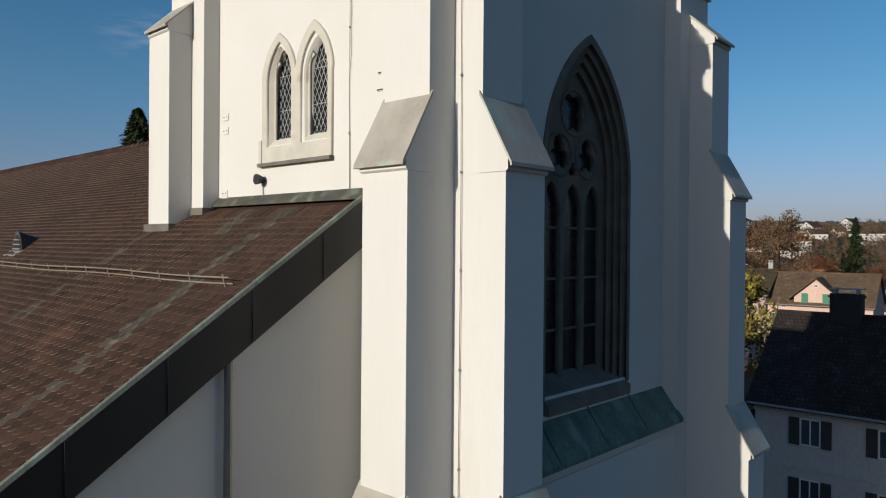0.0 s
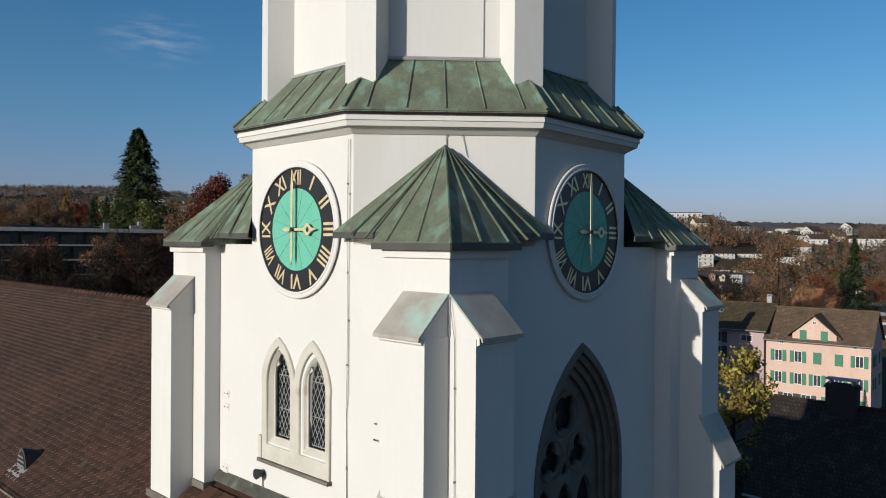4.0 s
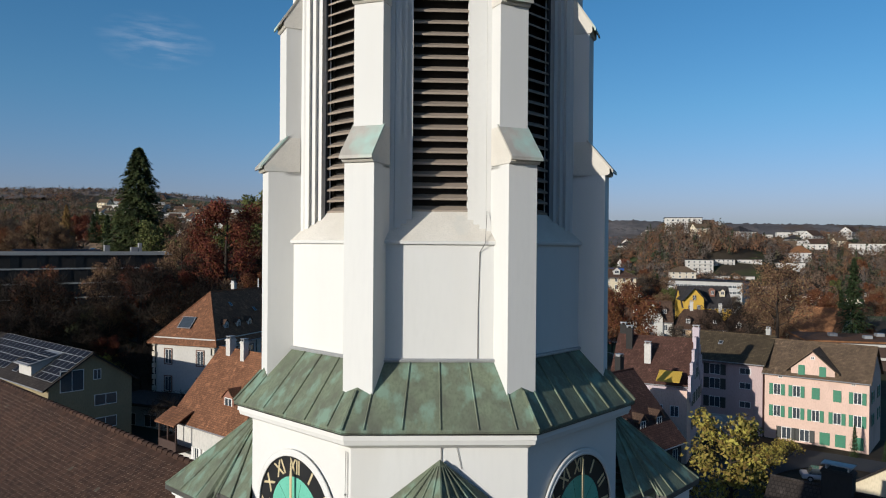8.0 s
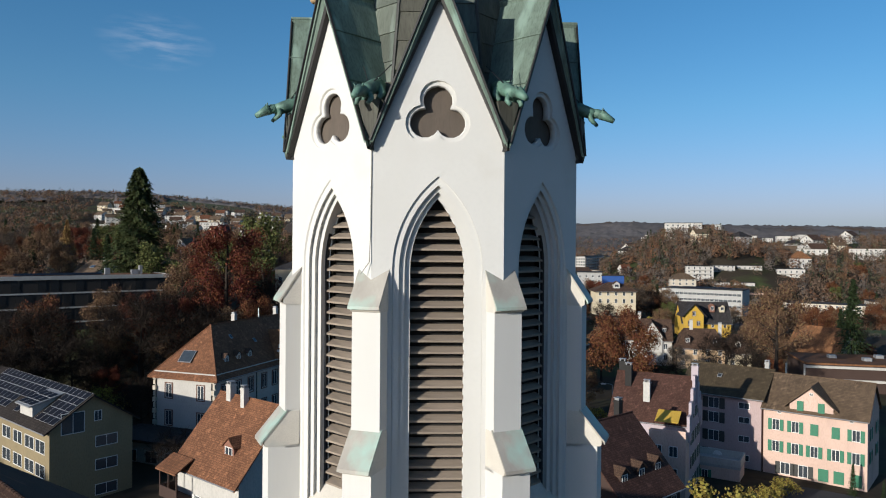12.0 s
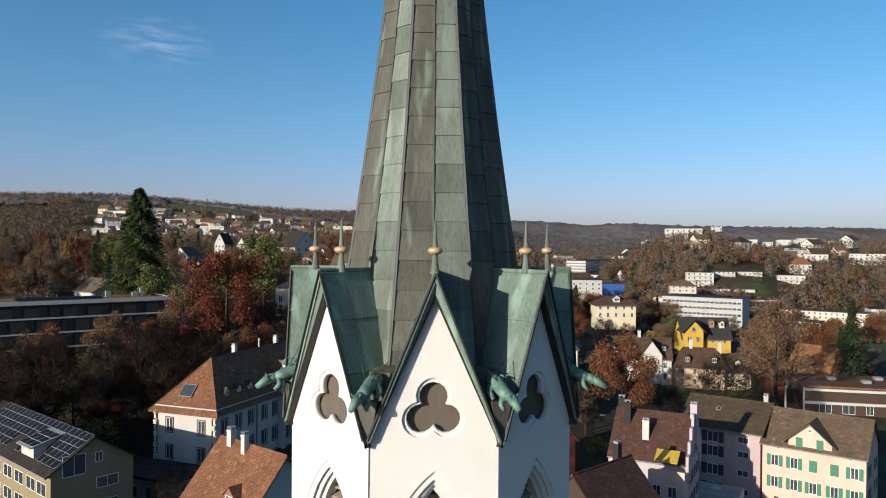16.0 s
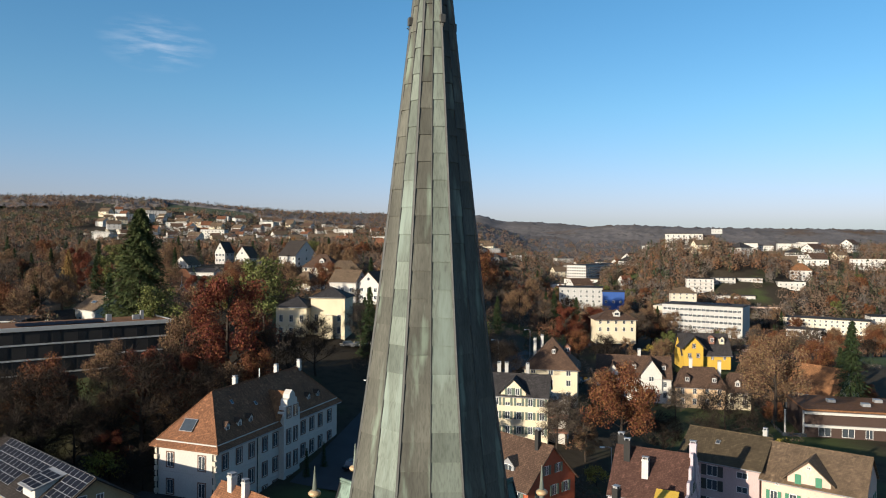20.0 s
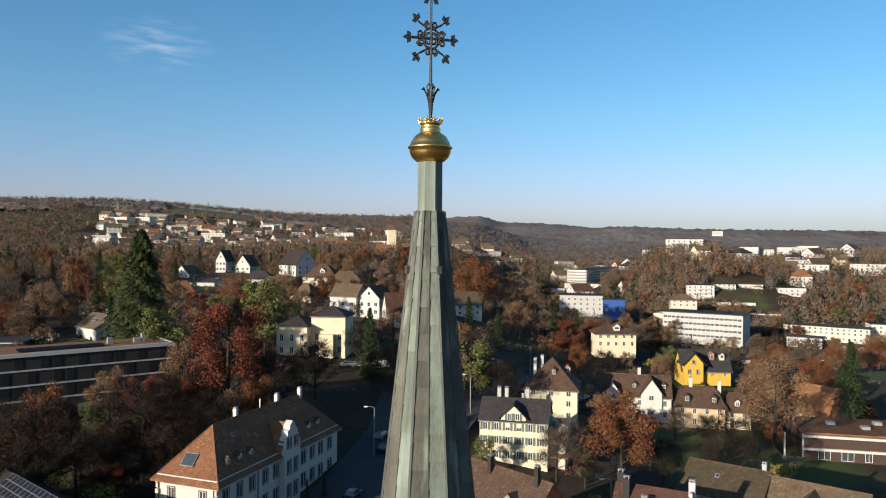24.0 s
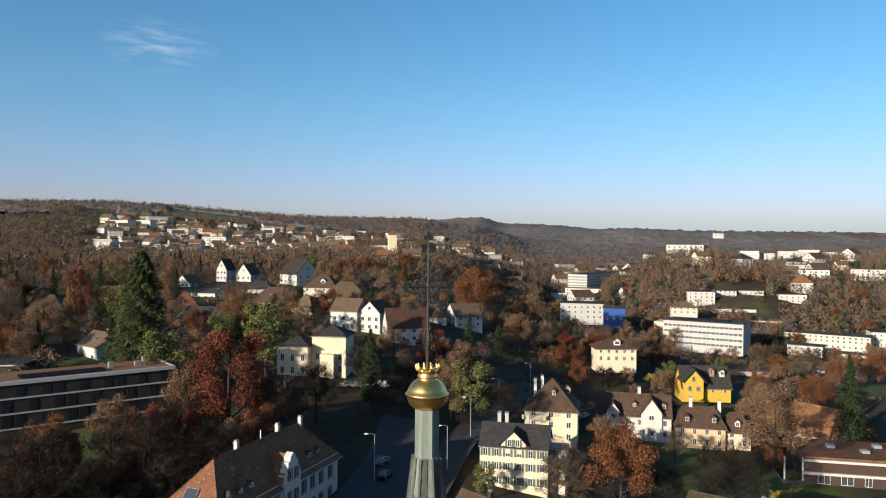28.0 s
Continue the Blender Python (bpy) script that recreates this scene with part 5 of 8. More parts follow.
def house(name, label, at, rz, L, W, zg, ze, zr, wall="white", roof="brown", kind="gable", over=0.5, rows=(), front=0, back=0, left=0, right=0, win=(0.95, 1.5), shutter=None, surround=None, hip_in=None, base=None, closed=(), group="houses of the town"):
    """A house: x along its ridge, centred; its front is on -y. rows: heights of the window rows above the ground; front, back, left, right: windows in a row."""
    ob = thing(name, label, "house", group, (at[0], at[1], zg), radians(rz))
    HALF[ob.name] = max(L, W) / 2
    e, r = ze - zg, zr - zg
    hl, hw = L / 2, W / 2
    bm = bmesh.new()
    lo = -3.0
    if kind == "gable":
        sec = [(-hw, lo), (hw, lo), (hw, e), (0, r - 0.12), (-hw, e)]
        solid(bm, [(-hl, y, z) for y, z in sec], [(hl, y, z) for y, z in sec])
    else:
        box(bm, -hl, hl, -hw, hw, lo, e)
    part("wall", bm, WALL[wall] if isinstance(wall, str) else wall, ob)
    rm = ROOF[roof] if roof in ROOF else WALL["concrete"]
    bm = bmesh.new()
    sl = (r - e) / hw
    t = 0.16
    if kind == "gable":
        for s in (-1, 1):
            low = (s * (hw + over), e - sl * over)
            up = [(-hl - over * 0.6, 0, r), (hl + over * 0.6, 0, r), (hl + over * 0.6, low[0], low[1]), (-hl - over * 0.6, low[0], low[1])]
            solid(bm, [(x, y, z - t) for x, y, z in up], [(x, y, z + 0.02) for x, y, z in up])
    elif kind in ("hip", "pyramid"):
        k = (hip_in or min(hl, hw)) if kind == "hip" else hl
        lx, ly, zl = hl + over, hw + over, e - over * (r - e) / hw
        base_ring = [(-lx, -ly, zl), (lx, -ly, zl), (lx, ly, zl), (-lx, ly, zl)]
        top = [(-hl + k, 0, r), (hl - k + 0.02, 0, r)]
        v = [bm.verts.new(p) for p in base_ring]
        w2 = [bm.verts.new((p[0], p[1], p[2] - t)) for p in base_ring]
        a, b = [bm.verts.new(p) for p in top]
        for f in ((v[0], v[1], b, a), (v[1], v[2], b), (v[2], v[3], a, b), (v[3], v[0], a)):
            bm.faces.new(f)
        for i in range(4):
            bm.faces.new((v[i], w2[i], w2[(i + 1) % 4], v[(i + 1) % 4]))
        bm.faces.new(w2)
    else:
        box(bm, -hl - over, hl + over, -hw - over, hw + over, e, e + 0.35)
    part("roof", bm, rm, ob)
    if kind != "flat":
        bm = bmesh.new()
        if kind == "gable":
            tube(bm, [(-hl - over * 0.6, 0, r + 0.03), (hl + over * 0.6, 0, r + 0.03)], 0.11, 6)
        elif kind == "hip":
            k = hip_in or min(hl, hw)
            tube(bm, [(-hl + k, 0, r + 0.03), (hl - k + 0.03, 0, r + 0.03)], 0.11, 6)
            zl = e - over * (r - e) / hw
            for sx in (-1, 1):
                for sy in (-1, 1):
                    tube(bm, [(sx * (hl - k), 0, r + 0.03), (sx * (hl + over), sy * (hw + over), zl + 0.03)], 0.10, 5)
        if len(bm.verts):
            part("ridge_cap", bm, rm, ob)
        else:
            bm.free()
        bm = bmesh.new()
        zl = e - over * (r - e) / hw
        for s in (-1,):
            tube(bm, [(-hl - over * 0.5, s * (hw + over + 0.05), zl - 0.05), (hl + over * 0.5, s * (hw + over + 0.05), zl - 0.05)], 0.07, 6)
        part("gutter", bm, TINGREY, ob)
    for side, n in (("front", front), ("back", back), ("left", left), ("right", right)):
        if not n:
            continue
        ang, dist, width = {"front": (-90, hw, L), "back": (90, hw, L), "left": (180, hl, W), "right": (0, hl, W)}[side]
        for ri, h in enumerate(rows):
            if h + win[1] / 2 > e and (kind != "gable" or side in ("front", "back")):
                continue
            m = n if h + win[1] / 2 <= e else max(1, n - 2)
            span = width if h < e - 0.8 or side in ("front", "back") else width * 0.5
            for k in range(m):
                x = span * ((k + 0.5) / m - 0.5)
                if h > e and abs(x) > (r - h) / sl - 0.7:
                    continue
                window(ob, facing(ang, dist, h) @ Matrix.Translation((x, 0, 0)), win[0], win[1], surround, shutter, (side, ri, k) in closed)
    if base:
        bm = bmesh.new()
        box(bm, -hl - 0.04, hl + 0.04, -hw - 0.04, hw + 0.04, lo, base[1])
        part("plinth", bm, WALL[base[0]], ob)
    return ob


def dormer(parent, x, y, z, w=1.1, h=1.2, depth=1.8, roofmat=None, wallmat=None, toward=-1):
    """A small dormer that looks to -y (or +y)."""
    m = Matrix.Translation((x, y, z)) @ (Matrix() if toward < 0 else Matrix.Rotation(math.pi, 4, "Z"))
    bm = bmesh.new()
    sec = [(-w / 2, -0.6), (w / 2, -0.6), (w / 2, h), (0, h + w * 0.42), (-w / 2, h)]
    solid(bm, [(a, 0, b) for a, b in sec], [(a, depth, b) for a, b in sec])
    d = part("dormer", bm, wallmat or WALL["white"], parent, m=m)
    bm = bmesh.new()
    for s in (-1, 1):
        up = [(0, -0.15, h + w * 0.42 + 0.1), (0, depth, h + w * 0.42 + 0.1), (s * (w / 2 + 0.2), depth, h - 0.1), (s * (w / 2 + 0.2), -0.15, h - 0.1)]
        solid(bm, [(a, b, c - 0.1) for a, b, c in up], up)
    part("dormer_roof", bm, roofmat or ROOF["brown"], d)
    window(d, facing(-90, 0.0, h * 0.5), w * 0.7, h * 0.85)
    return d


def skylight(parent, m, w=0.9, h=1.2):
    bm = bmesh.new()
    box(bm, -w / 2, w / 2, -h / 2, h / 2, 0.0, 0.10)
    s = part("skylight", bm, TINGREY, parent, m=m)
    bm = bmesh.new()
    box(bm, -w / 2 + 0.08, w / 2 - 0.08, -h / 2 + 0.08, h / 2 - 0.08, 0.10, 0.115)
    part("pane", bm, PANE, s)


def between(a, b):
    """Middle, turn and length of the line from a to b in plan."""
    return ((a[0] + b[0]) / 2, (a[1] + b[1]) / 2), math.degrees(math.atan2(b[1] - a[1], b[0] - a[0])), math.hypot(b[0] - a[0], b[1] - a[1])


def house_on(a, b, depth, name, label, **kw):
    """A house whose front wall runs from a to b (left to right as seen from its front)."""
    c, rz, L = between(a, b)
    n = Vector((-(b[1] - a[1]), b[0] - a[0])).normalized()
    return house(name, label, (c[0] + n.x * depth / 2, c[1] + n.y * depth / 2), rz, L, depth, **kw)


# pale pink house with green shutters
h = house_on((47.2, 82.0), (56.6, 74.0), 10, "pink_house", "pale pink three-storey house with green shutters and tiled roof", zg=-26.0, ze=-16.4, zr=-12.7, wall="pink", roof="tan", rows=(4.3, 7.2), front=0, win=(0.95, 1.5), shutter="green", right=2)
for z in (4.3, 7.2):
    for k, x in enumerate((-4.6, -2.2, 0.1, 2.6, 4.9)):
        window(h, facing(-90, 5.0, z) @ Matrix.Translation((x, 0, 0)), 0.95, 1.5, None, "green", (z > 7 and k in (2, 3)))
for x in (-3.4, -1.2, 1.2, 3.0, 5.0):
    window(h, facing(-90, 5.0, 1.5) @ Matrix.Translation((x, 0, 0)), 1.2, 1.6, None, "green" if x > -1 else "dark", x > 0)
bm = bmesh.new()
sec = [(-2.9, 9.2), (2.3, 9.2), (2.3, 10.3), (-0.3, 12.6), (-2.9, 10.3)]
solid(bm, [(x, -5.04, z) for x, z in sec], [(x, -1.0, z) for x, z in sec])
g = part("front_gable", bm, WALL["pink"], h)
for s in (-1, 1):
    bm = bmesh.new()
    up = [(-0.3, -5.6, 12.85), (-0.3, -0.5, 12.85), (-0.3 + s * 3.2, -0.5, 10.05), (-0.3 + s * 3.2, -5.6, 10.05)]
    solid(bm, [(x, y, z - 0.16) for x, y, z in up], up)
    part("gable_roof", bm, ROOF["tan"], g)
for x in (-1.6, 0.9):
    window(h, facing(-90, 5.05, 10.1) @ Matrix.Translation((x, 0, 0)), 0.8, 1.35, None, "green", True)
window(h, facing(-90, 5.05, 11.8) @ Matrix.Translation((-0.3, 0, 0)), 0.5, 0.4)
for x in (-4.2, 4.4):
    window(h, facing(-90, 5.0, 9.0) @ Matrix.Translation((x, 0, 0)), 0.5, 0.5)

h = house_on((38.6, 89.2), (47.0, 82.2), 11, "mauve_apartment_house", "mauve-grey apartment house with dark shutters and shallow brown roof", zg=-26.0, ze=-15.3, zr=-12.4, wall="mauve", roof="olive", over=0.8)
for z in (2.4, 5.0, 7.6, 9.6):
    window(h, facing(-90, 5.5, z - 0.6) @ Matrix.Translation((-0.9, 0, 0)), 1.5, 1.5, None, "dark")
    window(h, facing(-90, 5.5, z - 0.5) @ Matrix.Translation((3.2, 0, 0)), 1.5, 0.9)
    window(h, facing(-90, 5.5, z - 0.6) @ Matrix.Translation((-4.0, 0, 0)), 1.0, 1.5, None, "green")
skylight(h, Matrix.Translation((-1.0, -2.5, 12.4)) @ Matrix.Rotation(math.atan(0.53), 4, "X"), 0.6, 0.8)
chimney(h, 4.8, 0.3, 12.8, 14.6)

h = house("lilac_gabled_house", "lilac house with stepped gable, yellow awning and brown roof", (30.6, 76.9), -29.5, 9.6, 9.4, -26.0, -16.2, -11.3, wall="lilac", roof="maroon", over=0.25)
for z in (2.2, 5.0, 7.8):
    for x in (-3.0, -1.0, 1.0, 3.0):
        window(h, facing(0, 4.8, z) @ Matrix.Translation((x, 0, 0)), 0.8, 1.4, None, "grey")
for x in (-1.0, 1.0):
    window(h, facing(0, 4.8, 10.6) @ Matrix.Translation((x, 0, 0)), 0.8, 1.2, None, "grey")
for k in range(4):
    for s in (-1, 1):
        bm = bmesh.new()
        y = s * (0.6 + k * 1.35)
        box(bm, 4.62, 4.95, y - 0.75, y + 0.75, 14.0 - k * 1.4 - 2.0, 15.1 - k * 1.4)
        part("gable_step", bm, WALL["lilac"], h)
for x, y, z1 in ((-4.4, 0.6, 16.0), (-3.2, -1.2, 15.8), (4.75, 0.0, 16.2), (-0.6, -2.6, 14.1)):
    chimney(h, x, y, 11.5, z1, 0.8, 0.7, WALL["white"] if x > -1 and x < 0 else WALL["dark"] if x < 0 else WALL["lilac"])
bm = bmesh.new()
box(bm, -4.8, 0.6, -7.5, -4.7, -1, 5.5)
box(bm, 0.6, 4.8, -7.2, -4.7, -1, 8.6)
part("front_wing", bm, WALL["pink"], h)
for z in (2.0, 4.4, 7.0):
    for x in (1.6, 3.4):
        window(h, facing(-90, 7.2, z) @ Matrix.Translation((x, 0, 0)), 1.0, 1.3)
bm = bmesh.new()
box(bm, 0.6, 4.8, -7.25, -7.15, 8.6, 9.5)
part("terrace_parapet", bm, WALL["pink"], h)
bm = bmesh.new()
solid(bm, [(1.2, -7.0, 10.3), (3.9, -7.0, 10.3), (3.9, -4.7, 11.2), (1.2, -4.7, 11.2)], [(1.2, -7.0, 10.38), (3.9, -7.0, 10.38), (3.9, -4.7, 11.28), (1.2, -4.7, 11.28)])
part("awning", bm, WALL["yellow"], h, "yellow awning")

h = house("dark_roofed_house", "old brown house with steep tiled roof and dormers", (19.6, 60.8), 40, 10, 12, -26.0, -19.4, -13.2, wall="brown", roof="maroon", rows=(2, 4.8), front=4)
for x in (-3, 0, 3):
    dormer(h, x, -4.6, 7.6, 1.3, 1.2, 2.4, ROOF["brown"], WALL["brown"])
chimney(h, 3.8, 0.8, 11.5, 14.2, 0.7, 0.7, WALL["dark"])

h = house("solar_house", "ochre house with solar panels over its shallow roof", (-47.7, 79.46), -42.2, 28, 9.4, -25.6, -15.6, -12.5, wall="ochre", roof="dark", over=0.7)
for z in (2.0, 4.9, 7.6):
    window(h, facing(0, 14.0, z) @ Matrix.Translation((1.6, 0, 0)), 2.6, 1.3)
    for x in (-6, -2.5, 1.0, 4.5, 7.5):
        window(h, facing(-90, 4.7, z) @ Matrix.Translation((x + 4, 0, 0)), 2.6, 1.5)
window(h, facing(0, 14.0, 10.2) @ Matrix.Translation((-2.2, 0, 0)), 2.6, 2.4)
window(h, facing(0, 14.0, 10.6) @ Matrix.Translation((0.6, 0, 0)), 0.9, 1.2)
ang = math.atan(3.1 / 4.7)
pm = plate([(-0.61, -0.5), (0.61, -0.5), (0.61, 0.5), (-0.61, 0.5)], [], 0.05, SOLAR)
fm = plate([(-0.625, -0.515), (0.625, -0.515), (0.625, 0.515), (-0.625, 0.515)], [[(-0.60, -0.49), (0.60, -0.49), (0.60, 0.49), (-0.60, 0.49)]], 0.06, TINGREY)
for r in range(5):
    for k in range(20):
        if r >= 1 and 4 <= k <= 7 or k in (9, 10) and r > 2:
            continue
        d = 0.5 + r * 1.06
        m = Matrix.Translation((13.4 - k * 1.27, -d * math.cos(ang), 13.1 - d * math.sin(ang) + 0.14)) @ Matrix.Rotation(ang, 4, "X")
        p = part("solar_panel", pm, None, h, "dark blue solar panel", m=m)
        part("panel_frame", fm, None, p, m=Matrix.Translation((0, 0, 0.008)))
bm = bmesh.new()
solid(bm, [(4.6, -4.3, 9.5), (8.2, -4.3, 9.5), (8.2, -0.8, 9.5), (4.6, -0.8, 9.5)], [(4.6, -4.3, 11.6), (8.2, -4.3, 11.6), (8.2, -0.8, 12.5), (4.6, -0.8, 12.5)])
d = part("dormer", bm, WALL["white"], h, "white shed dormer with panels on its roof")
bm = bmesh.new()
solid(bm, [(4.3, -4.8, 11.48), (8.5, -4.8, 11.48), (8.5, -0.6, 12.57), (4.3, -0.6, 12.57)], [(4.3, -4.8, 11.62), (8.5, -4.8, 11.62), (8.5, -0.6, 12.71), (4.3, -0.6, 12.71)])
part("dormer_roof", bm, TINGREY, d)
for k in range(3):
    for r in range(3):
        m = Matrix.Translation((5.1 + k * 1.29, -4.0 + r * 1.06, 11.87 + r * 1.06 * 0.26)) @ Matrix.Rotation(math.atan(0.26), 4, "X")
        p = part("solar_panel", pm, None, h, "dark blue solar panel", m=m)
        part("panel_frame", fm, None, p, m=Matrix.Translation((0, 0, 0.008)))

L_, W_ = 34.0, 10.3
h = house("school_building", "white school building with brown window surrounds and brown hipped roof", (-25.7, 102.5), 67.7, L_, W_, -25.0, -12.9, -6.9, kind="hip", hip_in=5.5, wall="white", roof="warm", over=0.7)
for z in (2.0, 5.6, 9.4):
    for y in (-2.7, 2.7):
        window(h, facing(180, L_ / 2, z) @ Matrix.Translation((y, 0, 0)), 1.1, 2.0, FRAME_BROWN)
    for x in (-15.2, -12.0, -9.0, -5.6, -2.8, 5.4, 8.2, 11.0, 14.2):
        window(h, facing(-90, W_ / 2, z) @ Matrix.Translation((x, 0, 0)), 1.2, 2.1, FRAME_BROWN)
for z0, z1, d in ((0.0, 0.5, 0.06), (3.6, 3.85, 0.05), (7.5, 7.7, 0.05), (11.8, 12.1, 0.10)):
    bm = bmesh.new()
    box(bm, -L_ / 2 - d, L_ / 2 + d, -W_ / 2 - d, W_ / 2 + d, z0, z1)
    part("string_course", bm, WALL["white"] if z0 > 1 else WALL["grey"], h)
for x, y in ((-L_ / 2, -W_ / 2), (-L_ / 2, W_ / 2), (-7.2, -W_ / 2), (3.6, -W_ / 2)):
    for k in range(14):
        bm = bmesh.new()
        w = 0.42 if k % 2 else 0.28
        box(bm, x - w, x + w, y - 0.05 if y < 0 else y - w, y + w if y < 0 else y + 0.05, 0.55 + k * 0.8, 0.55 + k * 0.8 + 0.62)
        part("quoin", bm, WALL["beige"], h)
for x, y in ((-L_ / 2 - 0.1, -W_ / 2 + 0.6), (-L_ / 2 - 0.1, W_ / 2 - 0.3), (-7.6, -W_ / 2 - 0.1)):
    bm = bmesh.new()
    tube(bm, [(x, y, 0), (x, y, 11.6)], 0.07, 6)
    part("downpipe", bm, DARKSH, h)
m = Matrix.Translation((-L_ / 2 + 1.6, 0.9, 14.0)) @ Matrix.Rotation(radians(-90), 4, "Z") @ Matrix.Rotation(math.atan(1.05), 4, "X")
skylight(h, m, 2.2, 2.0)
for x in (-13.2, -10.4, -7.7, 9.0, 12.0):
    dormer(h, x, -4.1, 13.1, 0.9, 0.9, 1.7, ROOF["brown"], WALL["white"])
for x, y, z in ((-9.0, -1.6, 16.2), (-4.4, -2.6, 15.2)):
    skylight(h, Matrix.Translation((x, y, z)) @ Matrix.Rotation(math.atan(1.15), 4, "X"), 0.5, 0.7)
bm = bmesh.new()
sec = [(-2.3, -2), (2.3, -2), (2.3, 13.4), (1.9, 13.5), (1.9, 14.2), (1.5, 14.3), (1.4, 15.2), (0.9, 15.4), (0.75, 16.0), (0, 16.6), (-0.75, 16.0), (-0.9, 15.4), (-1.4, 15.2), (-1.5, 14.3), (-1.9, 14.2), (-1.9, 13.5), (-2.3, 13.4)]
solid(bm, [(0.6 + x, -W_ / 2 - 0.9, z) for x, z in sec], [(0.6 + x, -W_ / 2 + 0.3, z) for x, z in sec])
part("curved_gable", bm, WALL["white"], h, "white curved gable with brown trim")
for z in (2.0, 5.6, 9.4, 13.2):
    for x in (-0.4, 1.6):
        window(h, facing(-90, W_ / 2 + 0.9, z) @ Matrix.Translation((x, 0, 0)), 1.0, 2.2 if z < 13 else 1.6, FRAME_BROWN)
bm = bmesh.new()
for sgn in (-1, 1):
    up = [(0.6, -W_ / 2 - 0.6, 16.3), (0.6, 0.5, 16.3), (0.6 + sgn * 2.9, 0.5, 12.3), (0.6 + sgn * 2.9, -W_ / 2 - 0.6, 12.3)]
    solid(bm, [(x, y, z - 0.15) for x, y, z in up], up)
part("gable_roof", bm, ROOF["rust"], h)
for x, y in ((-5.6, 0.3), (6.0, 0.5), (12.0, -0.3)):
    chimney(h, x, y, 16, 19.2, 0.6, 0.6, WALL["white"])
bm = bmesh.new()
tube(bm, [(0.4, 0, 17.8), (0.4, 0, 19.6)], 0.09, 6)
part("vent_pipe", bm, FRAME, h)
bm = bmesh.new()
box(bm, -L_ / 2 - 6.8, -L_ / 2 - 0.05, -W_ / 2 + 1, W_ / 2 + 2, -2, 4.0)
an = part("annex", bm, WALL["grey"], h)
bm = bmesh.new()
box(bm, -L_ / 2 - 7.2, -L_ / 2 - 0.06, -W_ / 2 + 0.6, W_ / 2 + 2.4, 4.0, 4.35)
part("annex_roof", bm, ROOF["slate"], an)
for y in (-3.0, 0.4, 3.6):
    window(h, facing(180, L_ / 2 + 6.8, 2.2) @ Matrix.Translation((y, 0, 0)), 2.0, 1.6)
for x in (-22.0, -19.0):
    window(h, facing(-90, W_ / 2 - 1, 2.2) @ Matrix.Translation((x, 0, 0)), 1.2, 1.8)

h = house("red_roofed_house", "white house with steep red-brown tiled roof and wooden balcony", (-17.0, 60.4), -42, 10.6, 10.4, -25.8, -16.8, -10.95, roof="warm", over=0.75)
for z in (2.2, 5.2):
    for x in (-1.6, 0.4, 2.6, 4.0):
        window(h, facing(-90, 5.2, z) @ Matrix.Translation((x, 0, 0)), 0.8, 1.4, None, "white")
    window(h, facing(0, 5.3, z) @ Matrix.Translation((-1.5, 0, 0)), 0.9, 1.4)
    window(h, facing(0, 5.3, z) @ Matrix.Translation((1.8, 0, 0)), 0.9, 1.4)
d = dormer(h, 1.9, -4.0, 9.7, 1.7, 1.5, 2.6, ROOF["warm"], BRICKRED)
for x, y, w in ((-3.4, -0.2, 0.75), (-0.6, -0.5, 0.6)):
    chimney(h, x, y, 13.4, 16.0, w, w, WALL["white"])
bm = bmesh.new()
box(bm, -5.9, -2.6, -6.9, -5.2, 5.4, 5.6)
box(bm, -5.9, -2.6, -6.9, -6.8, 5.6, 6.5)
box(bm, -5.9, -5.8, -6.9, -5.2, 5.6, 6.5)
bal = part("balcony", bm, WALL["brown"], h, "dark wooden balcony")
for x in (-5.8, -4.2, -2.7):
    bm = bmesh.new()
    box(bm, x - 0.07, x + 0.07, -6.88, -6.74, 6.5, 8.3)
    part("post", bm, WALL["brown"], bal)
bm = bmesh.new()
solid(bm, [(-6.1, -7.2, 8.1), (-2.4, -7.2, 8.1), (-2.4, -5.2, 9.2), (-6.1, -5.2, 9.2)], [(-6.1, -7.2, 8.25), (-2.4, -7.2, 8.25), (-2.4, -5.2, 9.35), (-6.1, -5.2, 9.35)])
part("balcony_roof", bm, ROOF["warm"], bal)

h = house("red_house", "red house with brown tiled roof and grey shutters", (12.3, 85.5), -50, 17, 9.6, -25.0, -16.0, -11.4, wall="red", roof="brown", rows=(2.0, 5.0, 7.8), front=5, shutter="grey")
for z in (2.0, 5.0, 7.8):
    for x in (-2.6, 0.4, 2.8):
        window(h, facing(0, 8.5, z) @ Matrix.Translation((x, 0, 0)), 0.9, 1.4, None, "grey")
for x in (-1.2, 1.2):
    window(h, facing(0, 8.5, 10.6) @ Matrix.Translation((x, 0, 0)), 0.8, 1.2, None, "grey")
chimney(h, 6.5, -0.6, 12.5, 15.4, 0.6, 0.6, WALL["dark"])
chimney(h, -2.0, -0.8, 12.5, 15.0, 0.6, 0.6, WALL["dark"])
dormer(h, 4.0, -3.6, 9.8, 2.0, 1.2, 2.6, ROOF["slate"], TINGREY)

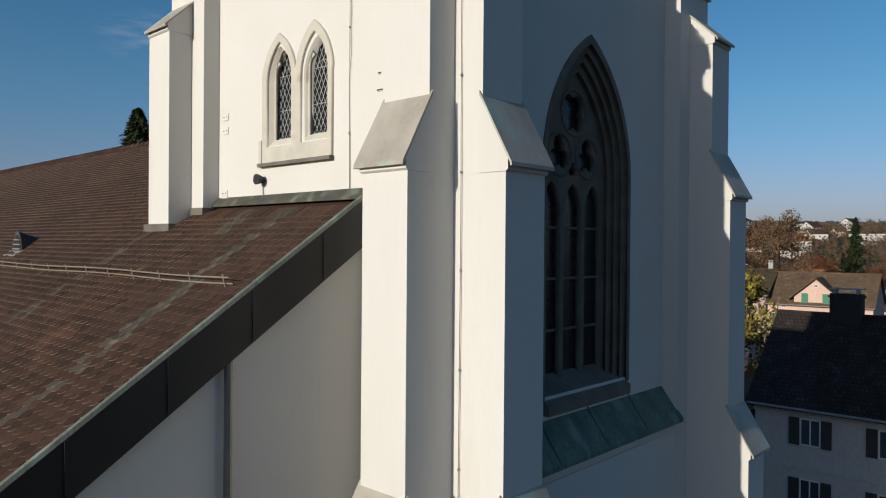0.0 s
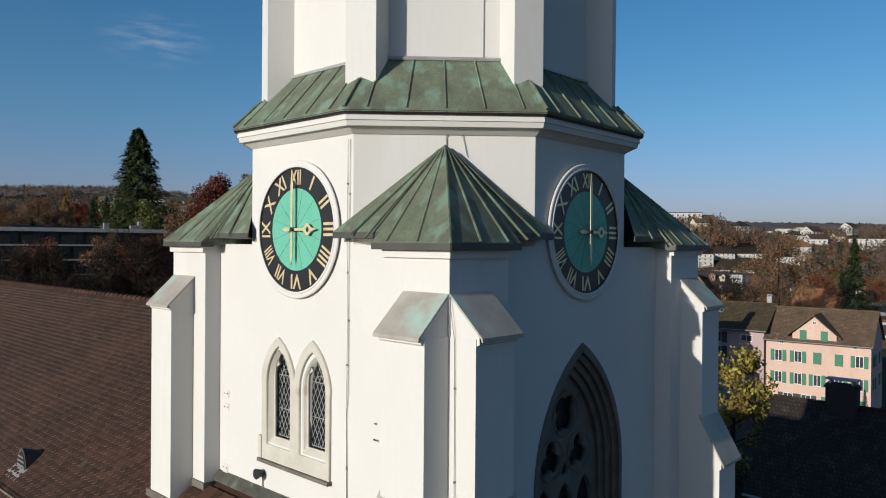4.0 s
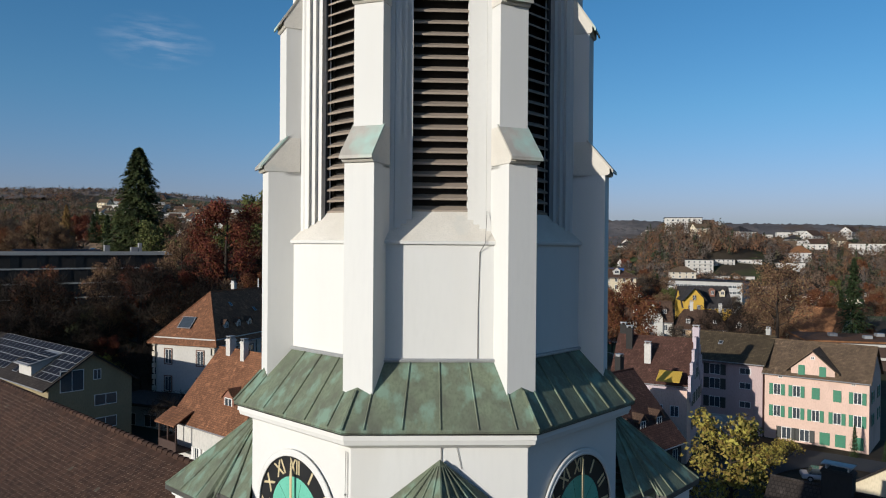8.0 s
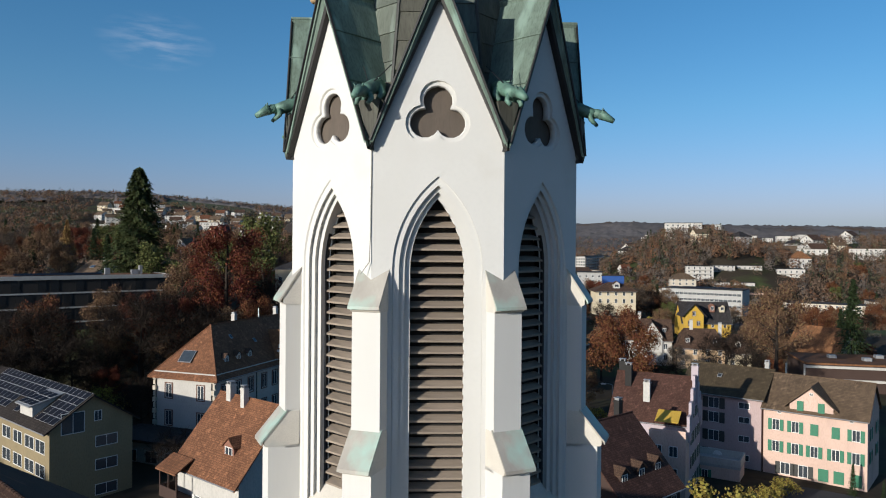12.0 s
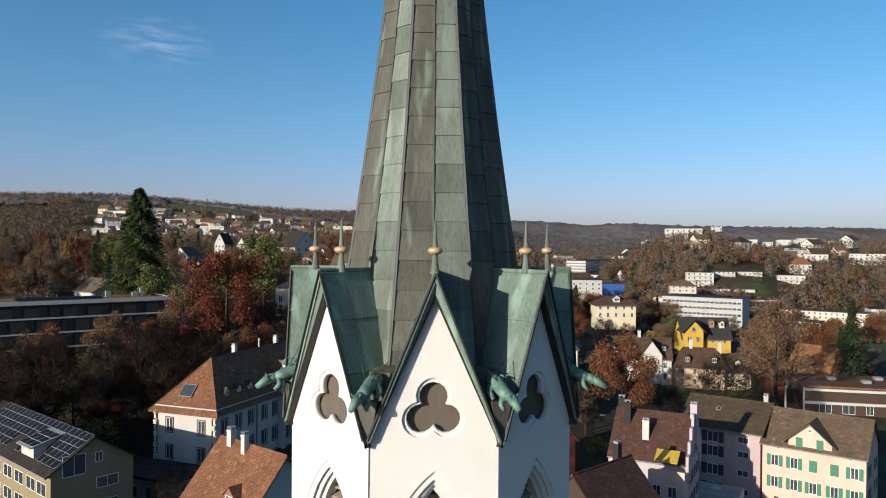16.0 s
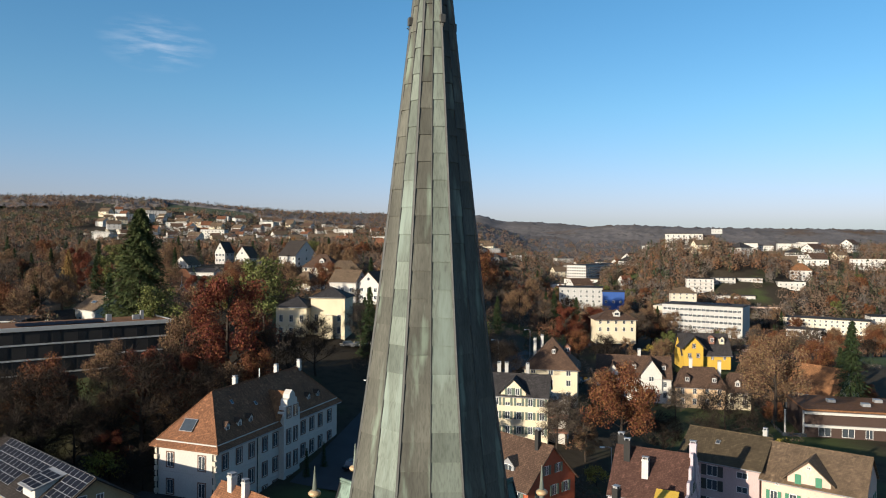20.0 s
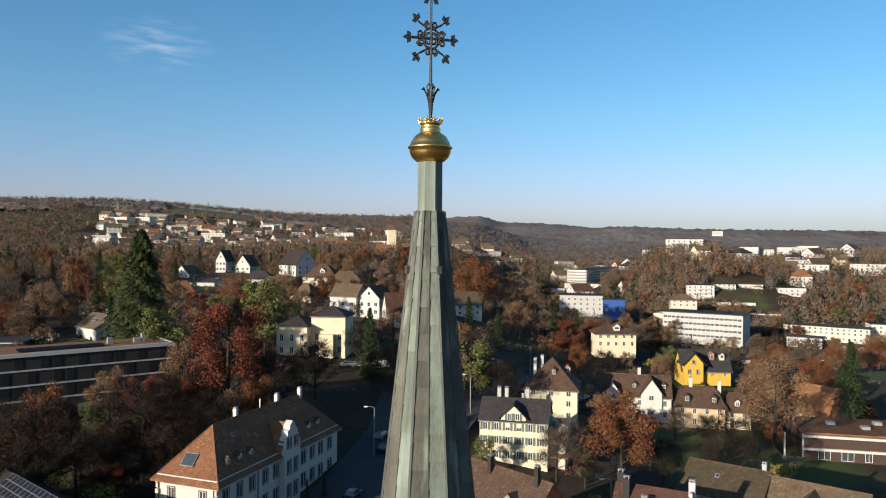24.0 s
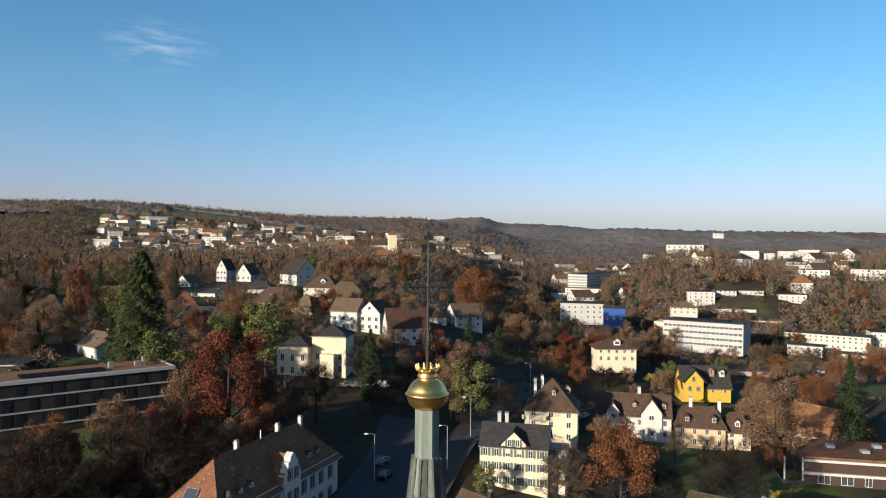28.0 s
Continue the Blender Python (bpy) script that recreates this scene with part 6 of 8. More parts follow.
h = house_on((12.3, 125.6), (25.1, 122.2), 9, "cream_gabled_house", "cream house with centre gable, slate roof and grey shutters", zg=-23.0, ze=-14.0, zr=-10.7, wall="cream", roof="slate", rows=(2.2, 5.0, 7.6), front=6, shutter="grey", right=2)
bm = bmesh.new()
sec = [(-2.4, 7.5), (2.4, 7.5), (2.4, 9.6), (0, 11.9), (-2.4, 9.6)]
solid(bm, [(x, -4.6, z) for x, z in sec], [(x, -1.0, z) for x, z in sec])
g = part("front_gable", bm, WALL["cream"], h)
for s in (-1, 1):
    bm = bmesh.new()
    up = [(0, -5.1, 12.1), (0, 0, 12.1), (s * 2.9, 0, 9.3), (s * 2.9, -5.1, 9.3)]
    solid(bm, [(x, y, z - 0.15) for x, y, z in up], up)
    part("gable_roof", bm, ROOF["slate"], g)
for x in (-0.8, 0.8):
    window(h, facing(-90, 4.62, 9.6) @ Matrix.Translation((x, 0, 0)), 0.8, 1.4, None, "grey")
for x in (-3.5, -2.0, 2.2):
    chimney(h, x, 0.5, 11.5, 14.2, 0.7, 0.5, WALL["grey"])
bm = bmesh.new()
box(bm, 6.5, 10.5, -4.2, -1.0, 2.0, 2.2)
part("balcony", bm, BRICKRED, h, "brick-red balcony")
bm = bmesh.new()
box(bm, 6.5, 10.5, -4.2, -1.0, 4.8, 5.0)
part("balcony", bm, BRICKRED, h, "brick-red balcony")
bm = bmesh.new()
box(bm, 6.4, 10.2, -1.5, 4.0, -2, 8.0)
part("side_wing", bm, WALL["white"], h)

h = house("tower_house", "tall cream house with brown pyramid roof and chimneys", (33.4, 161.5), -14, 12.5, 12, -22.5, -14.0, -7.6, kind="pyramid", wall="cream", roof="brown", rows=(2, 4.8, 7.2), front=3, right=3, win=(1.1, 1.4), over=0.6)
chimney(h, -4.2, -0.5, 9, 14.5, 0.7, 0.7, WALL["white"])
chimney(h, -2.6, 1.2, 11, 15.0, 0.7, 0.7, WALL["white"])
dormer(h, 0.5, -3.4, 11.2, 1.1, 1.2, 1.6, ROOF["brown"], WALL["brown"])
dormer(h, 3.6, 0.5, 11.2, 1.6, 1.2, 1.6, ROOF["brown"], BRICKRED)
bm = bmesh.new()
box(bm, -6.8, -1.0, -7.4, -6.0, 6.0, 6.2)
box(bm, -6.8, -1.0, -7.4, -7.3, 6.2, 7.1)
part("balcony", bm, WALL["cream"], h)

h = house_on((65.2, 163.4), (76.4, 160.4), 9.5, "peach_house", "peach house with brown mansard roof and dormers", zg=-25.5, ze=-19.9, zr=-15.8, wall="orange", roof="brown", rows=(1.8, 4.4), front=4, win=(0.9, 1.5), kind="hip", hip_in=2.0)
for x in (-3.2, 3.2):
    dormer(h, x, -4.2, 6.6, 1.3, 1.2, 2.0, ROOF["brown"], WALL["brown"])
chimney(h, -2.0, 0.0, 9.4, 11.8, 0.8, 0.6, WALL["white"])
chimney(h, 5.0, 0.4, 7.4, 11.2, 0.8, 0.6, WALL["white"])
h = house_on((76.9, 161.4), (82.6, 160.0), 8, "small_cream_house", "small cream house with dark mansard roof", zg=-25.5, ze=-20.8, zr=-17.0, wall="cream", roof="brown", rows=(1.8, 3.9), front=2, kind="hip", hip_in=1.5)
dormer(h, 0, -3.0, 5.6, 1.2, 1.2, 1.8, ROOF["brown"], WALL["white"])
h = house_on((47.0, 171.5), (65.0, 166.5), 10, "white_gabled_house", "white row house with steep front gables and brown roof", zg=-25.0, ze=-18.6, zr=-14.0, wall="white", roof="brown", rows=(1.8, 4.6), front=6)
for x, s, m in ((-5.2, 1.6, "white"), (4.4, 2.6, "white")):
    bm = bmesh.new()
    sec = [(x - s, 3), (x + s, 3), (x + s, 7.2), (x, 7.2 + s * 1.4), (x - s, 7.2)]
    solid(bm, [(a, -5.6, z) for a, z in sec], [(a, -1.0, z) for a, z in sec])
    g = part("front_gable", bm, WALL[m], h)
    for q in (-1, 1):
        bm = bmesh.new()
        up = [(x, -6.1, 7.4 + s * 1.4), (x, 0, 7.4 + s * 1.4), (x + q * (s + 0.5), 0, 6.7), (x + q * (s + 0.5), -6.1, 6.7)]
        solid(bm, [(a, y, z - 0.15) for a, y, z in up], up)
        part("gable_roof", bm, ROOF["brown"], g)
    window(h, facing(-90, 5.62, 6.0) @ Matrix.Translation((x, 0, 0)), 1.2, 1.3)
chimney(h, 1.5, 0.2, 10.0, 12.6, 0.8, 0.6, WALL["white"])
dormer(h, 0.2, -3.2, 8.0, 1.2, 1.1, 1.8, ROOF["brown"], WALL["brown"])
dormer(h, 7.6, -3.2, 8.0, 1.2, 1.1, 1.8, ROOF["brown"], WALL["brown"])

h = house("yellow_house", "bright yellow house with dark timber gables and slate roof", (88.6, 205.6), -6, 17, 11, -19.8, -17.0, -10.6, wall="yellow", roof="slate", rows=(1.2,), front=4, over=0.8)
bm = bmesh.new()
sec = [(-8.4, -2), (-1.8, -2), (-1.8, 5.2), (-5.1, 8.9), (-8.4, 5.2)]
solid(bm, [(x, -8.0, z) for x, z in sec], [(x, -1.0, z) for x, z in sec])
g = part("front_gable", bm, WALL["yellow"], h)
for s in (-1, 1):
    bm = bmesh.new()
    up = [(-5.1, -9.0, 9.4), (-5.1, 0, 9.4), (-5.1 + s * 4.2, 0, 4.7), (-5.1 + s * 4.2, -9.0, 4.7)]
    solid(bm, [(x, y, z - 0.3) for x, y, z in up], up)
    part("gable_roof", bm, ROOF["slate"], g)
window(h, facing(-90, 8.02, 5.6) @ Matrix.Translation((-5.1, 0, 0)), 1.0, 1.5, FRAME_BROWN)
for x in (-6.6, -3.6):
    window(h, facing(-90, 8.02, 2.2) @ Matrix.Translation((x, 0, 0)), 1.0, 1.5, FRAME_BROWN)
dormer(h, 2.5, -3.5, 6.4, 1.6, 1.6, 2.2, BRICKRED, BRICKRED)
dormer(h, 6.0, -3.5, 6.4, 1.6, 1.4, 2.2, ROOF["slate"], WALL["cream"])
h.scale = (0.85, 0.85, 0.85)

h = house("cream_villa", "cream villa with brown hipped roof and dormer", (69.0, 236.0), -3, 13.6, 10, -15.8, -10.2, -7.7, kind="hip", wall="cream", roof="brown", rows=(2.0, 4.6), front=5, over=0.7)
dormer(h, 0.5, -3.6, 6.6, 2.2, 1.2, 2.2, ROOF["brown"], WALL["white"])

h = house_on((82.0, 134.2), (104.0, 128.5), 15, "modern_block", "modern dark apartment block with white balconies and planted roof", zg=-28.5, ze=-19.4, zr=-19.0, kind="flat", wall="brown", roof="rust", over=0.3)
for z0 in (0.4, 3.2, 6.2, 8.9):
    bm = bmesh.new()
    box(bm, -11.8, 11.6, -8.1, -7.2, z0 - 0.5, z0)
    part("white_band", bm, WALL["white"], h)
for z in (1.8, 4.7):
    for x in (-7.5, -3.0, 1.0, 5.5, 9.0):
        window(h, facing(-90, 7.5, z) @ Matrix.Translation((x, 0, 0)), 2.4 if x != 1 else 1.4, 1.9)
bm = bmesh.new()
box(bm, -15.6, -11.0, -7.5, 4.0, -3, 3.2)
t = part("terrace_wing", bm, WALL["white"], h)
bm = bmesh.new()
box(bm, -15.8, -11.0, -7.7, -7.6, 3.2, 4.2)
box(bm, -15.8, -15.7, -7.7, 4.0, 3.2, 4.2)
part("glass_rail", bm, PANE, t)
for x in (-15.2, -11.6):
    bm = bmesh.new()
    box(bm, x - 0.15, x + 0.15, -7.4, -7.1, 3.2, 9.0)
    part("white_post", bm, WALL["white"], h)
for x, y in ((-4, 1), (2, -2), (6, 3)):
    bm = bmesh.new()
    box(bm, x - 0.8, x + 0.8, y - 0.8, y + 0.8, 9.4, 10.1)
    part("roof_light", bm, TINGREY, h)

# long flat school: dark panels between pale bands
h = house_on((-101.2, 107.2), (-53.0, 143.0), 12, "flat_roofed_school", "long dark flat-roofed school with pale bands and a planted roof", zg=-13.4, ze=-2.1, zr=-1.7, kind="flat", wall="dark", roof="rust", over=0.05)
FL = math.hypot(48.2, 35.8) / 2
for z0, z1, d in ((11.0, 11.75, 0.30), (8.2, 8.5, 0.16), (5.3, 5.6, 0.16), (2.4, 2.7, 0.16)):
    bm = bmesh.new()
    box(bm, -FL - d, FL + d, -6.0 - d, -5.7, z0, z1)
    box(bm, FL - 0.3, FL + d, -5.7, 6.0 + d, z0, z1)
    part("pale_band", bm, WALL["concrete"], h)
for r, z in enumerate((9.75, 6.9, 4.0)):
    for k in range(26):
        if (k * 7 + r * 3) % 5 > 2:
            continue
        bm = bmesh.new()
        x = -FL + 1.6 + k * 2.26
        box(bm, x - 0.75, x + 0.75, -6.06, -5.9, z - 1.2, z + 1.2)
        part("window", bm, GLASS_DARK, h, "tall dark window")
for k in range(18):
    bm = bmesh.new()
    x = 1.2 + (k % 9) * 1.75
    y = -4.4 + (k // 9) * 1.7
    solid(bm, [(x, y, 11.8), (x + 1.6, y, 11.8), (x + 1.6, y + 1.4, 11.8), (x, y + 1.4, 11.8)], [(x, y, 11.86), (x + 1.6, y, 11.86), (x + 1.6, y + 1.4, 12.15), (x, y + 1.4, 12.15)])
    part("solar_panel", bm, SOLAR, h)
for x, w, z in ((18.5, 0.5, 13.0), (24.0, 0.7, 12.6), (25.2, 0.3, 13.5)):
    bm = bmesh.new()
    box(bm, x - w, x + w, -1.5, -0.5, 11.6, z)
    part("roof_vent", bm, TINGREY, h)
h = house("dark_pavilion", "low black flat-roofed pavilion with pale roof edges", (-103.0, 158.0), 8, 22, 12, -10.0, -3.6, -3.2, kind="flat", wall="dark", roof="slate", over=0.6)
for z in (3.0, 6.45):
    bm = bmesh.new()
    box(bm, -11.7, 11.7, -6.75, -6.0, z, z + 0.3)
    part("roof_edge", bm, WALL["concrete"], h)

h = house("stone_villa", "sandstone villa with flat hipped roof", (-31.5, 176.0), -8, 8, 10, -9.5, -1.2, 1.0, kind="hip", wall="cream", roof="slate", rows=(2.0, 5.2), front=3, right=3, win=(1.0, 1.8))
h = house("ochre_villa", "ochre villa with hipped roof and bay window", (-22.5, 177.5), -8, 9.0, 9, -9.5, 1.2, 3.4, kind="hip", wall="cream", roof="slate", rows=(2.0, 5.2), front=3, win=(1.0, 1.8))
bm = bmesh.new()
box(bm, -1.8, 1.8, -6.6, -5, -1, 6)
part("bay", bm, WALL["cream"], h)

h = house_on((152.0, 425.0), (190.0, 398.0), 22, "white_office", "long white office building with ribbon windows", zg=-36, ze=-20.4, zr=-20, kind="flat", wall="concrete", roof="slate", over=0.2)
for r in range(4):
    for k in range(18):
        window(h, facing(-90, 11, 2.4 + r * 3.5) @ Matrix.Translation((-21.6 + k * 2.54, 0, 0)), 2.2, 1.5)
bm = bmesh.new()
box(bm, -14, 14, -6, 6, 15.9, 16.4)
part("roof_panels", bm, SOLAR, h)
bm = bmesh.new()
box(bm, -30.0, -23.4, -8, 8, -3, 14.0)
part("side_wing", bm, WALL["beige"], h)
h = house_on((164.5, 768.0), (182.8, 756.0), 120, "tall_apartment_block", "tall white apartment block with a grid of windows", zg=-40, ze=-6.4, zr=-6, kind="flat", wall="white", roof="slate", over=0.1)
for r in range(10):
    for k in range(8):
        window(h, facing(-90, 60, 3 + r * 3.1) @ Matrix.Translation((-9.4 + k * 2.7, 0, 0)), 1.7, 1.7, framed=False)
    for k in range(17):
        window(h, facing(0, 10.95, 3 + r * 3.1) @ Matrix.Translation((-56 + k * 7.0, 0, 0)), 4.4, 1.9, framed=False)
h = house("old_church_tower", "pale church tower with brown pyramid cap", (-25.4, 700), 10, 7.8, 7.8, -1, 34.6, 40, kind="pyramid", wall="cream", roof="red", over=0.3)
h = house("church_hall", "pale church hall with brown roof", (-17, 702), 60, 22, 12, -1, 9, 16, wall="cream", roof="brown", rows=(3,), front=4)

# low white annexe with a terrace between the lilac and the mauve house
h = house("terrace_annexe", "low white annexe with a walled terrace and arched light", (40.4, 80.2), -32, 5.6, 4.4, -26.0, -23.7, -23.4, kind="flat", wall="pink", roof="concrete_top", over=0.1)
for x0, x1, y0, y1 in ((-2.9, 2.9, -2.3, -2.1), (2.7, 2.9, -2.1, 2.1), (-2.9, 2.9, 2.1, 2.3)):
    bm = bmesh.new()
    box(bm, x0, x1, y0, y1, 2.6, 3.5)
    part("parapet", bm, WALL["white"], h, "white parapet wall")
part("arched_light", plate(circle(0, 0, 0.6, 12, 0, 180), [], 0.06, FRAME), None, h, m=facing(-90, -2.04, 2.75) @ Matrix.Translation((-0.6, 0, 0)))
window(h, facing(-90, 2.2, 1.2) @ Matrix.Translation((-1.5, 0, 0)), 0.8, 1.2, None, "green")

# white house close below the tower, in its shade
h = house_on((17.2, 23.1), (27.0, 13.6), 9, "white_corner_house", "white house with dark tiled roof, dark shutters and wide chimney", zg=-25.6, ze=-16.7, zr=-12.9, wall="white", roof="dark", over=0.55)
for z in (6.2, 3.2, 0.4):
    for x in (-4.2, -0.8, 2.6, 5.6):
        window(h, facing(-90, 4.5, z + 1.0) @ Matrix.Translation((x, 0, 0)), 0.95, 1.35, None, "dark")
for x in (-4.4, -0.9, 2.6):
    window(h, facing(-90, 4.5, 8.55) @ Matrix.Translation((x, 0, 0)), 0.7, 0.42)
for z in (8.0, 5.3, 2.2):
    bm = bmesh.new()
    box(bm, -6.9, 6.9, -4.58, -4.4, z, z + 0.10)
    part("string_course", bm, WALL["white"], h)
chimney(h, -3.6, -0.2, 11.6, 13.9, 1.5, 0.8, WALL["dark"])
skylight(h, Matrix.Translation((0.4, -3.3, 10.35)) @ Matrix.Rotation(math.atan(0.844), 4, "X"), 1.0, 1.0)
h = house("pale_gable_house", "cream gabled house with dark roof and shuttered windows", (42.5, 43.1), 35, 9, 12.4, -26, -20.2, -15.8, wall="cream", roof="dark", over=0.6)
for x, z in ((-2.6, 4.4), (2.0, 4.4), (-2.6, 1.6), (2.0, 1.6)):
    window(h, facing(180, 4.5, z) @ Matrix.Translation((x, 0, 0)), 0.9, 1.2, None, "dark")
window(h, facing(180, 4.5, 8.2), 0.8, 1.0)


# ---- houses farther off ----
def far_house(name, label, L, W, e, r, wall, roof, kind="gable", nwin=3, rows=(1.8,)):
    """A house of the slopes, its windows joined into one glazing and one framing mesh."""
    h = house(name, label, (0, 0), 0, L, W, 0, e, r, wall=wall, roof=roof, kind=kind, over=0.5, group="houses on the slopes")
    glass, frames = bmesh.new(), bmesh.new()
    for ang, dist, width, n in ((-90, W / 2, L, nwin), (180, L / 2, W, 3), (0, L / 2, W, 3)):
        for z in rows:
            if z + 0.7 > e:
                continue
            for k in range(n):
                f = facing(ang, dist, z) @ Matrix.Translation((width * ((k + 0.5) / n - 0.5), 0, 0))
                box(frames, -0.68, 0.68, -0.78, 0.78, -0.02, 0.04, f)
                box(glass, -0.56, -0.03, -0.66, 0.66, 0.0, 0.055, f)
                box(glass, 0.03, 0.56, -0.66, 0.66, 0.0, 0.055, f)
        if kind == "gable" and ang != -90 and r - e > 3:
            f = facing(ang, dist, e + (r - e) * 0.35)
            box(frames, -0.62, 0.62, -0.65, 0.65, -0.02, 0.04, f)
            box(glass, -0.5, 0.5, -0.53, 0.53, 0.0, 0.055, f)
    tagged(part("window_glazing", glass, PANE, h), kind="stuff")
    tagged(part("window_framing", frames, FRAME, h), kind="stuff")
    return h


def stand(name, label, x, y, z, turn, L, W, e, r, wall, roof, kind="gable", nwin=4, rows=(1.6, 4.2)):
    """One house on the slopes: foot at z, front turned from the south."""
    h = far_house(name, label, L, W, e, r, wall, roof, kind, nwin, rows)
    h.matrix_basis = Matrix.Translation((x, y, z)) @ Matrix.Rotation(radians(turn), 4, "Z")
    return h


# the terrace behind the flat school
stand("house", "broad white house with a large tan hipped roof", -154.5, 292, -8.0, 6, 18, 14, 3.6, 10.8, "white", "tan", "hip", 5)
stand("house", "grey stone house with flat roof", -178, 285, -9.0, 4, 16, 12, 11.0, 11.4, "grey", "slate", "flat", 4, (1.6, 4.4, 7.4))
h = stand("cottage", "white cottage with a tan tiled roof and dark window", -88.0, 190.0, -8.2, -40, 11.5, 9.4, 4.8, 8.0, "white", "tan", "gable", 2)
window(h, facing(0, 5.75, 4.6), 1.6, 1.6, None, "dark")
chimney(h, 3.6, -0.6, 6.8, 9.2, 0.5, 0.5, WALL["white"])
skylight(h, Matrix.Translation((0.5, -2.4, 6.5)) @ Matrix.Rotation(math.atan(0.68), 4, "X"), 2.4, 1.0)
stand("shed", "small cream gabled shed with a dark roof", -97.0, 185.0, -8.6, 50, 6, 4.4, 2.6, 4.8, "cream", "dark", "gable", 1, (1.4,))
h = stand("domed_villa", "villa with slate roofs and a pale onion dome", -84.0, 274.0, -10.5, -20, 16, 11, 6.0, 10.2, "cream", "slate", "gable", 4)
bm = bmesh.new()
lathe(bm, [(3.3, 0), (3.3, 3.6), (3.9, 3.8), (3.9, 4.1), (3.4, 4.3), (3.3, 5.0), (2.9, 5.9), (2.1, 6.7), (1.3, 7.2), (0.75, 7.9), (0.4, 8.8), (0.12, 10.0), (0.05, 12.6)], 14, (-10.0, -1.0))
part("onion_dome", bm, TINGREY, h, "pale grey sheet onion dome", smooth=True)
stand("house", "white modern house with a shallow grey roof", -103.0, 342, -5.5, -12, 13, 10, 6.4, 8.0, "white", "slate", "gable", 4)
stand("house", "house with a red-brown hipped roof", -102.0, 304, -6.5, 15, 12, 10, 3.6, 9.8, "white", "red", "hip", 3)
stand("villa", "tall narrow white gabled villa with timbering", -111.5, 408, 0.0, 80, 12, 6.0, 10.0, 15.6, "white", "dark", "gable", 2, (2, 5, 8))
stand("villa", "white gabled villa with a steep brown roof", -99.0, 410, 0.0, 75, 12, 9, 7.0, 13.0, "white", "brown", "gable", 3, (2, 5))
stand("house", "white house with a slate roof and dormers", -80.0, 354, -4.0, -8, 16, 10, 6.2, 9.8, "white", "slate", "hip", 5)
h = stand("large_house", "large white house with a broad maroon hipped roof", -66.0, 324, -9.0, -28, 24, 16, 7.0, 13.4, "white", "brown", "hip", 7)
for x in (-6, 0, 6):
    skylight(h, Matrix.Translation((x, -3.6, 10.6)) @ Matrix.Rotation(math.atan(0.8), 4, "X"), 1.4, 1.0)
stand("villa", "white gabled villa with a steep black roof", -66.0, 388, 2.5, -48, 17, 14, 6.0, 14.0, "white", "dark", "gable", 4)
h = stand("villa", "villa with a broad brown hipped roof and dormer", -47.0, 348, -2.0, -12, 17, 13, 5.6, 11.6, "beige", "brown", "hip", 4)
dormer(h, 1.0, -4.4, 7.4, 2.4, 1.4, 2.6, ROOF["brown"], WALL["white"])
stand("large_house", "house with a wide brown tiled roof", -34.0, 326, -4.5, 8, 20, 14, 4.6, 11.6, "beige", "tan", "hip", 5)
stand("house", "house with a tan roof and brick chimney", -47.0, 294, -6.0, -30, 12, 10, 4.6, 9.0, "beige", "tan", "hip", 3)
stand("house", "white house with twin gables and a tan roof", -24.0, 240, -5.0, -20, 10, 10, 7.0, 10.8, "white", "tan", "gable", 3)
stand("house", "white gabled house with a brown roof", -14.5, 238, -5.0, 65, 10, 8, 6.6, 10.4, "white", "brown", "gable", 2)
h = stand("villa", "cream villa with a brown hipped roof and small dormers", -18.5, 374, -5.0, -4, 17, 12, 6.0, 11.6, "cream", "brown", "hip", 5)
for x in (-4, 0, 4):
    dormer(h, x, -3.8, 7.4, 1.4, 1.0, 2.0, ROOF["brown"], WALL["brown"])
stand("house", "white house with a steep dark tiled roof", -4.0, 228, -7.6, 12, 14, 11, 5.4, 11.2, "white", "maroon", "gable", 4)
stand("house", "house with a brown gambrel roof", 6.0, 296, -10.0, -10, 14, 11, 4.6, 9.0, "beige", "olive", "hip", 3)
stand("house", "white gabled house with an olive-brown roof", 20.0, 300, -11.0, 25, 13, 11, 5.4, 10.4, "white", "tan", "gable", 3)
stand("house", "house with a rust-red roof among trees", -20.0, 292, -6.0, 30, 11, 9, 4.6, 8.8, "white", "rust", "hip", 3)
stand("house", "small white house with a brown roof among trees", -58.0, 262, -8.0, 20, 11, 9, 5.0, 8.6, "white", "brown", "gable", 3)
stand("house", "cream house with a brown roof among trees", -140.0, 330, -5.0, 0, 13, 10, 5.0, 9.2, "cream", "brown", "gable", 3)
stand("house", "white gabled house behind dark conifers", -124.0, 380, -2.0, 70, 11, 9, 5.4, 9.6, "white", "tan", "gable", 2)

# the valley floor and the eastern slope
h = stand("gabled_house", "timbered house with a steep orange-brown roof", 101.0, 161.0, -27.0, -60, 13, 10, 6.4, 12.4, "cream", "rust", "gable", 3)
stand("long_house", "long cream house with a brown half-hipped roof", 156.0, 262, -36.0, -28, 24, 12, 6.6, 10.4, "cream", "brown", "hip", 7)
stand("house", "house with a brown roof in the valley", 132.0, 300, -36.0, 12, 14, 11, 5.6, 10.0, "beige", "brown", "hip", 3)
stand("house", "low brown house with a flat dark roof", 150.0, 306, -37.0, -8, 22, 12, 6.6, 7.0, "mauve", "slate", "flat", 5)
stand("house", "house with a maroon roof in the valley", 182.0, 290, -38.0, -20, 16, 12, 5.6, 9.8, "pink", "maroon", "hip", 4)
stand("house", "white house with a brown hipped roof in the valley", 196.0, 316, -38.0, 20, 14, 12, 6.0, 10.4, "white", "brown", "hip", 4)
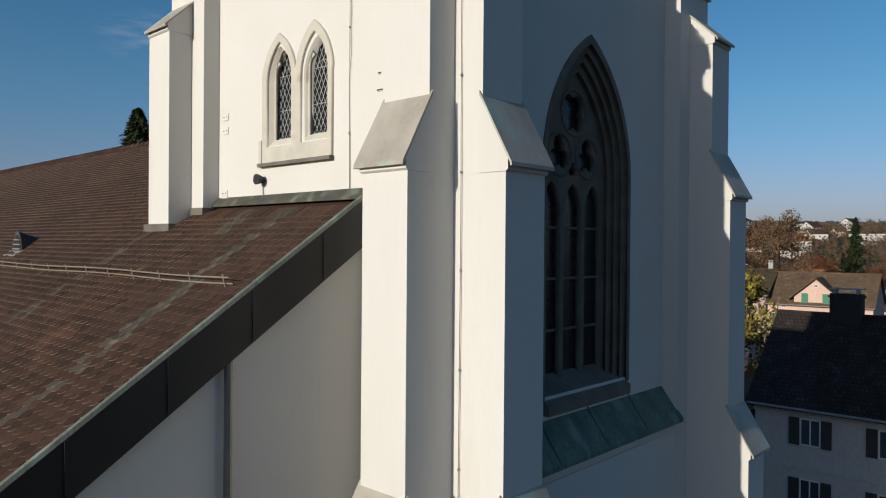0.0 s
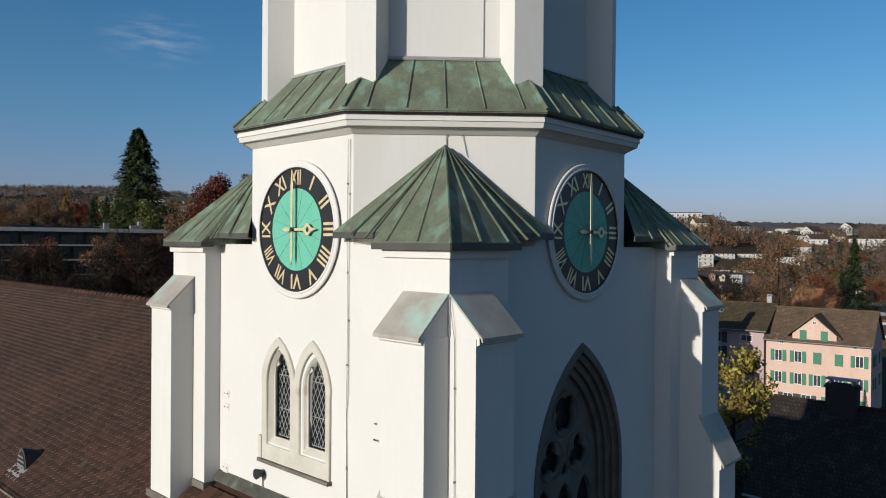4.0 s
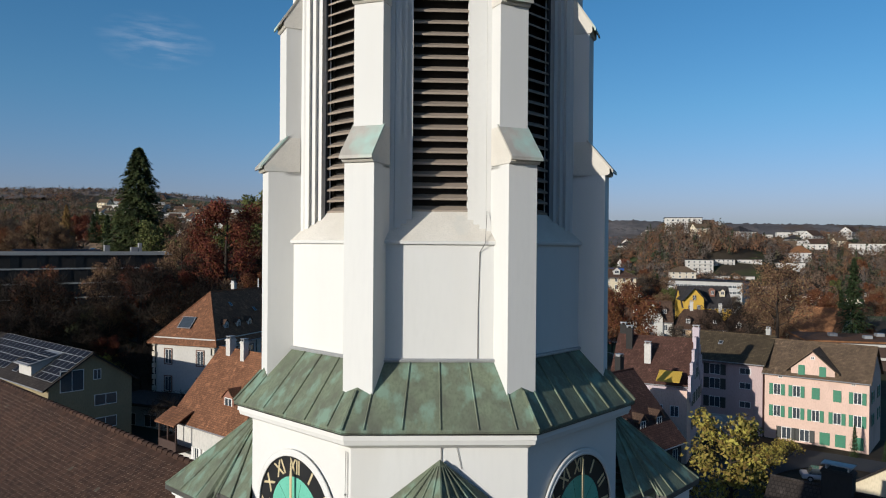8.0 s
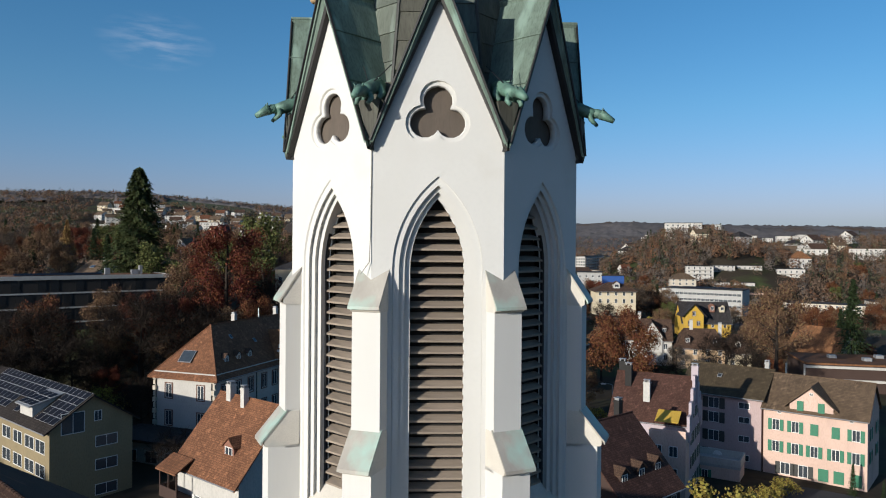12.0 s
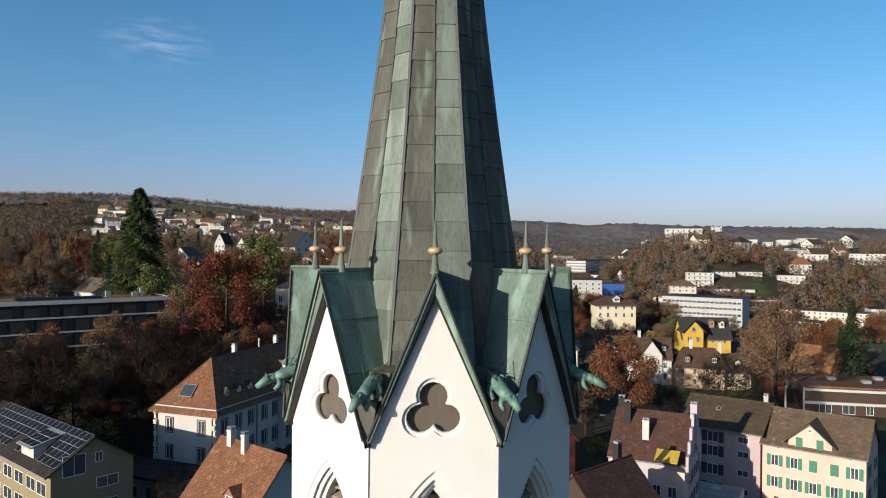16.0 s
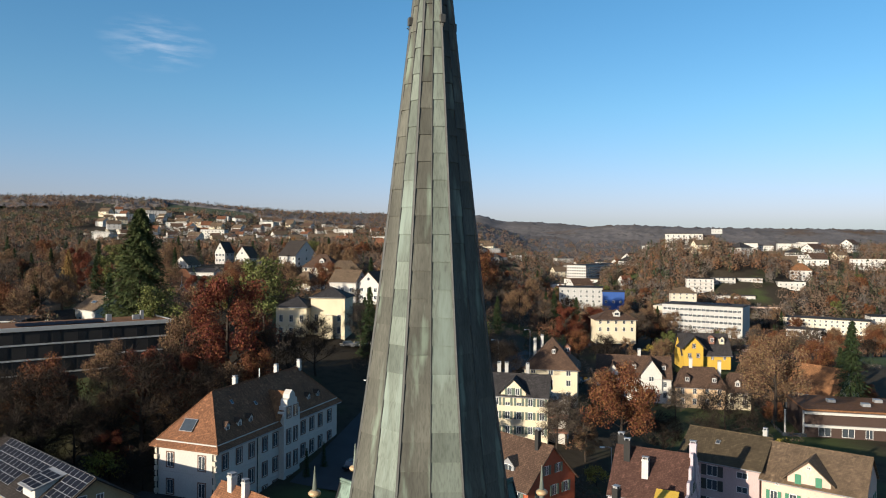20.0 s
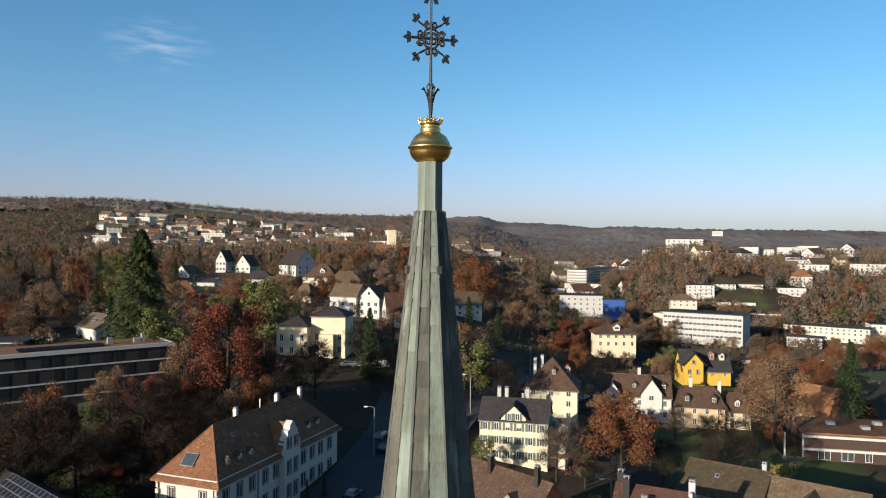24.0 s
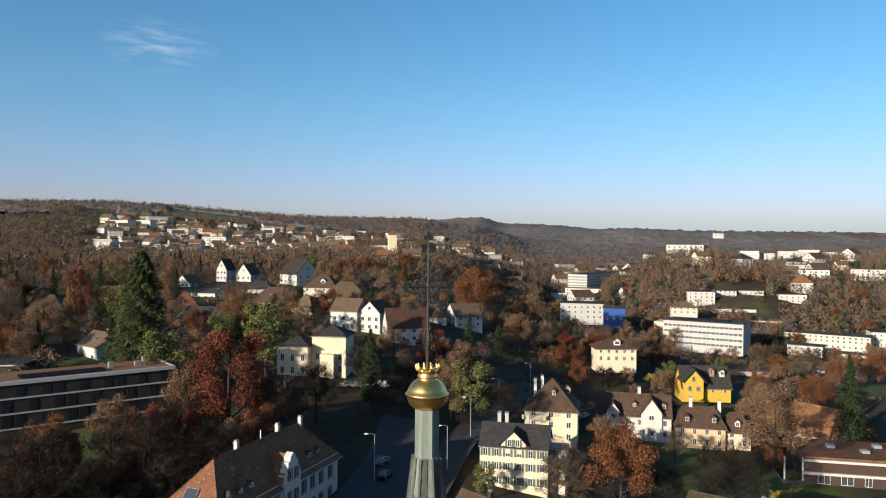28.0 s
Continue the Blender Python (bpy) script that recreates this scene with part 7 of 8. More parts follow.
stand("long_office", "long cream office building with rows of square windows", 268.0, 448.0, -44.0, -37.7, 52, 14, 12.6, 13.0, "beige", "slate", "flat", 16, (2.0, 5.4, 8.8, 11.2))
stand("office_wing", "white office wing with a flat roof", 244.0, 428.0, -46.0, -37.7, 20, 12, 10.0, 10.4, "white", "slate", "flat", 6, (2.0, 5.0, 8.0))
stand("office_wing", "long low white office wing", 268.0, 418.0, -47.0, -37.7, 34, 12, 7.0, 7.4, "white", "slate", "flat", 10, (2.0, 5.0))
stand("tall_office", "tall white office building with a flat roof", 306.0, 446.0, -46.0, -20, 18, 16, 16.4, 16.8, "white", "slate", "flat", 5, (2, 5.2, 8.4, 11.6, 14.4))
stand("grey_hall", "low grey hall with a pale flat roof", 106.0, 446.0, -22.0, -14, 27, 16, 10.4, 10.8, "concrete", "slate", "flat", 7, (2, 5, 8))
stand("blue_hall", "blue sheet-clad hall with a flat roof", 121.0, 424.0, -22.0, -14, 13, 10, 9.0, 9.4, "blue", "slate", "flat", 3, (3,))
stand("house", "grey house with a tan roof on the slope", 186.0, 482.0, -22.0, -14, 17, 12, 5.0, 8.6, "beige", "tan", "hip", 4)
for name, label, x, y, z, L, e in (("apartment_house", "white terraced apartment house with balconies", 221.0, 540.0, -18.5, 20, 8.6), ("apartment_house", "white terraced apartment house with balconies", 243.0, 548.0, -17.5, 17, 8.0), ("apartment_house", "white terraced apartment house with balconies", 264.0, 548.0, -18.5, 18, 9.0),
                                    ("apartment_house", "white terraced apartment house with broad balconies", 239.0, 520.0, -31.0, 29, 9.6), ("apartment_house", "white terraced apartment house with broad balconies", 277.0, 520.0, -35.5, 29, 10.6), ("apartment_house", "pale apartment house above the valley", 292.0, 538.0, -21.0, 20, 9.4),
                                    ("apartment_house", "pinkish apartment house with flat roof", 252.0, 500.0, -37.5, 27, 9.6), ("apartment_house", "white apartment house among trees", 285.0, 604.0, -10.0, 17, 9.6), ("apartment_house", "white flats on the hill", 278.0, 806.0, 6.0, 34, 9.6), ("apartment_house", "white flats on the hill", 318.0, 804.0, 5.0, 34, 9.6)):
    h = stand(name, label, x, y, z, -16 if y < 700 else -6, L, 12, e, e + 0.4, "pink" if "pinkish" in label else "white", "slate", "flat", max(3, int(L / 3.4)), (1.6, 4.4, 7.2))
    for zz in (2.7, 5.6):
        bm = bmesh.new()
        box(bm, -L * 0.42, L * 0.36, -7.6, -6.0, zz, zz + 0.9)
        part("balcony", bm, WALL["white"], h)
stand("villa", "white villa with a bright rust-red hipped roof", 315.0, 566.0, -10.0, -20, 16, 13, 6.6, 12.0, "white", "rust", "hip", 4)
stand("villa", "gabled villa with a rust-red roof", 330.0, 668.0, -2.0, 70, 16, 13, 6.6, 13.0, "cream", "rust", "gable", 3)
stand("house", "cream house among trees on the slope", 344.0, 640.0, -6.0, -10, 14, 11, 6.0, 10.4, "cream", "tan", "gable", 4)
stand("hospital", "large pale building on the wooded ridge", 655.0, 1535.0, 46.0, -22, 22, 12, 8, 8.4, "concrete", "slate", "flat", 7, (3, 6))
for k, (x, y, L, e) in enumerate(((430, 905, 22, 14), (455, 912, 20, 10), (480, 900, 26, 12), (508, 905, 24, 16), (536, 915, 26, 12), (470, 850, 18, 10), (560, 900, 22, 12), (590, 880, 24, 11))):
    stand("apartment_block", "white apartment block on the far slope", x, y, 6.0 + (k % 3), -18, L, 13, e, e + 0.4, "white", "slate", "flat", 7, (2, 5, 8))
for j in range(5):
    for k in range(3):
        stand("row_house", "pale row of terraced houses on the far hillside", -470 + j * 17 + k * 14, 1010 + k * 38 - j * 4, 24.0 + k * 5.0 + j * 0.8, 62, 20, 6, 2.8, 3.2, "beige", "tan", "flat", 8, (1.8,))


# ---- trees ----
def leafy(name, c, c2, rough=0.8):
    return island_vary(material(name, c, c2, rough, scale=0.4, fine=3, bump=0, spec=0.15), 0.40, 0.025)


LEAF = {"rust": leafy("leaf_rust", (0.14, 0.054, 0.024), (0.095, 0.038, 0.018)), "copper": leafy("leaf_copper", (0.125, 0.034, 0.018), (0.08, 0.025, 0.014)), "brown": leafy("leaf_brown", (0.17, 0.10, 0.055), (0.12, 0.07, 0.04)),
        "green": leafy("needle_green", (0.035, 0.05, 0.018), (0.022, 0.034, 0.013)), "sequoia": leafy("needle_sequoia", (0.062, 0.076, 0.027), (0.040, 0.050, 0.018)), "pine": leafy("needle_pine", (0.11, 0.115, 0.034), (0.075, 0.082, 0.026)), "yellow": leafy("leaf_yellow", (0.25, 0.19, 0.04), (0.17, 0.14, 0.035)),
        "gold": leafy("leaf_gold", (0.21, 0.125, 0.045), (0.15, 0.09, 0.035)), "twig": leafy("twig_brown", (0.024, 0.017, 0.012), (0.016, 0.011, 0.008)), "grey": leafy("twig_grey", (0.085, 0.064, 0.048), (0.06, 0.046, 0.035))}
BARK = material("bark", (0.045, 0.035, 0.028), (0.03, 0.023, 0.018), 0.95, scale=2, fine=15, bump=0.6, stretch=(1, 1, 0.3), spec=0.1)
rng = np.random.default_rng(7)


def quads(pts, normals, size, aspect=1.0, along=None):
    """One mesh of small leaf quads at the points; along: direction of each quad's long side."""
    n = len(pts)
    a = np.cross(normals, rng.normal(size=(n, 3))) if along is None else along
    a /= np.linalg.norm(a, axis=1)[:, None] + 1e-9
    b = np.cross(normals, a)
    b /= np.linalg.norm(b, axis=1)[:, None] + 1e-9
    s = (size * rng.uniform(0.6, 1.4, n))[:, None]
    v = np.stack([pts - a * s, pts + b * s * aspect * 0.6, pts + a * s, pts - b * s * aspect * 0.6], 1).reshape(-1, 3)
    f = np.arange(4 * n).reshape(-1, 4)
    me = bpy.data.meshes.new("crown")
    me.from_pydata(v.tolist(), [], f.tolist())
    return me


def limbs(h, spread, n, r0, seed, start=0.25):
    """A tapered trunk with limbs; returns the bmesh and the limb ends."""
    rd = random.Random(seed)
    bm = bmesh.new()
    lean = Vector((rd.uniform(-0.03, 0.03), rd.uniform(-0.03, 0.03), 1))
    tube(bm, [lean * (h * k / 6) + Vector((rd.uniform(-1, 1), rd.uniform(-1, 1), 0)) * 0.012 * h * (k > 0) for k in range(7)], r0, 7, r0 * 0.18)
    ends = []
    for k in range(n):
        z = h * (start + (0.95 - start) * k / n)
        a = k * 2.4 + rd.uniform(-0.4, 0.4)
        ln = spread * rd.uniform(0.6, 1.0) * (1.0 - 0.55 * (k / n) ** 2)
        p0 = lean * z
        p1 = p0 + Vector((math.cos(a) * ln * 0.5, math.sin(a) * ln * 0.5, ln * 0.28))
        p2 = p0 + Vector((math.cos(a) * ln, math.sin(a) * ln, ln * rd.uniform(0.35, 0.7)))
        tube(bm, [p0, p1, p2], r0 * 0.35 * (1 - 0.5 * k / n), 5, r0 * 0.06)
        ends += [p1.lerp(p2, 0.3), p2]
        for q in range(2):
            d = Vector((math.cos(a + rd.uniform(-1, 1)), math.sin(a + rd.uniform(-1, 1)), rd.uniform(0.2, 0.9))) * ln * 0.4
            p3 = p1.lerp(p2, rd.uniform(0.2, 0.8))
            tube(bm, [p3, p3 + d], r0 * 0.12, 4, r0 * 0.03)
            ends.append(p3 + d)
    return bm, ends


def tree(name, label, kind, h, spread, leaf, seed, n=2200, size=0.22, group="trees of the town"):
    """A tree with its foot at the origin: kind broad, bare, conifer or column."""
    global rng
    rng = np.random.default_rng(seed)
    ob = thing(name, label, "tree", group, at=(0, 0, -500))
    if kind in ("broad", "bare"):
        bm, ends = limbs(h * 0.92, spread * 0.95, 15 if kind == "broad" else 20, h * 0.022, seed, 0.22)
        part("trunk", bm, BARK, ob)
        ends = np.array([tuple(e) for e in ends])
        c = ends[rng.integers(0, len(ends), n)]
        if kind == "broad":
            blob = rng.normal(size=(n, 3))
            blob /= np.linalg.norm(blob, axis=1)[:, None]
            pts = c + blob * (rng.uniform(0.25, 1.0, n) ** 0.6)[:, None] * spread * 0.27
            nm = blob + rng.normal(size=(n, 3)) * 0.8
            me = quads(pts, nm, size)
        else:
            d = rng.normal(size=(n, 3)) * np.array([1, 1, 0.8]) + np.array([0, 0, 0.75])
            d /= np.linalg.norm(d, axis=1)[:, None]
            pts = c + d * rng.uniform(0.0, 1.0, n)[:, None] * spread * 0.30 + rng.normal(size=(n, 3)) * spread * 0.05
            me = quads(pts, np.cross(d, rng.normal(size=(n, 3))), size * 1.7, 0.065, d)
    elif kind == "conifer":
        bm = bmesh.new()
        tube(bm, [(0, 0, 0), (0, 0, h * 0.5), (0.05, 0.03, h * 0.99)], h * 0.018, 7, 0.03)
        part("trunk", bm, BARK, ob)
        z = h * (0.06 + 0.93 * rng.uniform(0, 1, n) ** 1.25)
        tier = 0.72 + 0.28 * np.sin(z / h * 58 + rng.normal(size=n) * 0.6)
        env = spread * np.clip(1 - (z / h), 0, 1) ** (0.78 if leaf == "green" else 0.62) * (tier if leaf == "green" else 0.7 + 0.3 * tier) + 0.10
        a = rng.uniform(0, 2 * math.pi, n)
        lump = 0.80 + 0.22 * np.sin(a * 5 + z * 1.3) + 0.10 * np.sin(a * 11 - z * 2.1)
        r = env * lump * rng.uniform(0.2, 1.0, n) ** 0.45
        pts = np.stack([r * np.cos(a), r * np.sin(a), z - r * 0.28], 1)
        out = np.stack([np.cos(a), np.sin(a), np.full(n, -0.35)], 1)
        me = quads(pts, np.stack([np.cos(a) * 0.4, np.sin(a) * 0.4, np.ones(n)], 1) + rng.normal(size=(n, 3)) * 0.35, size, 0.55, out + rng.normal(size=(n, 3)) * 0.25)
    else:
        bm = bmesh.new()
        tube(bm, [(0, 0, 0), (0, 0, h * 0.9)], h * 0.013, 6, 0.03)
        part("trunk", bm, BARK, ob)
        z = h * rng.uniform(0.06, 1.0, n)
        env = spread * np.sin(np.clip(z / h, 0, 1) ** 0.7 * math.pi * 0.93 + 0.15)
        a = rng.uniform(0, 2 * math.pi, n)
        r = np.abs(env) * rng.uniform(0.1, 1, n) ** 0.5 * (0.8 + 0.25 * np.sin(a * 4 + z))
        pts = np.stack([r * np.cos(a), r * np.sin(a), z], 1)
        d = np.stack([np.cos(a) * 0.25, np.sin(a) * 0.25, np.ones(n)], 1) + rng.normal(size=(n, 3)) * 0.2
        me = quads(pts, rng.normal(size=(n, 3)), size, 0.4, d)
    me.materials.append(LEAF[leaf])
    part("crown", me, None, ob)
    return ob


def plant(proto, x, y, k=1.0, z=None, turn=None, wide=1.0, label="", sink=0.15):
    z = ground_z(x, y) if z is None else z
    m = Matrix.Translation((x, y, z - sink)) @ Matrix.Rotation(random.uniform(0, 6.28) if turn is None else turn, 4, "Z") @ Matrix.Diagonal((k * wide, k * wide, k, 1))
    c = copy_thing(proto, Matrix())
    c.matrix_basis = m
    if label:
        c["label"] = label
    return c


P = {"rust": tree("beech_tree", "broad beech tree in rust-red autumn leaf", "broad", 13.5, 6.0, "rust", 11, 14000, 0.15),
     "copper": tree("copper_beech", "tall copper beech with dark red-brown leaves", "broad", 20, 6.4, "copper", 12, 17000, 0.16),
     "brown": tree("oak_tree", "tall tree with thin brown autumn leaves", "broad", 16, 5.6, "brown", 13, 9000, 0.14),
     "bare": tree("bare_tree", "bare grey-brown tree with fine twigs", "bare", 13, 5.2, "grey", 14, 9000, 0.28),
     "bare_b": tree("bare_tree", "bare dark brown tree with fine twigs", "bare", 11, 5.0, "twig", 15, 8000, 0.28),
     "yellow": tree("ginkgo_tree", "tree with yellow-green autumn leaves", "broad", 9, 3.0, "yellow", 16, 3600, 0.15),
     "gold": tree("poplar_tree", "slender tall golden poplar tree", "column", 19, 2.4, "gold", 17, 5200, 0.28),
     "spruce": tree("spruce_tree", "dark green spruce tree", "conifer", 22, 6.2, "green", 18, 5200, 0.42),
     "sequoia": tree("sequoia_tree", "very tall dark green giant sequoia", "conifer", 33, 11.0, "sequoia", 19, 32000, 0.45),
     "cedar": tree("pine_tree", "broad yellow-green pine tree", "broad", 16, 6.0, "pine", 20, 4200, 0.26),
     "shrub": tree("shrub", "low brown autumn shrub", "bare", 4.0, 2.6, "twig", 21, 2000, 0.22, "shrubs"),
     "shrub_g": tree("shrub", "low yellow-green autumn shrub", "broad", 3.6, 2.4, "yellow", 22, 1200, 0.15, "shrubs")}

# trees that stand out
plant(P["sequoia"], -67.3, 163.0, z=-9.4)
plant(P["rust"], 35.3, 108, z=-20.4, k=1.05)
plant(P["brown"], 73.3, 130, z=-20.5, k=1.2, label="tall bare-looking brown tree")
plant(P["spruce"], 101.8, 150, z=-24.5, k=1.03)
plant(P["cedar"], -34.6, 150, z=-5.5, k=1.1)
plant(P["copper"], -36.0, 124, z=-16.0, k=1.27, wide=0.95)
plant(P["gold"], -114.3, 226, z=-10.5, k=1.2, wide=1.25)
plant(P["spruce"], 15.4, 200, z=-12.0, k=0.76)
plant(P["yellow"], 20.8, 33.5, z=-19.6, k=1.0, label="tree with yellow-green autumn leaves below the tower")
plant(P["bare"], 24.8, 112, z=-22.0, k=0.75)
plant(P["bare_b"], 54.9, 112, z=-23.0, k=1.15)
plant(P["bare_b"], 19.7, 150, z=-18.5, k=1.0)
plant(P["rust"], 28.8, 335, z=-14.0, k=2.0, label="wide orange-brown plane tree")
plant(P["spruce"], -78.5, 172, z=-8.0, k=0.7)
for x, y, p, k in ((-58.8, 100, "bare_b", 1.4), (-45.4, 105, "bare_b", 1.5), (-42.2, 119, "bare_b", 1.2), (-59.2, 92, "bare_b", 1.1), (-50, 108, "copper", 0.5), (-62, 112, "copper", 0.55), (-33, 116, "brown", 0.75), (-47, 97, "copper", 0.4), (-70, 108, "brown", 0.6), (-52, 97, "bare_b", 1.1), (-66, 104, "bare_b", 1.2), (-35, 108, "bare_b", 1.2), (-28, 128, "bare_b", 1.2), (-21.6, 140, "bare_b", 1.1),
                   (-13.9, 165, "bare", 0.9), (-2.5, 160, "bare_b", 0.95), (17.7, 172, "bare", 0.85), (-8, 148, "bare_b", 0.9), (10, 165, "brown", 0.7), (8, 178, "shrub", 1.5), (84, 152, "brown", 0.8), (46, 118, "bare_b", 0.8),
                   (12.5, 118, "cedar", 0.45), (29, 124, "bare", 0.8), (31, 116, "brown", 0.5), (40, 140, "brown", 0.8), (90, 170, "brown", 0.9), (100, 185, "bare", 0.9), (108, 165, "spruce", 0.7), (116, 190, "rust", 0.9), (52, 215, "rust", 0.7), (84, 222, "cedar", 0.6), (58, 205, "bare_b", 0.9)):
    plant(P[p], x, y, k)
for x, y, p, k in ((-46.6, 95, "shrub_g", 1.4), (-40, 92, "shrub", 1.6), (-55, 90, "shrub", 1.8), (-62, 95, "shrub_g", 1.3), (-38, 99, "shrub", 1.5), (-50, 101, "shrub", 1.7), (-30, 76, "shrub", 1.3), (-24, 74, "shrub", 1.2), (-26, 52, "shrub", 1.1), (-22, 47, "shrub", 1.0), (-32, 60, "shrub_g", 0.8),
                   (40, 66, "shrub_g", 0.8), (44, 70, "shrub_g", 0.7), (14, 108, "shrub_g", 1.0), (30, 104, "shrub_g", 0.9), (58, 118, "shrub", 1.4), (70, 120, "shrub_g", 1.0), (26, 46, "shrub_g", 1.0), (23, 40, "shrub", 1.0)):
    plant(P[p], x, y, k)
for x, y, k in ((53.5, 72.0, 0.2), (56.2, 70.2, 0.13), (-17.4, 100, 0.22), (-15.2, 104, 0.2)):
    plant(P["spruce"], x, y, k, wide=0.75, label="small clipped dark green conifer")

# unseen trees added on the bank west of the church, to shade the hollow below the school
for k in range(16):
    x, y = -74 - 13 * (k % 4) - 4 * (k // 4), 36 + 12 * (k // 4) + 5 * (k % 3)
    plant(P[("brown", "bare_b", "spruce", "copper")[(k * 5 + k // 4) % 4]], x, y, 1.05)

# red and brown trees on the bank before the flat school
for x, y, p, k in ((-61.6, 106, "rust", 1.1), (-47.3, 112, "copper", 0.78), (-41.7, 114, "copper", 0.70), (-50.2, 104, "brown", 0.75), (-42.5, 107, "brown", 0.62), (-56, 118, "brown", 0.9), (-44.5, 124, "brown", 1.1), (-30, 119, "rust", 0.9)):
    plant(P[p], x, y, k, wide=0.8)

# town trees, scattered between the houses of the terrace and the valley
taken = [(-67, 163), (35, 108)]
gardens = []
for ob in list(scene.objects):
    if ob.get("category") == "house":
        taken.append((ob.location.x, ob.location.y))
        if ob.location.y > 165:
            gardens.append((ob.location.x, ob.location.y, HALF[ob.name]))


def screened(x, y):
    """Is the place an open garden or street south of a house?"""
    return any(hy - (70 if hy < 450 else 16) < y < hy - 2 and abs(x - hx * (y + 14) / (hy + 14)) < hw for hx, hy, hw in gardens)


rd = random.Random(5)
count = 0
while count < 470:
    y = 150 + 470 * rd.random() ** 1.1
    x = (rd.random() * 1.36 - 0.68) * (y + 30)
    if min((x - a) ** 2 + (y - b) ** 2 for a, b in taken) < (10 + y * 0.008) ** 2:
        continue
    if screened(x, y) and rd.random() < 0.88:
        continue
    west = x < 0.12 * y
    if not west and y < 235:
        continue
    kind = rd.choices(("bare", "bare_b", "brown", "rust", "spruce", "copper", "cedar", "gold"), (3, 3, 9, 4, 5, 1.2, 1, 0.12) if west else (3, 2, 9, 3.5, 1.6, 0.6, 0.8, 0.12))[0]
    k = rd.uniform(0.7, 1.2) * (0.75 if kind in ("copper", "spruce") else 0.9)
    plant(P[kind], x, y, k * (1.0 if y < 350 else 0.9))
    count += 1
# gardens between the near roofs and the valley, and round the villas of the terrace
count = 0
while count < 58:
    near = count < 40
    x, y = (rd.uniform(44, 150), rd.uniform(136, 262)) if near else (rd.uniform(-60, 14), rd.uniform(148, 222))
    if not -0.62 < x / (y + 14) < 0.64 or min((x - a) ** 2 + (y - b) ** 2 for a, b in taken) < 10 ** 2 or (near and x < 0.42 * y - 26):
        continue
    taken.append((x, y))
    kind = rd.choices(("bare", "brown", "rust", "spruce", "cedar", "shrub", "shrub_g"), (3, 4, 1.5, 1, 1, 3, 2))[0]
    plant(P[kind], x, y, rd.uniform(0.42, 0.62) * (1.8 if kind.startswith("shrub") else 1.0))
    count += 1
for p in P.values():
    for o in (*p.children_recursive, p):
        bpy.data.objects.remove(o)


# ---- more houses on the slopes ----
F = [far_house("house", "white house with brown roof", 12, 10, 5.6, 9.2, "white", "brown", rows=(1.6, 4.2)), far_house("house", "cream house with tan roof", 13, 10, 5.6, 9.4, "cream", "tan", rows=(1.6, 4.2)),
     far_house("house", "white house with red roof", 11, 10, 5.8, 9.8, "white", "red", rows=(1.6, 4.2)), far_house("house", "white house with hipped dark roof", 13, 11, 6.0, 9.5, "white", "slate", "hip", rows=(1.6, 4.2)),
     far_house("apartment_house", "white flat-roofed apartment house", 24, 12, 8.6, 9, "white", "slate", "flat", 7, (1.6, 4.4, 7.0)), far_house("apartment_house", "pale terraced apartment house with flat roof", 34, 12, 8.6, 9, "white", "tan", "flat", 9, (1.6, 4.4, 7.0)),
     far_house("house", "white rendered house with tan roof", 15, 10, 5.4, 9.0, "white", "tan", rows=(1.6, 4.2))]


def settle(i, x, y, turn, k=1.0, z=None):
    c = copy_thing(F[i], Matrix.Translation((x, y, (ground_z(x, y) if z is None else z) + 0.2)) @ Matrix.Rotation(radians(turn), 4, "Z"))
    c.scale = (k, k, k)
    taken.append((x, y))
    return c


rd = random.Random(9)
n = 0
while n < 260:
    if n < 110:      # the settlement under the western ridge
        y = rd.uniform(880, 1250)
        x = rd.uniform(-0.44, -0.10) * y
        k = rd.uniform(0.9, 1.4)
        i = rd.choice((0, 0, 1, 2, 3, 6, 6, 4))
    elif n < 220:   # the eastern slope
        y = rd.uniform(600, 1250)
        x = rd.uniform(0.20, 0.66) * y
        k = rd.uniform(0.8, 1.5)
        i = rd.choice((0, 0, 1, 2, 3, 3, 4, 5, 6, 6))
    else:           # the saddle in the middle
        y = rd.uniform(620, 1300)
        x = rd.uniform(-0.16, 0.16) * y
        k = rd.uniform(0.9, 1.4)
        i = rd.choice((0, 1, 2, 3, 4, 6))
    if min((x - a) ** 2 + (y - b) ** 2 for a, b in taken) < 17 ** 2:
        continue
    settle(i, x, y, rd.uniform(-35, 35), k)
    n += 1
for p in F:
    for o in (*p.children_recursive, p):
        bpy.data.objects.remove(o)


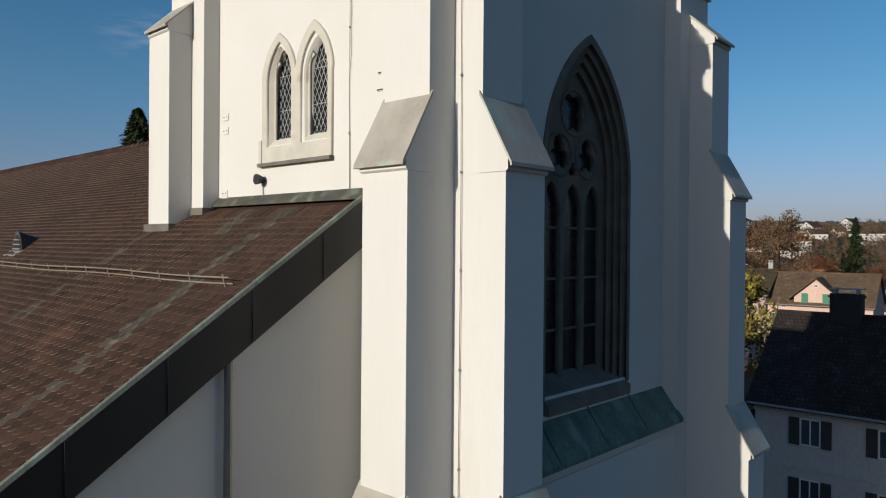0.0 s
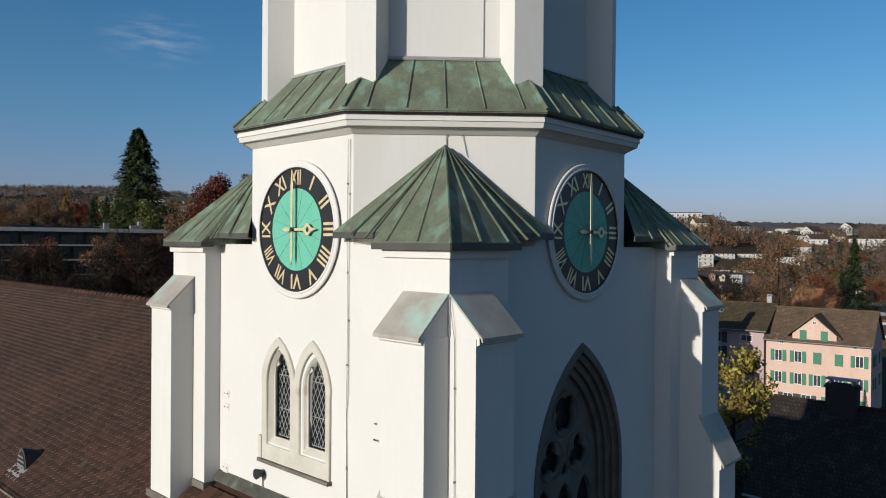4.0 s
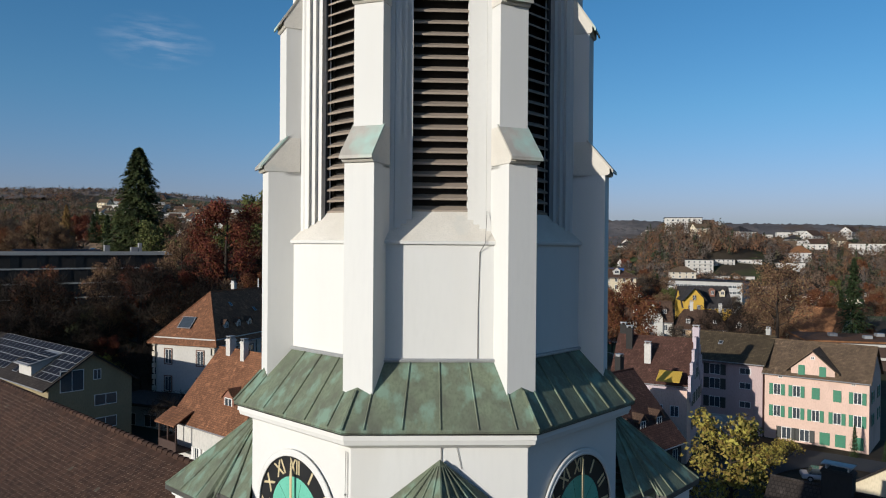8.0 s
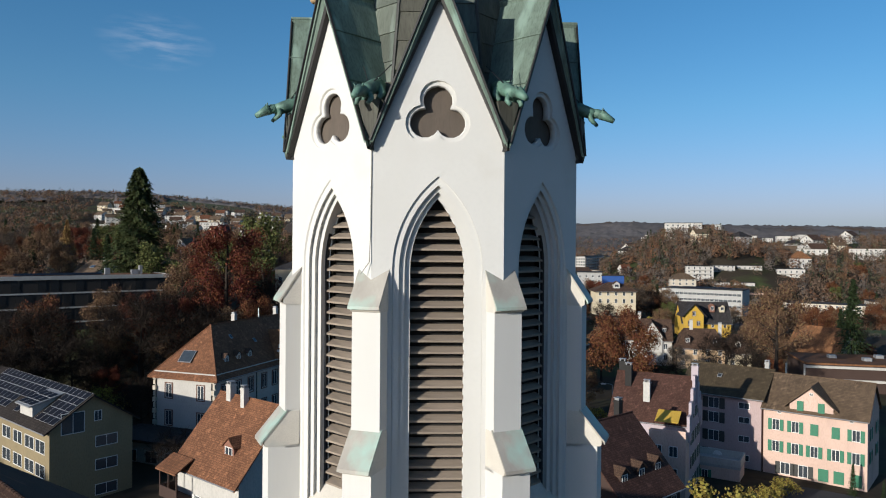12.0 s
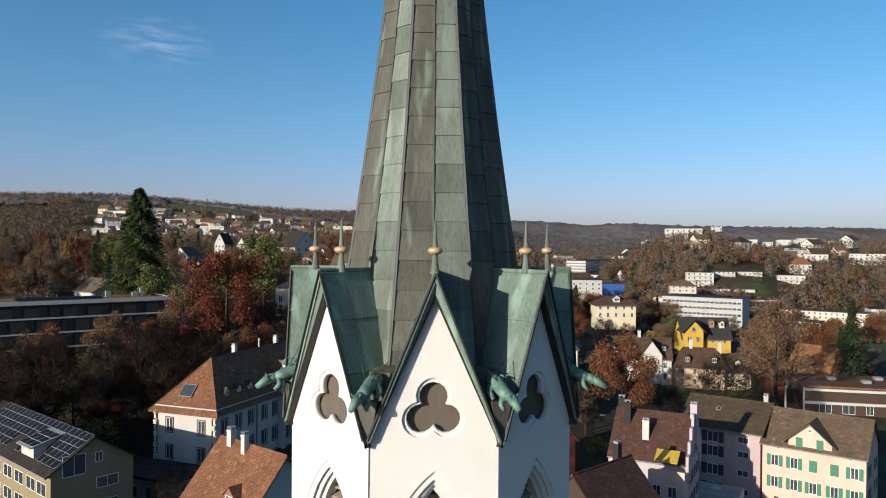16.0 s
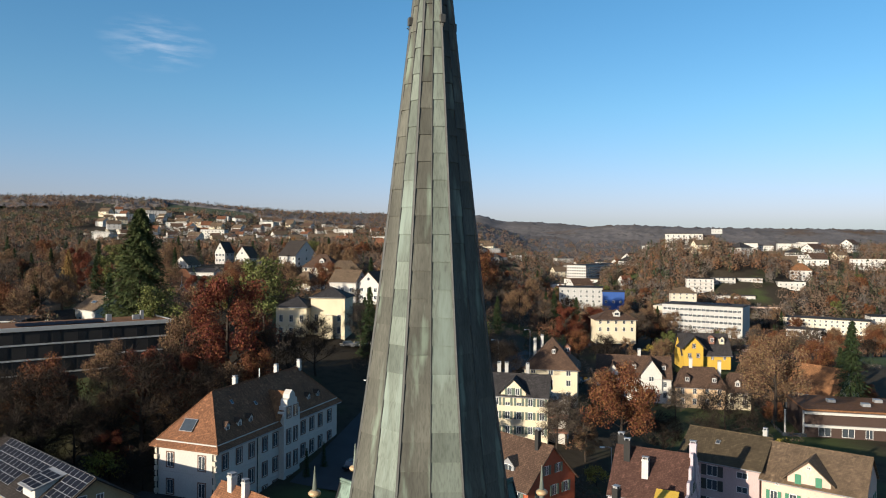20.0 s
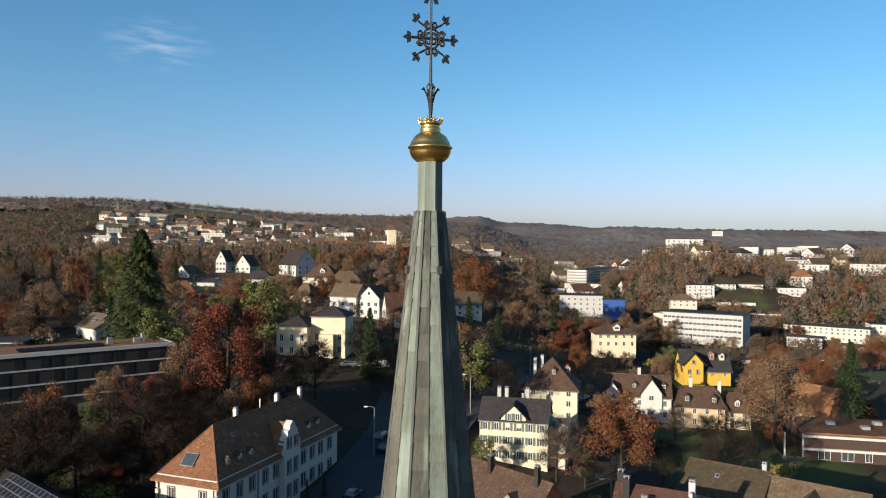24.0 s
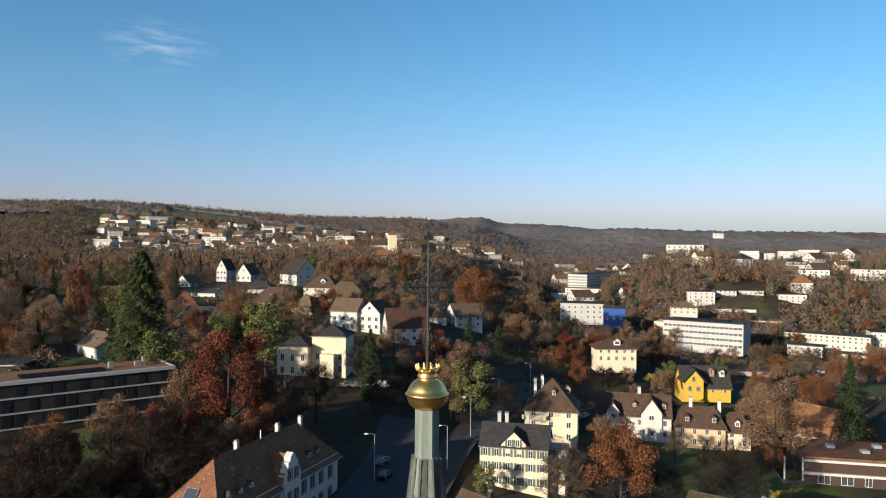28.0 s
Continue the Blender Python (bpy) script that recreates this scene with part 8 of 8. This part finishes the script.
# ---- woods on the slopes ----
def woods():
    """Thousands of far trees, each a tuft of small leaf faces."""
    g = np.random.default_rng(3)
    mats = [island_vary(material("wood_" + k, c, tuple(v * 0.75 for v in c), 0.9, scale=0.02, fine=0.5, bump=0, spec=0.1), 0.12, 0.008) for k, c in (("grey", (0.115, 0.096, 0.082)), ("brown", (0.125, 0.086, 0.060)), ("rust", (0.165, 0.086, 0.048)), ("green", (0.040, 0.050, 0.028)), ("olive", (0.088, 0.078, 0.046)))]
    verts, faces, idx = [], [], []
    tk = np.array(taken)

    def tuft(x, y, h, w, m, k, leaf):
        a, p = g.uniform(0, 6.283, k), g.uniform(0, 6.283)
        if m == 3:
            t = g.random(k) ** 1.4
            r, up, hh = w * 0.62 * (1.02 - t) * g.uniform(0.7, 1.0, k), t, np.full(k, 0.5)
            zz = h * (0.05 + 1.1 * up)
        else:
            u = g.uniform(-0.75, 1.0, k)
            lump = g.uniform(0.72, 1.0, k) * (1 + 0.20 * np.sin(3 * a + p) * np.cos(2.5 * u + p))
            r, hh = w * lump * np.sqrt(np.clip(1 - u * u, 0, 1)), u * w / (0.5 * h)
            zz = h * (0.52 + 0.47 * u * lump)
        c = np.stack([x + r * np.cos(a), y + r * np.sin(a), ground_z(x, y) + zz], 1)
        nm = np.stack([np.cos(a) * np.sqrt(np.clip(1 - hh * hh * 0.5, 0.1, 1)), np.sin(a) * np.sqrt(np.clip(1 - hh * hh * 0.5, 0.1, 1)), hh], 1) + g.normal(size=(k, 3)) * 0.28
        d1 = np.cross(nm, g.normal(size=(k, 3)))
        d1 /= np.linalg.norm(d1, axis=1)[:, None] + 1e-9
        d2 = np.cross(nm, d1)
        d2 /= np.linalg.norm(d2, axis=1)[:, None] + 1e-9
        s1, s2 = g.normal(size=(2, k, 3, 1)) * (leaf * g.uniform(0.6, 1.3, k))[:, None, None]
        verts.append((c[:, None, :] + d1[:, None, :] * s1 + d2[:, None, :] * s2).reshape(-1, 3))
        idx.append(np.full(k, m))

    n = 0
    road = [Vector((-2 + 72 * (k / 20) ** 1.3, 96 + 166 * k / 20)) for k in range(21)] + [Vector((-14 + 12 * k / 8, 96 + 54 * k / 8)) for k in range(9)]
    while n < 16500:
        u = g.random()
        if u < 0.36:
            y = g.uniform(1000, 1800)
            x = g.uniform(-0.75, 0.75) * y
        elif u < 0.80:
            y = g.uniform(420, 1150)
            x = g.uniform(-0.70, 0.70) * y
        elif u < 0.88:
            y, x = 640 + g.normal() * 90, 190 + g.normal() * 95
        elif u < 0.975:
            y = g.uniform(185, 460)
            x = g.uniform(-0.70, 0.70) * y
        else:
            y = g.uniform(92, 200)
            x = g.uniform(-0.62, 0.60) * y
            if min((Vector((x, y)) - p).length for p in road) < 9:
                continue
        near = np.min((tk[:, 0] - x) ** 2 + (tk[:, 1] - y) ** 2)
        if near < (11 if y < 460 else 13 if y < 900 else 17) ** 2:
            continue
        if 0.17 < x / (y + 14) < 0.26 and 480 < y < 800:      # the open valley before the tall block
            continue
        if screened(x, y) and g.random() < 0.9:
            continue
        low = y < 260 and x > 0.10 * y or y < 150
        if y < 92 + 0.3 * abs(x) and x < 0:
            continue
        if -0.345 * y < x < -0.225 * y and 1290 < y < 1500:      # the meadow below the ridge
            continue
        if y > 1000 and noise.noise(Vector((x, y, 3)) / 130) < -0.22 and y < 1400:
            continue
        m = int(g.choice(5, p=(0.20, 0.40, 0.21, 0.11, 0.08)))
        if y > 1000:
            tuft(x, y, g.uniform(9, 14), g.uniform(4.0, 6.5), m, 40, 0.95)
        elif y > 460:
            tuft(x, y, g.uniform(8, 13), g.uniform(3.2, 5.4), m, 120, 0.62)
        elif low:
            tuft(x, y, g.uniform(2, 4.5), g.uniform(1.4, 2.8), m, 260, 0.14)
        else:
            tuft(x, y, g.uniform(5, 9), g.uniform(2.4, 4.2), m, 300, 0.26)
        n += 1
    verts, idx = np.concatenate(verts), np.concatenate(idx)
    k = len(verts)
    me = bpy.data.meshes.new("woods")
    me.vertices.add(k)
    me.vertices.foreach_set("co", verts.astype(np.float32).ravel())
    me.loops.add(k)
    me.loops.foreach_set("vertex_index", np.arange(k, dtype=np.int32))
    me.polygons.add(k // 3)
    me.polygons.foreach_set("loop_start", np.arange(0, k, 3, dtype=np.int32))
    me.update(calc_edges=True)
    for m in mats:
        me.materials.append(m)
    me.polygons.foreach_set("material_index", idx.astype(np.int32))
    tagged(new("woods", me), "brown autumn woods over the far slopes", "woods", kind="stuff")


woods()


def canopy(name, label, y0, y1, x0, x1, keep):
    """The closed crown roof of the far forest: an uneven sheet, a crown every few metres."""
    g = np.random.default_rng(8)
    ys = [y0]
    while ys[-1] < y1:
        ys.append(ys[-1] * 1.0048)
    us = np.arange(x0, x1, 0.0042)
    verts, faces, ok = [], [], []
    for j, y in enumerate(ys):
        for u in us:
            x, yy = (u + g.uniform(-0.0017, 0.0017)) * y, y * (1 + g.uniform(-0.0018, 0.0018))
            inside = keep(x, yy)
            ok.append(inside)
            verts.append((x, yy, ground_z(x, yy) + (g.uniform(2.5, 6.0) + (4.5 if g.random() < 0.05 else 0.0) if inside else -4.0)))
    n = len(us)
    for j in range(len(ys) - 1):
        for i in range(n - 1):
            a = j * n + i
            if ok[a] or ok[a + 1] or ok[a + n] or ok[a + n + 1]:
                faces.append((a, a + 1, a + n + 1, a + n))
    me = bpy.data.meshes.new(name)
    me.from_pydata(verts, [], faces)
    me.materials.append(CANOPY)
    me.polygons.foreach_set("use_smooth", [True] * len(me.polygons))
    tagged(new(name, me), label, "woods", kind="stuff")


# leafless wood, its grey lightened in the colour to stand for distance haze
CANOPY = material("hazed_bare_forest", (0.145, 0.130, 0.124), (0.110, 0.100, 0.095), 0.95, scale=0.012, fine=0.12, bump=0, third=(0.115, 0.080, 0.056), third_at=0.56, third_scale=0.006, spec=0.05, grain=0.7, contrast=0.25)
canopy("forest_canopy", "leafless forest over the far ridges, haze put into its grey-brown", 1270, 2420, -0.78, 0.74,
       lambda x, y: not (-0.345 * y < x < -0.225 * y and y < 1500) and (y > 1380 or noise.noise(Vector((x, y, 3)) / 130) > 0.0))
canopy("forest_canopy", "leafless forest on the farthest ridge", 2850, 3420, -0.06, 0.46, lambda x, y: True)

# meadow below the western ridge
MEADOW = material("meadow_grass", (0.085, 0.095, 0.045), (0.10, 0.095, 0.05), 0.95, scale=0.02, fine=0.4, bump=0.1, spec=0.1)
bm = bmesh.new()
rows = []
for j in range(7):
    y = 1290 + j * 34
    rows.append([bm.verts.new((x, y, ground_z(x, y) + 1.6)) for x in [(-0.345 + 0.12 * i / 14 + 0.008 * math.sin(j * 2.1 + i)) * y for i in range(15)]])
for u, v in zip(rows, rows[1:]):
    for i in range(14):
        bm.faces.new((u[i], u[i + 1], v[i + 1], v[i]))
tagged(part("meadow", bm, MEADOW), "green meadow on the western hillside", "meadow", kind="structure")

# a wisp of high cloud, far behind everything
def cloud():
    m = bpy.data.materials.new("cirrus")
    m.use_nodes = True
    n, l = m.node_tree.nodes, m.node_tree.links
    n.remove(n["Principled BSDF"])
    co, mp, t1, t2 = n.new("ShaderNodeTexCoord"), n.new("ShaderNodeMapping"), n.new("ShaderNodeTexNoise"), n.new("ShaderNodeTexGradient")
    mp.inputs["Scale"].default_value = (1.1, 3.0, 1)
    mp.inputs["Rotation"].default_value = (0, 0, -0.12)
    t1.inputs["Scale"].default_value, t1.inputs["Detail"].default_value = 1.3, 6
    t2.gradient_type = "SPHERICAL"
    l.new(co.outputs["Object"], mp.inputs[0])
    l.new(mp.outputs[0], t1.inputs[0])
    l.new(co.outputs["Object"], t2.inputs[0])
    r = n.new("ShaderNodeMapRange")
    r.inputs[1].default_value, r.inputs[2].default_value, r.inputs[3].default_value, r.inputs[4].default_value = 0.42, 0.95, 0.0, 0.9
    l.new(t1.outputs[0], r.inputs[0])
    mu = n.new("ShaderNodeMath")
    mu.operation = "MULTIPLY"
    l.new(r.outputs[0], mu.inputs[0])
    l.new(t2.outputs[1], mu.inputs[1])
    em, tr, mx = n.new("ShaderNodeEmission"), n.new("ShaderNodeBsdfTransparent"), n.new("ShaderNodeMixShader")
    em.inputs[0].default_value, em.inputs[1].default_value = (0.75, 0.82, 0.95, 1), 0.42
    l.new(mu.outputs[0], mx.inputs[0])
    l.new(tr.outputs[0], mx.inputs[1])
    l.new(em.outputs[0], mx.inputs[2])
    l.new(mx.outputs[0], n["Material Output"].inputs[0])
    bm = bmesh.new()
    bm.faces.new([bm.verts.new(p) for p in ((-1, -1, 0), (1, -1, 0), (1, 1, 0), (-1, 1, 0))])
    c = part("cloud", bm, m)
    tagged(c, "thin wisp of white cirrus cloud", "cloud", kind="structure")
    c.matrix_basis = look((-1460, 4080, 1130), (-1460 + 0.36, 4080 - 0.93, 1130 - 0.27)) @ Matrix.Rotation(math.pi, 4, "Y") @ Matrix.Diagonal((330, 170, 1, 1))


cloud()

# ---- road, car park, lamps, cars ----
ASPHALT = material("asphalt", (0.055, 0.055, 0.058), (0.045, 0.045, 0.047), 0.9, scale=0.3, fine=8, bump=0.2, spec=0.2)


def strip(name, label, pts, width, mat, lift=0.12):
    bm = bmesh.new()
    rows = []
    fine = []
    for a, b in zip(pts, pts[1:]):
        for k in range(8):
            fine.append(Vector(a).lerp(Vector(b), k / 8))
    fine.append(Vector(pts[-1]))
    for i, p in enumerate(fine):
        d = (fine[min(i + 1, len(fine) - 1)] - fine[max(i - 1, 0)]).normalized()
        s = Vector((-d.y, d.x)) * width / 2
        rows.append([bm.verts.new((q.x, q.y, max(ground_z(q.x, q.y), ground_z(p.x, p.y)) + lift)) for q in (p - s, p, p + s)])
    for u, v in zip(rows, rows[1:]):
        for k in range(2):
            bm.faces.new((u[k], u[k + 1], v[k + 1], v[k]))
    tagged(part(name, bm, mat), label, "road", kind="structure")


strip("road", "grey asphalt road climbing between trees", [(-2, 96), (2, 118), (8, 138), (16, 160), (26, 185), (38, 212), (52, 236), (70, 262)], 7.0, ASPHALT)
strip("street", "asphalt street before the pink house", [(-10, 70), (18, 52), (40, 68), (48, 72), (64, 60)], 6.0, ASPHALT)
strip("car_park", "dark asphalt car park", [(-14, 96), (-4, 128), (-2, 150)], 12.0, ASPHALT, 0.16)


def street_lamp(x, y, h=9.0):
    ob = thing("street_lamp", "grey street lamp with bent arm", "street lamp", "street lamps", (x, y, ground_z(x, y)))
    bm = bmesh.new()
    tube(bm, [(0, 0, 0), (0, 0, h)], 0.09, 6, 0.06)
    part("pole", bm, TINGREY, ob)
    bm = bmesh.new()
    tube(bm, [(0, 0, h), (-0.6, -0.2, h + 0.25), (-1.3, -0.4, h + 0.3)], 0.05, 6)
    part("arm", bm, TINGREY, ob)
    bm = bmesh.new()
    box(bm, -1.9, -1.2, -0.6, -0.25, h + 0.2, h + 0.36)
    part("lamp_head", bm, FRAME, ob)


for x, y in ((12, 146), (21, 170), (34, 200), (6, 128), (30, 95), (-8, 120)):
    street_lamp(x, y)


def car(x, y, turn, mat, label, long=4.3, van=False):
    ob = thing("car", label, "car", "parked cars", (x, y, ground_z(x, y) + 0.18), radians(turn))
    bm = bmesh.new()
    h = 1.9 if van else 0.85
    box(bm, -long / 2, long / 2, -0.88, 0.88, 0.28, h, None, 0.12)
    part("body", bm, mat, ob)
    if not van:
        bm = bmesh.new()
        solid(bm, [(-1.5, -0.8, 0.83), (1.3, -0.8, 0.83), (1.3, 0.8, 0.83), (-1.5, 0.8, 0.83)], [(-1.1, -0.66, 1.42), (0.6, -0.66, 1.42), (0.6, 0.66, 1.42), (-1.1, 0.66, 1.42)])
        part("cabin", bm, PANE, ob)
    else:
        bm = bmesh.new()
        box(bm, long / 2 - 0.9, long / 2 + 0.01, -0.84, 0.84, 1.15, 1.75)
        part("windscreen", bm, PANE, ob)
    for sx in (-1, 1):
        for sy in (-1, 1):
            bm = bmesh.new()
            tube(bm, [(sx * long * 0.31, sy * 0.70, 0.32), (sx * long * 0.31, sy * 0.90, 0.32)], 0.32, 12)
            w = part("wheel", bm, DIAL_BLACK, ob)
            bm = bmesh.new()
            tube(bm, [(sx * long * 0.31, sy * 0.89, 0.32), (sx * long * 0.31, sy * 0.915, 0.32)], 0.18, 10)
            part("rim", bm, TINGREY, w)


CARPAINT = [material("car_paint_" + k, c, None, 0.25, 0.0, bump=0, spec=0.6) for k, c in (("white", (0.75, 0.75, 0.75)), ("grey", (0.18, 0.18, 0.19)), ("black", (0.015, 0.015, 0.017)), ("silver", (0.45, 0.45, 0.46)))]
car(-9.5, 168, 20, CARPAINT[0], "white parked van beside trees", 5.2, True)
for x, y, t, c, l in ((-14.5, 166, 15, 3, "silver parked car beside trees"), (-17, 165, 15, 1, "grey parked car beside trees"), (-10.5, 104, 70, 2, "black parked car beside trees"), (-6, 122, 65, 2, "black parked car beside trees"), (-7, 127, 65, 1, "grey parked car beside trees"), (38, 176, 50, 0, "white parked car beside trees"), (41, 179, 50, 3, "silver parked car beside trees"), (44, 182, 50, 1, "grey parked car beside trees"), (47, 186, 50, 3, "silver parked car beside trees"), (43.7, 61.9, -20, 3, "silver parked car on the street")):
    car(x, y, t, CARPAINT[c], l)


# ---- roof tiles of the nave, last ----
def tile_mesh(mat, tip):
    w, l, t = 0.086, 0.215, 0.016
    out = [(-w, 0.12), (-w, -l + 0.075), (-w * 0.72, -l + 0.025), (0, -l), (w * 0.72, -l + 0.025), (w, -l + 0.075), (w, 0.12)]
    b = bmesh.new()
    top = [b.verts.new((x, y, t)) for x, y in out]
    low = [b.verts.new((x, y, 0)) for x, y in out]
    b.faces.new(top)
    for i in range(6):
        b.faces.new((low[i], low[i + 1], top[i + 1], top[i]))
    for f in b.faces:
        f.material_index = 1 if len(f.verts) == 4 and f.calc_center_median().y < -l + 0.06 else 0
    return mesh_of(b, [mat, tip])


def nave_tiles():
    near, stained = tile_mesh(TILE, TILE_TIP), tile_mesh(TILE_STAIN, TILE_TIP)
    co = np.array([v.co for v in near.vertices])
    polys = [(list(p.vertices), p.material_index) for p in near.polygons]
    rd = random.Random(2)
    slope = math.atan(SLOPE)
    step = 0.150
    tilt = Matrix.Rotation(slope - 0.055, 4, "X")
    rows = int((EAVE_Q - RIDGE_Q) / math.cos(slope) / step)
    verts, faces, mid = [], [], []
    parts = 0
    for r in range(rows):
        s = (r + 0.9) * step
        q = RIDGE_Q + s * math.cos(slope)
        for k in range(162):
            x = VERGE - 0.12 - 0.178 * (k + (0.5 if r % 2 else 0.0))
            if -3.5 < x < 1.7 and q < 3.45:
                continue
            if -3.58 < x < -2.7 and q < 4.0:
                continue
            st = (abs(x - 0.10 - 0.02 * q) < 0.15 and rd.random() < 0.8) or (q > 4.0 and abs(x + 3.35) < 0.14 and rd.random() < 0.55) or rd.random() < 0.003 or (abs(x + 0.85) < 0.2 and 3.5 < q < 3.95)
            m = Matrix.Translation((x + rd.uniform(-0.004, 0.004), -q, roof_z(q) + 0.012 + rd.uniform(0, 0.006))) @ tilt @ Matrix.Rotation(rd.uniform(-0.03, 0.03), 4, "Z")
            if x > -0.9 and 3.45 < q < 6.0 and parts < 300:
                part("roof_tile", stained if st else near, None, nave_roof, m=m)
                parts += 1
            else:
                b = len(verts)
                a = np.array(m)
                verts.extend((co @ a[:3, :3].T + a[:3, 3]).tolist())
                for p, mi in polys:
                    faces.append([b + i for i in p])
                    mid.append(2 if mi else 1 if st else 0)
    me = bpy.data.meshes.new("roof_tiles")
    me.from_pydata(verts, [], faces)
    me.materials.append(TILE_FAR)
    me.materials.append(TILE_STAIN)
    me.materials.append(TILE_TIP)
    me.polygons.foreach_set("material_index", mid)
    tagged(part("roof_tiles", me, None, nave_roof), kind="stuff")


nave_tiles()
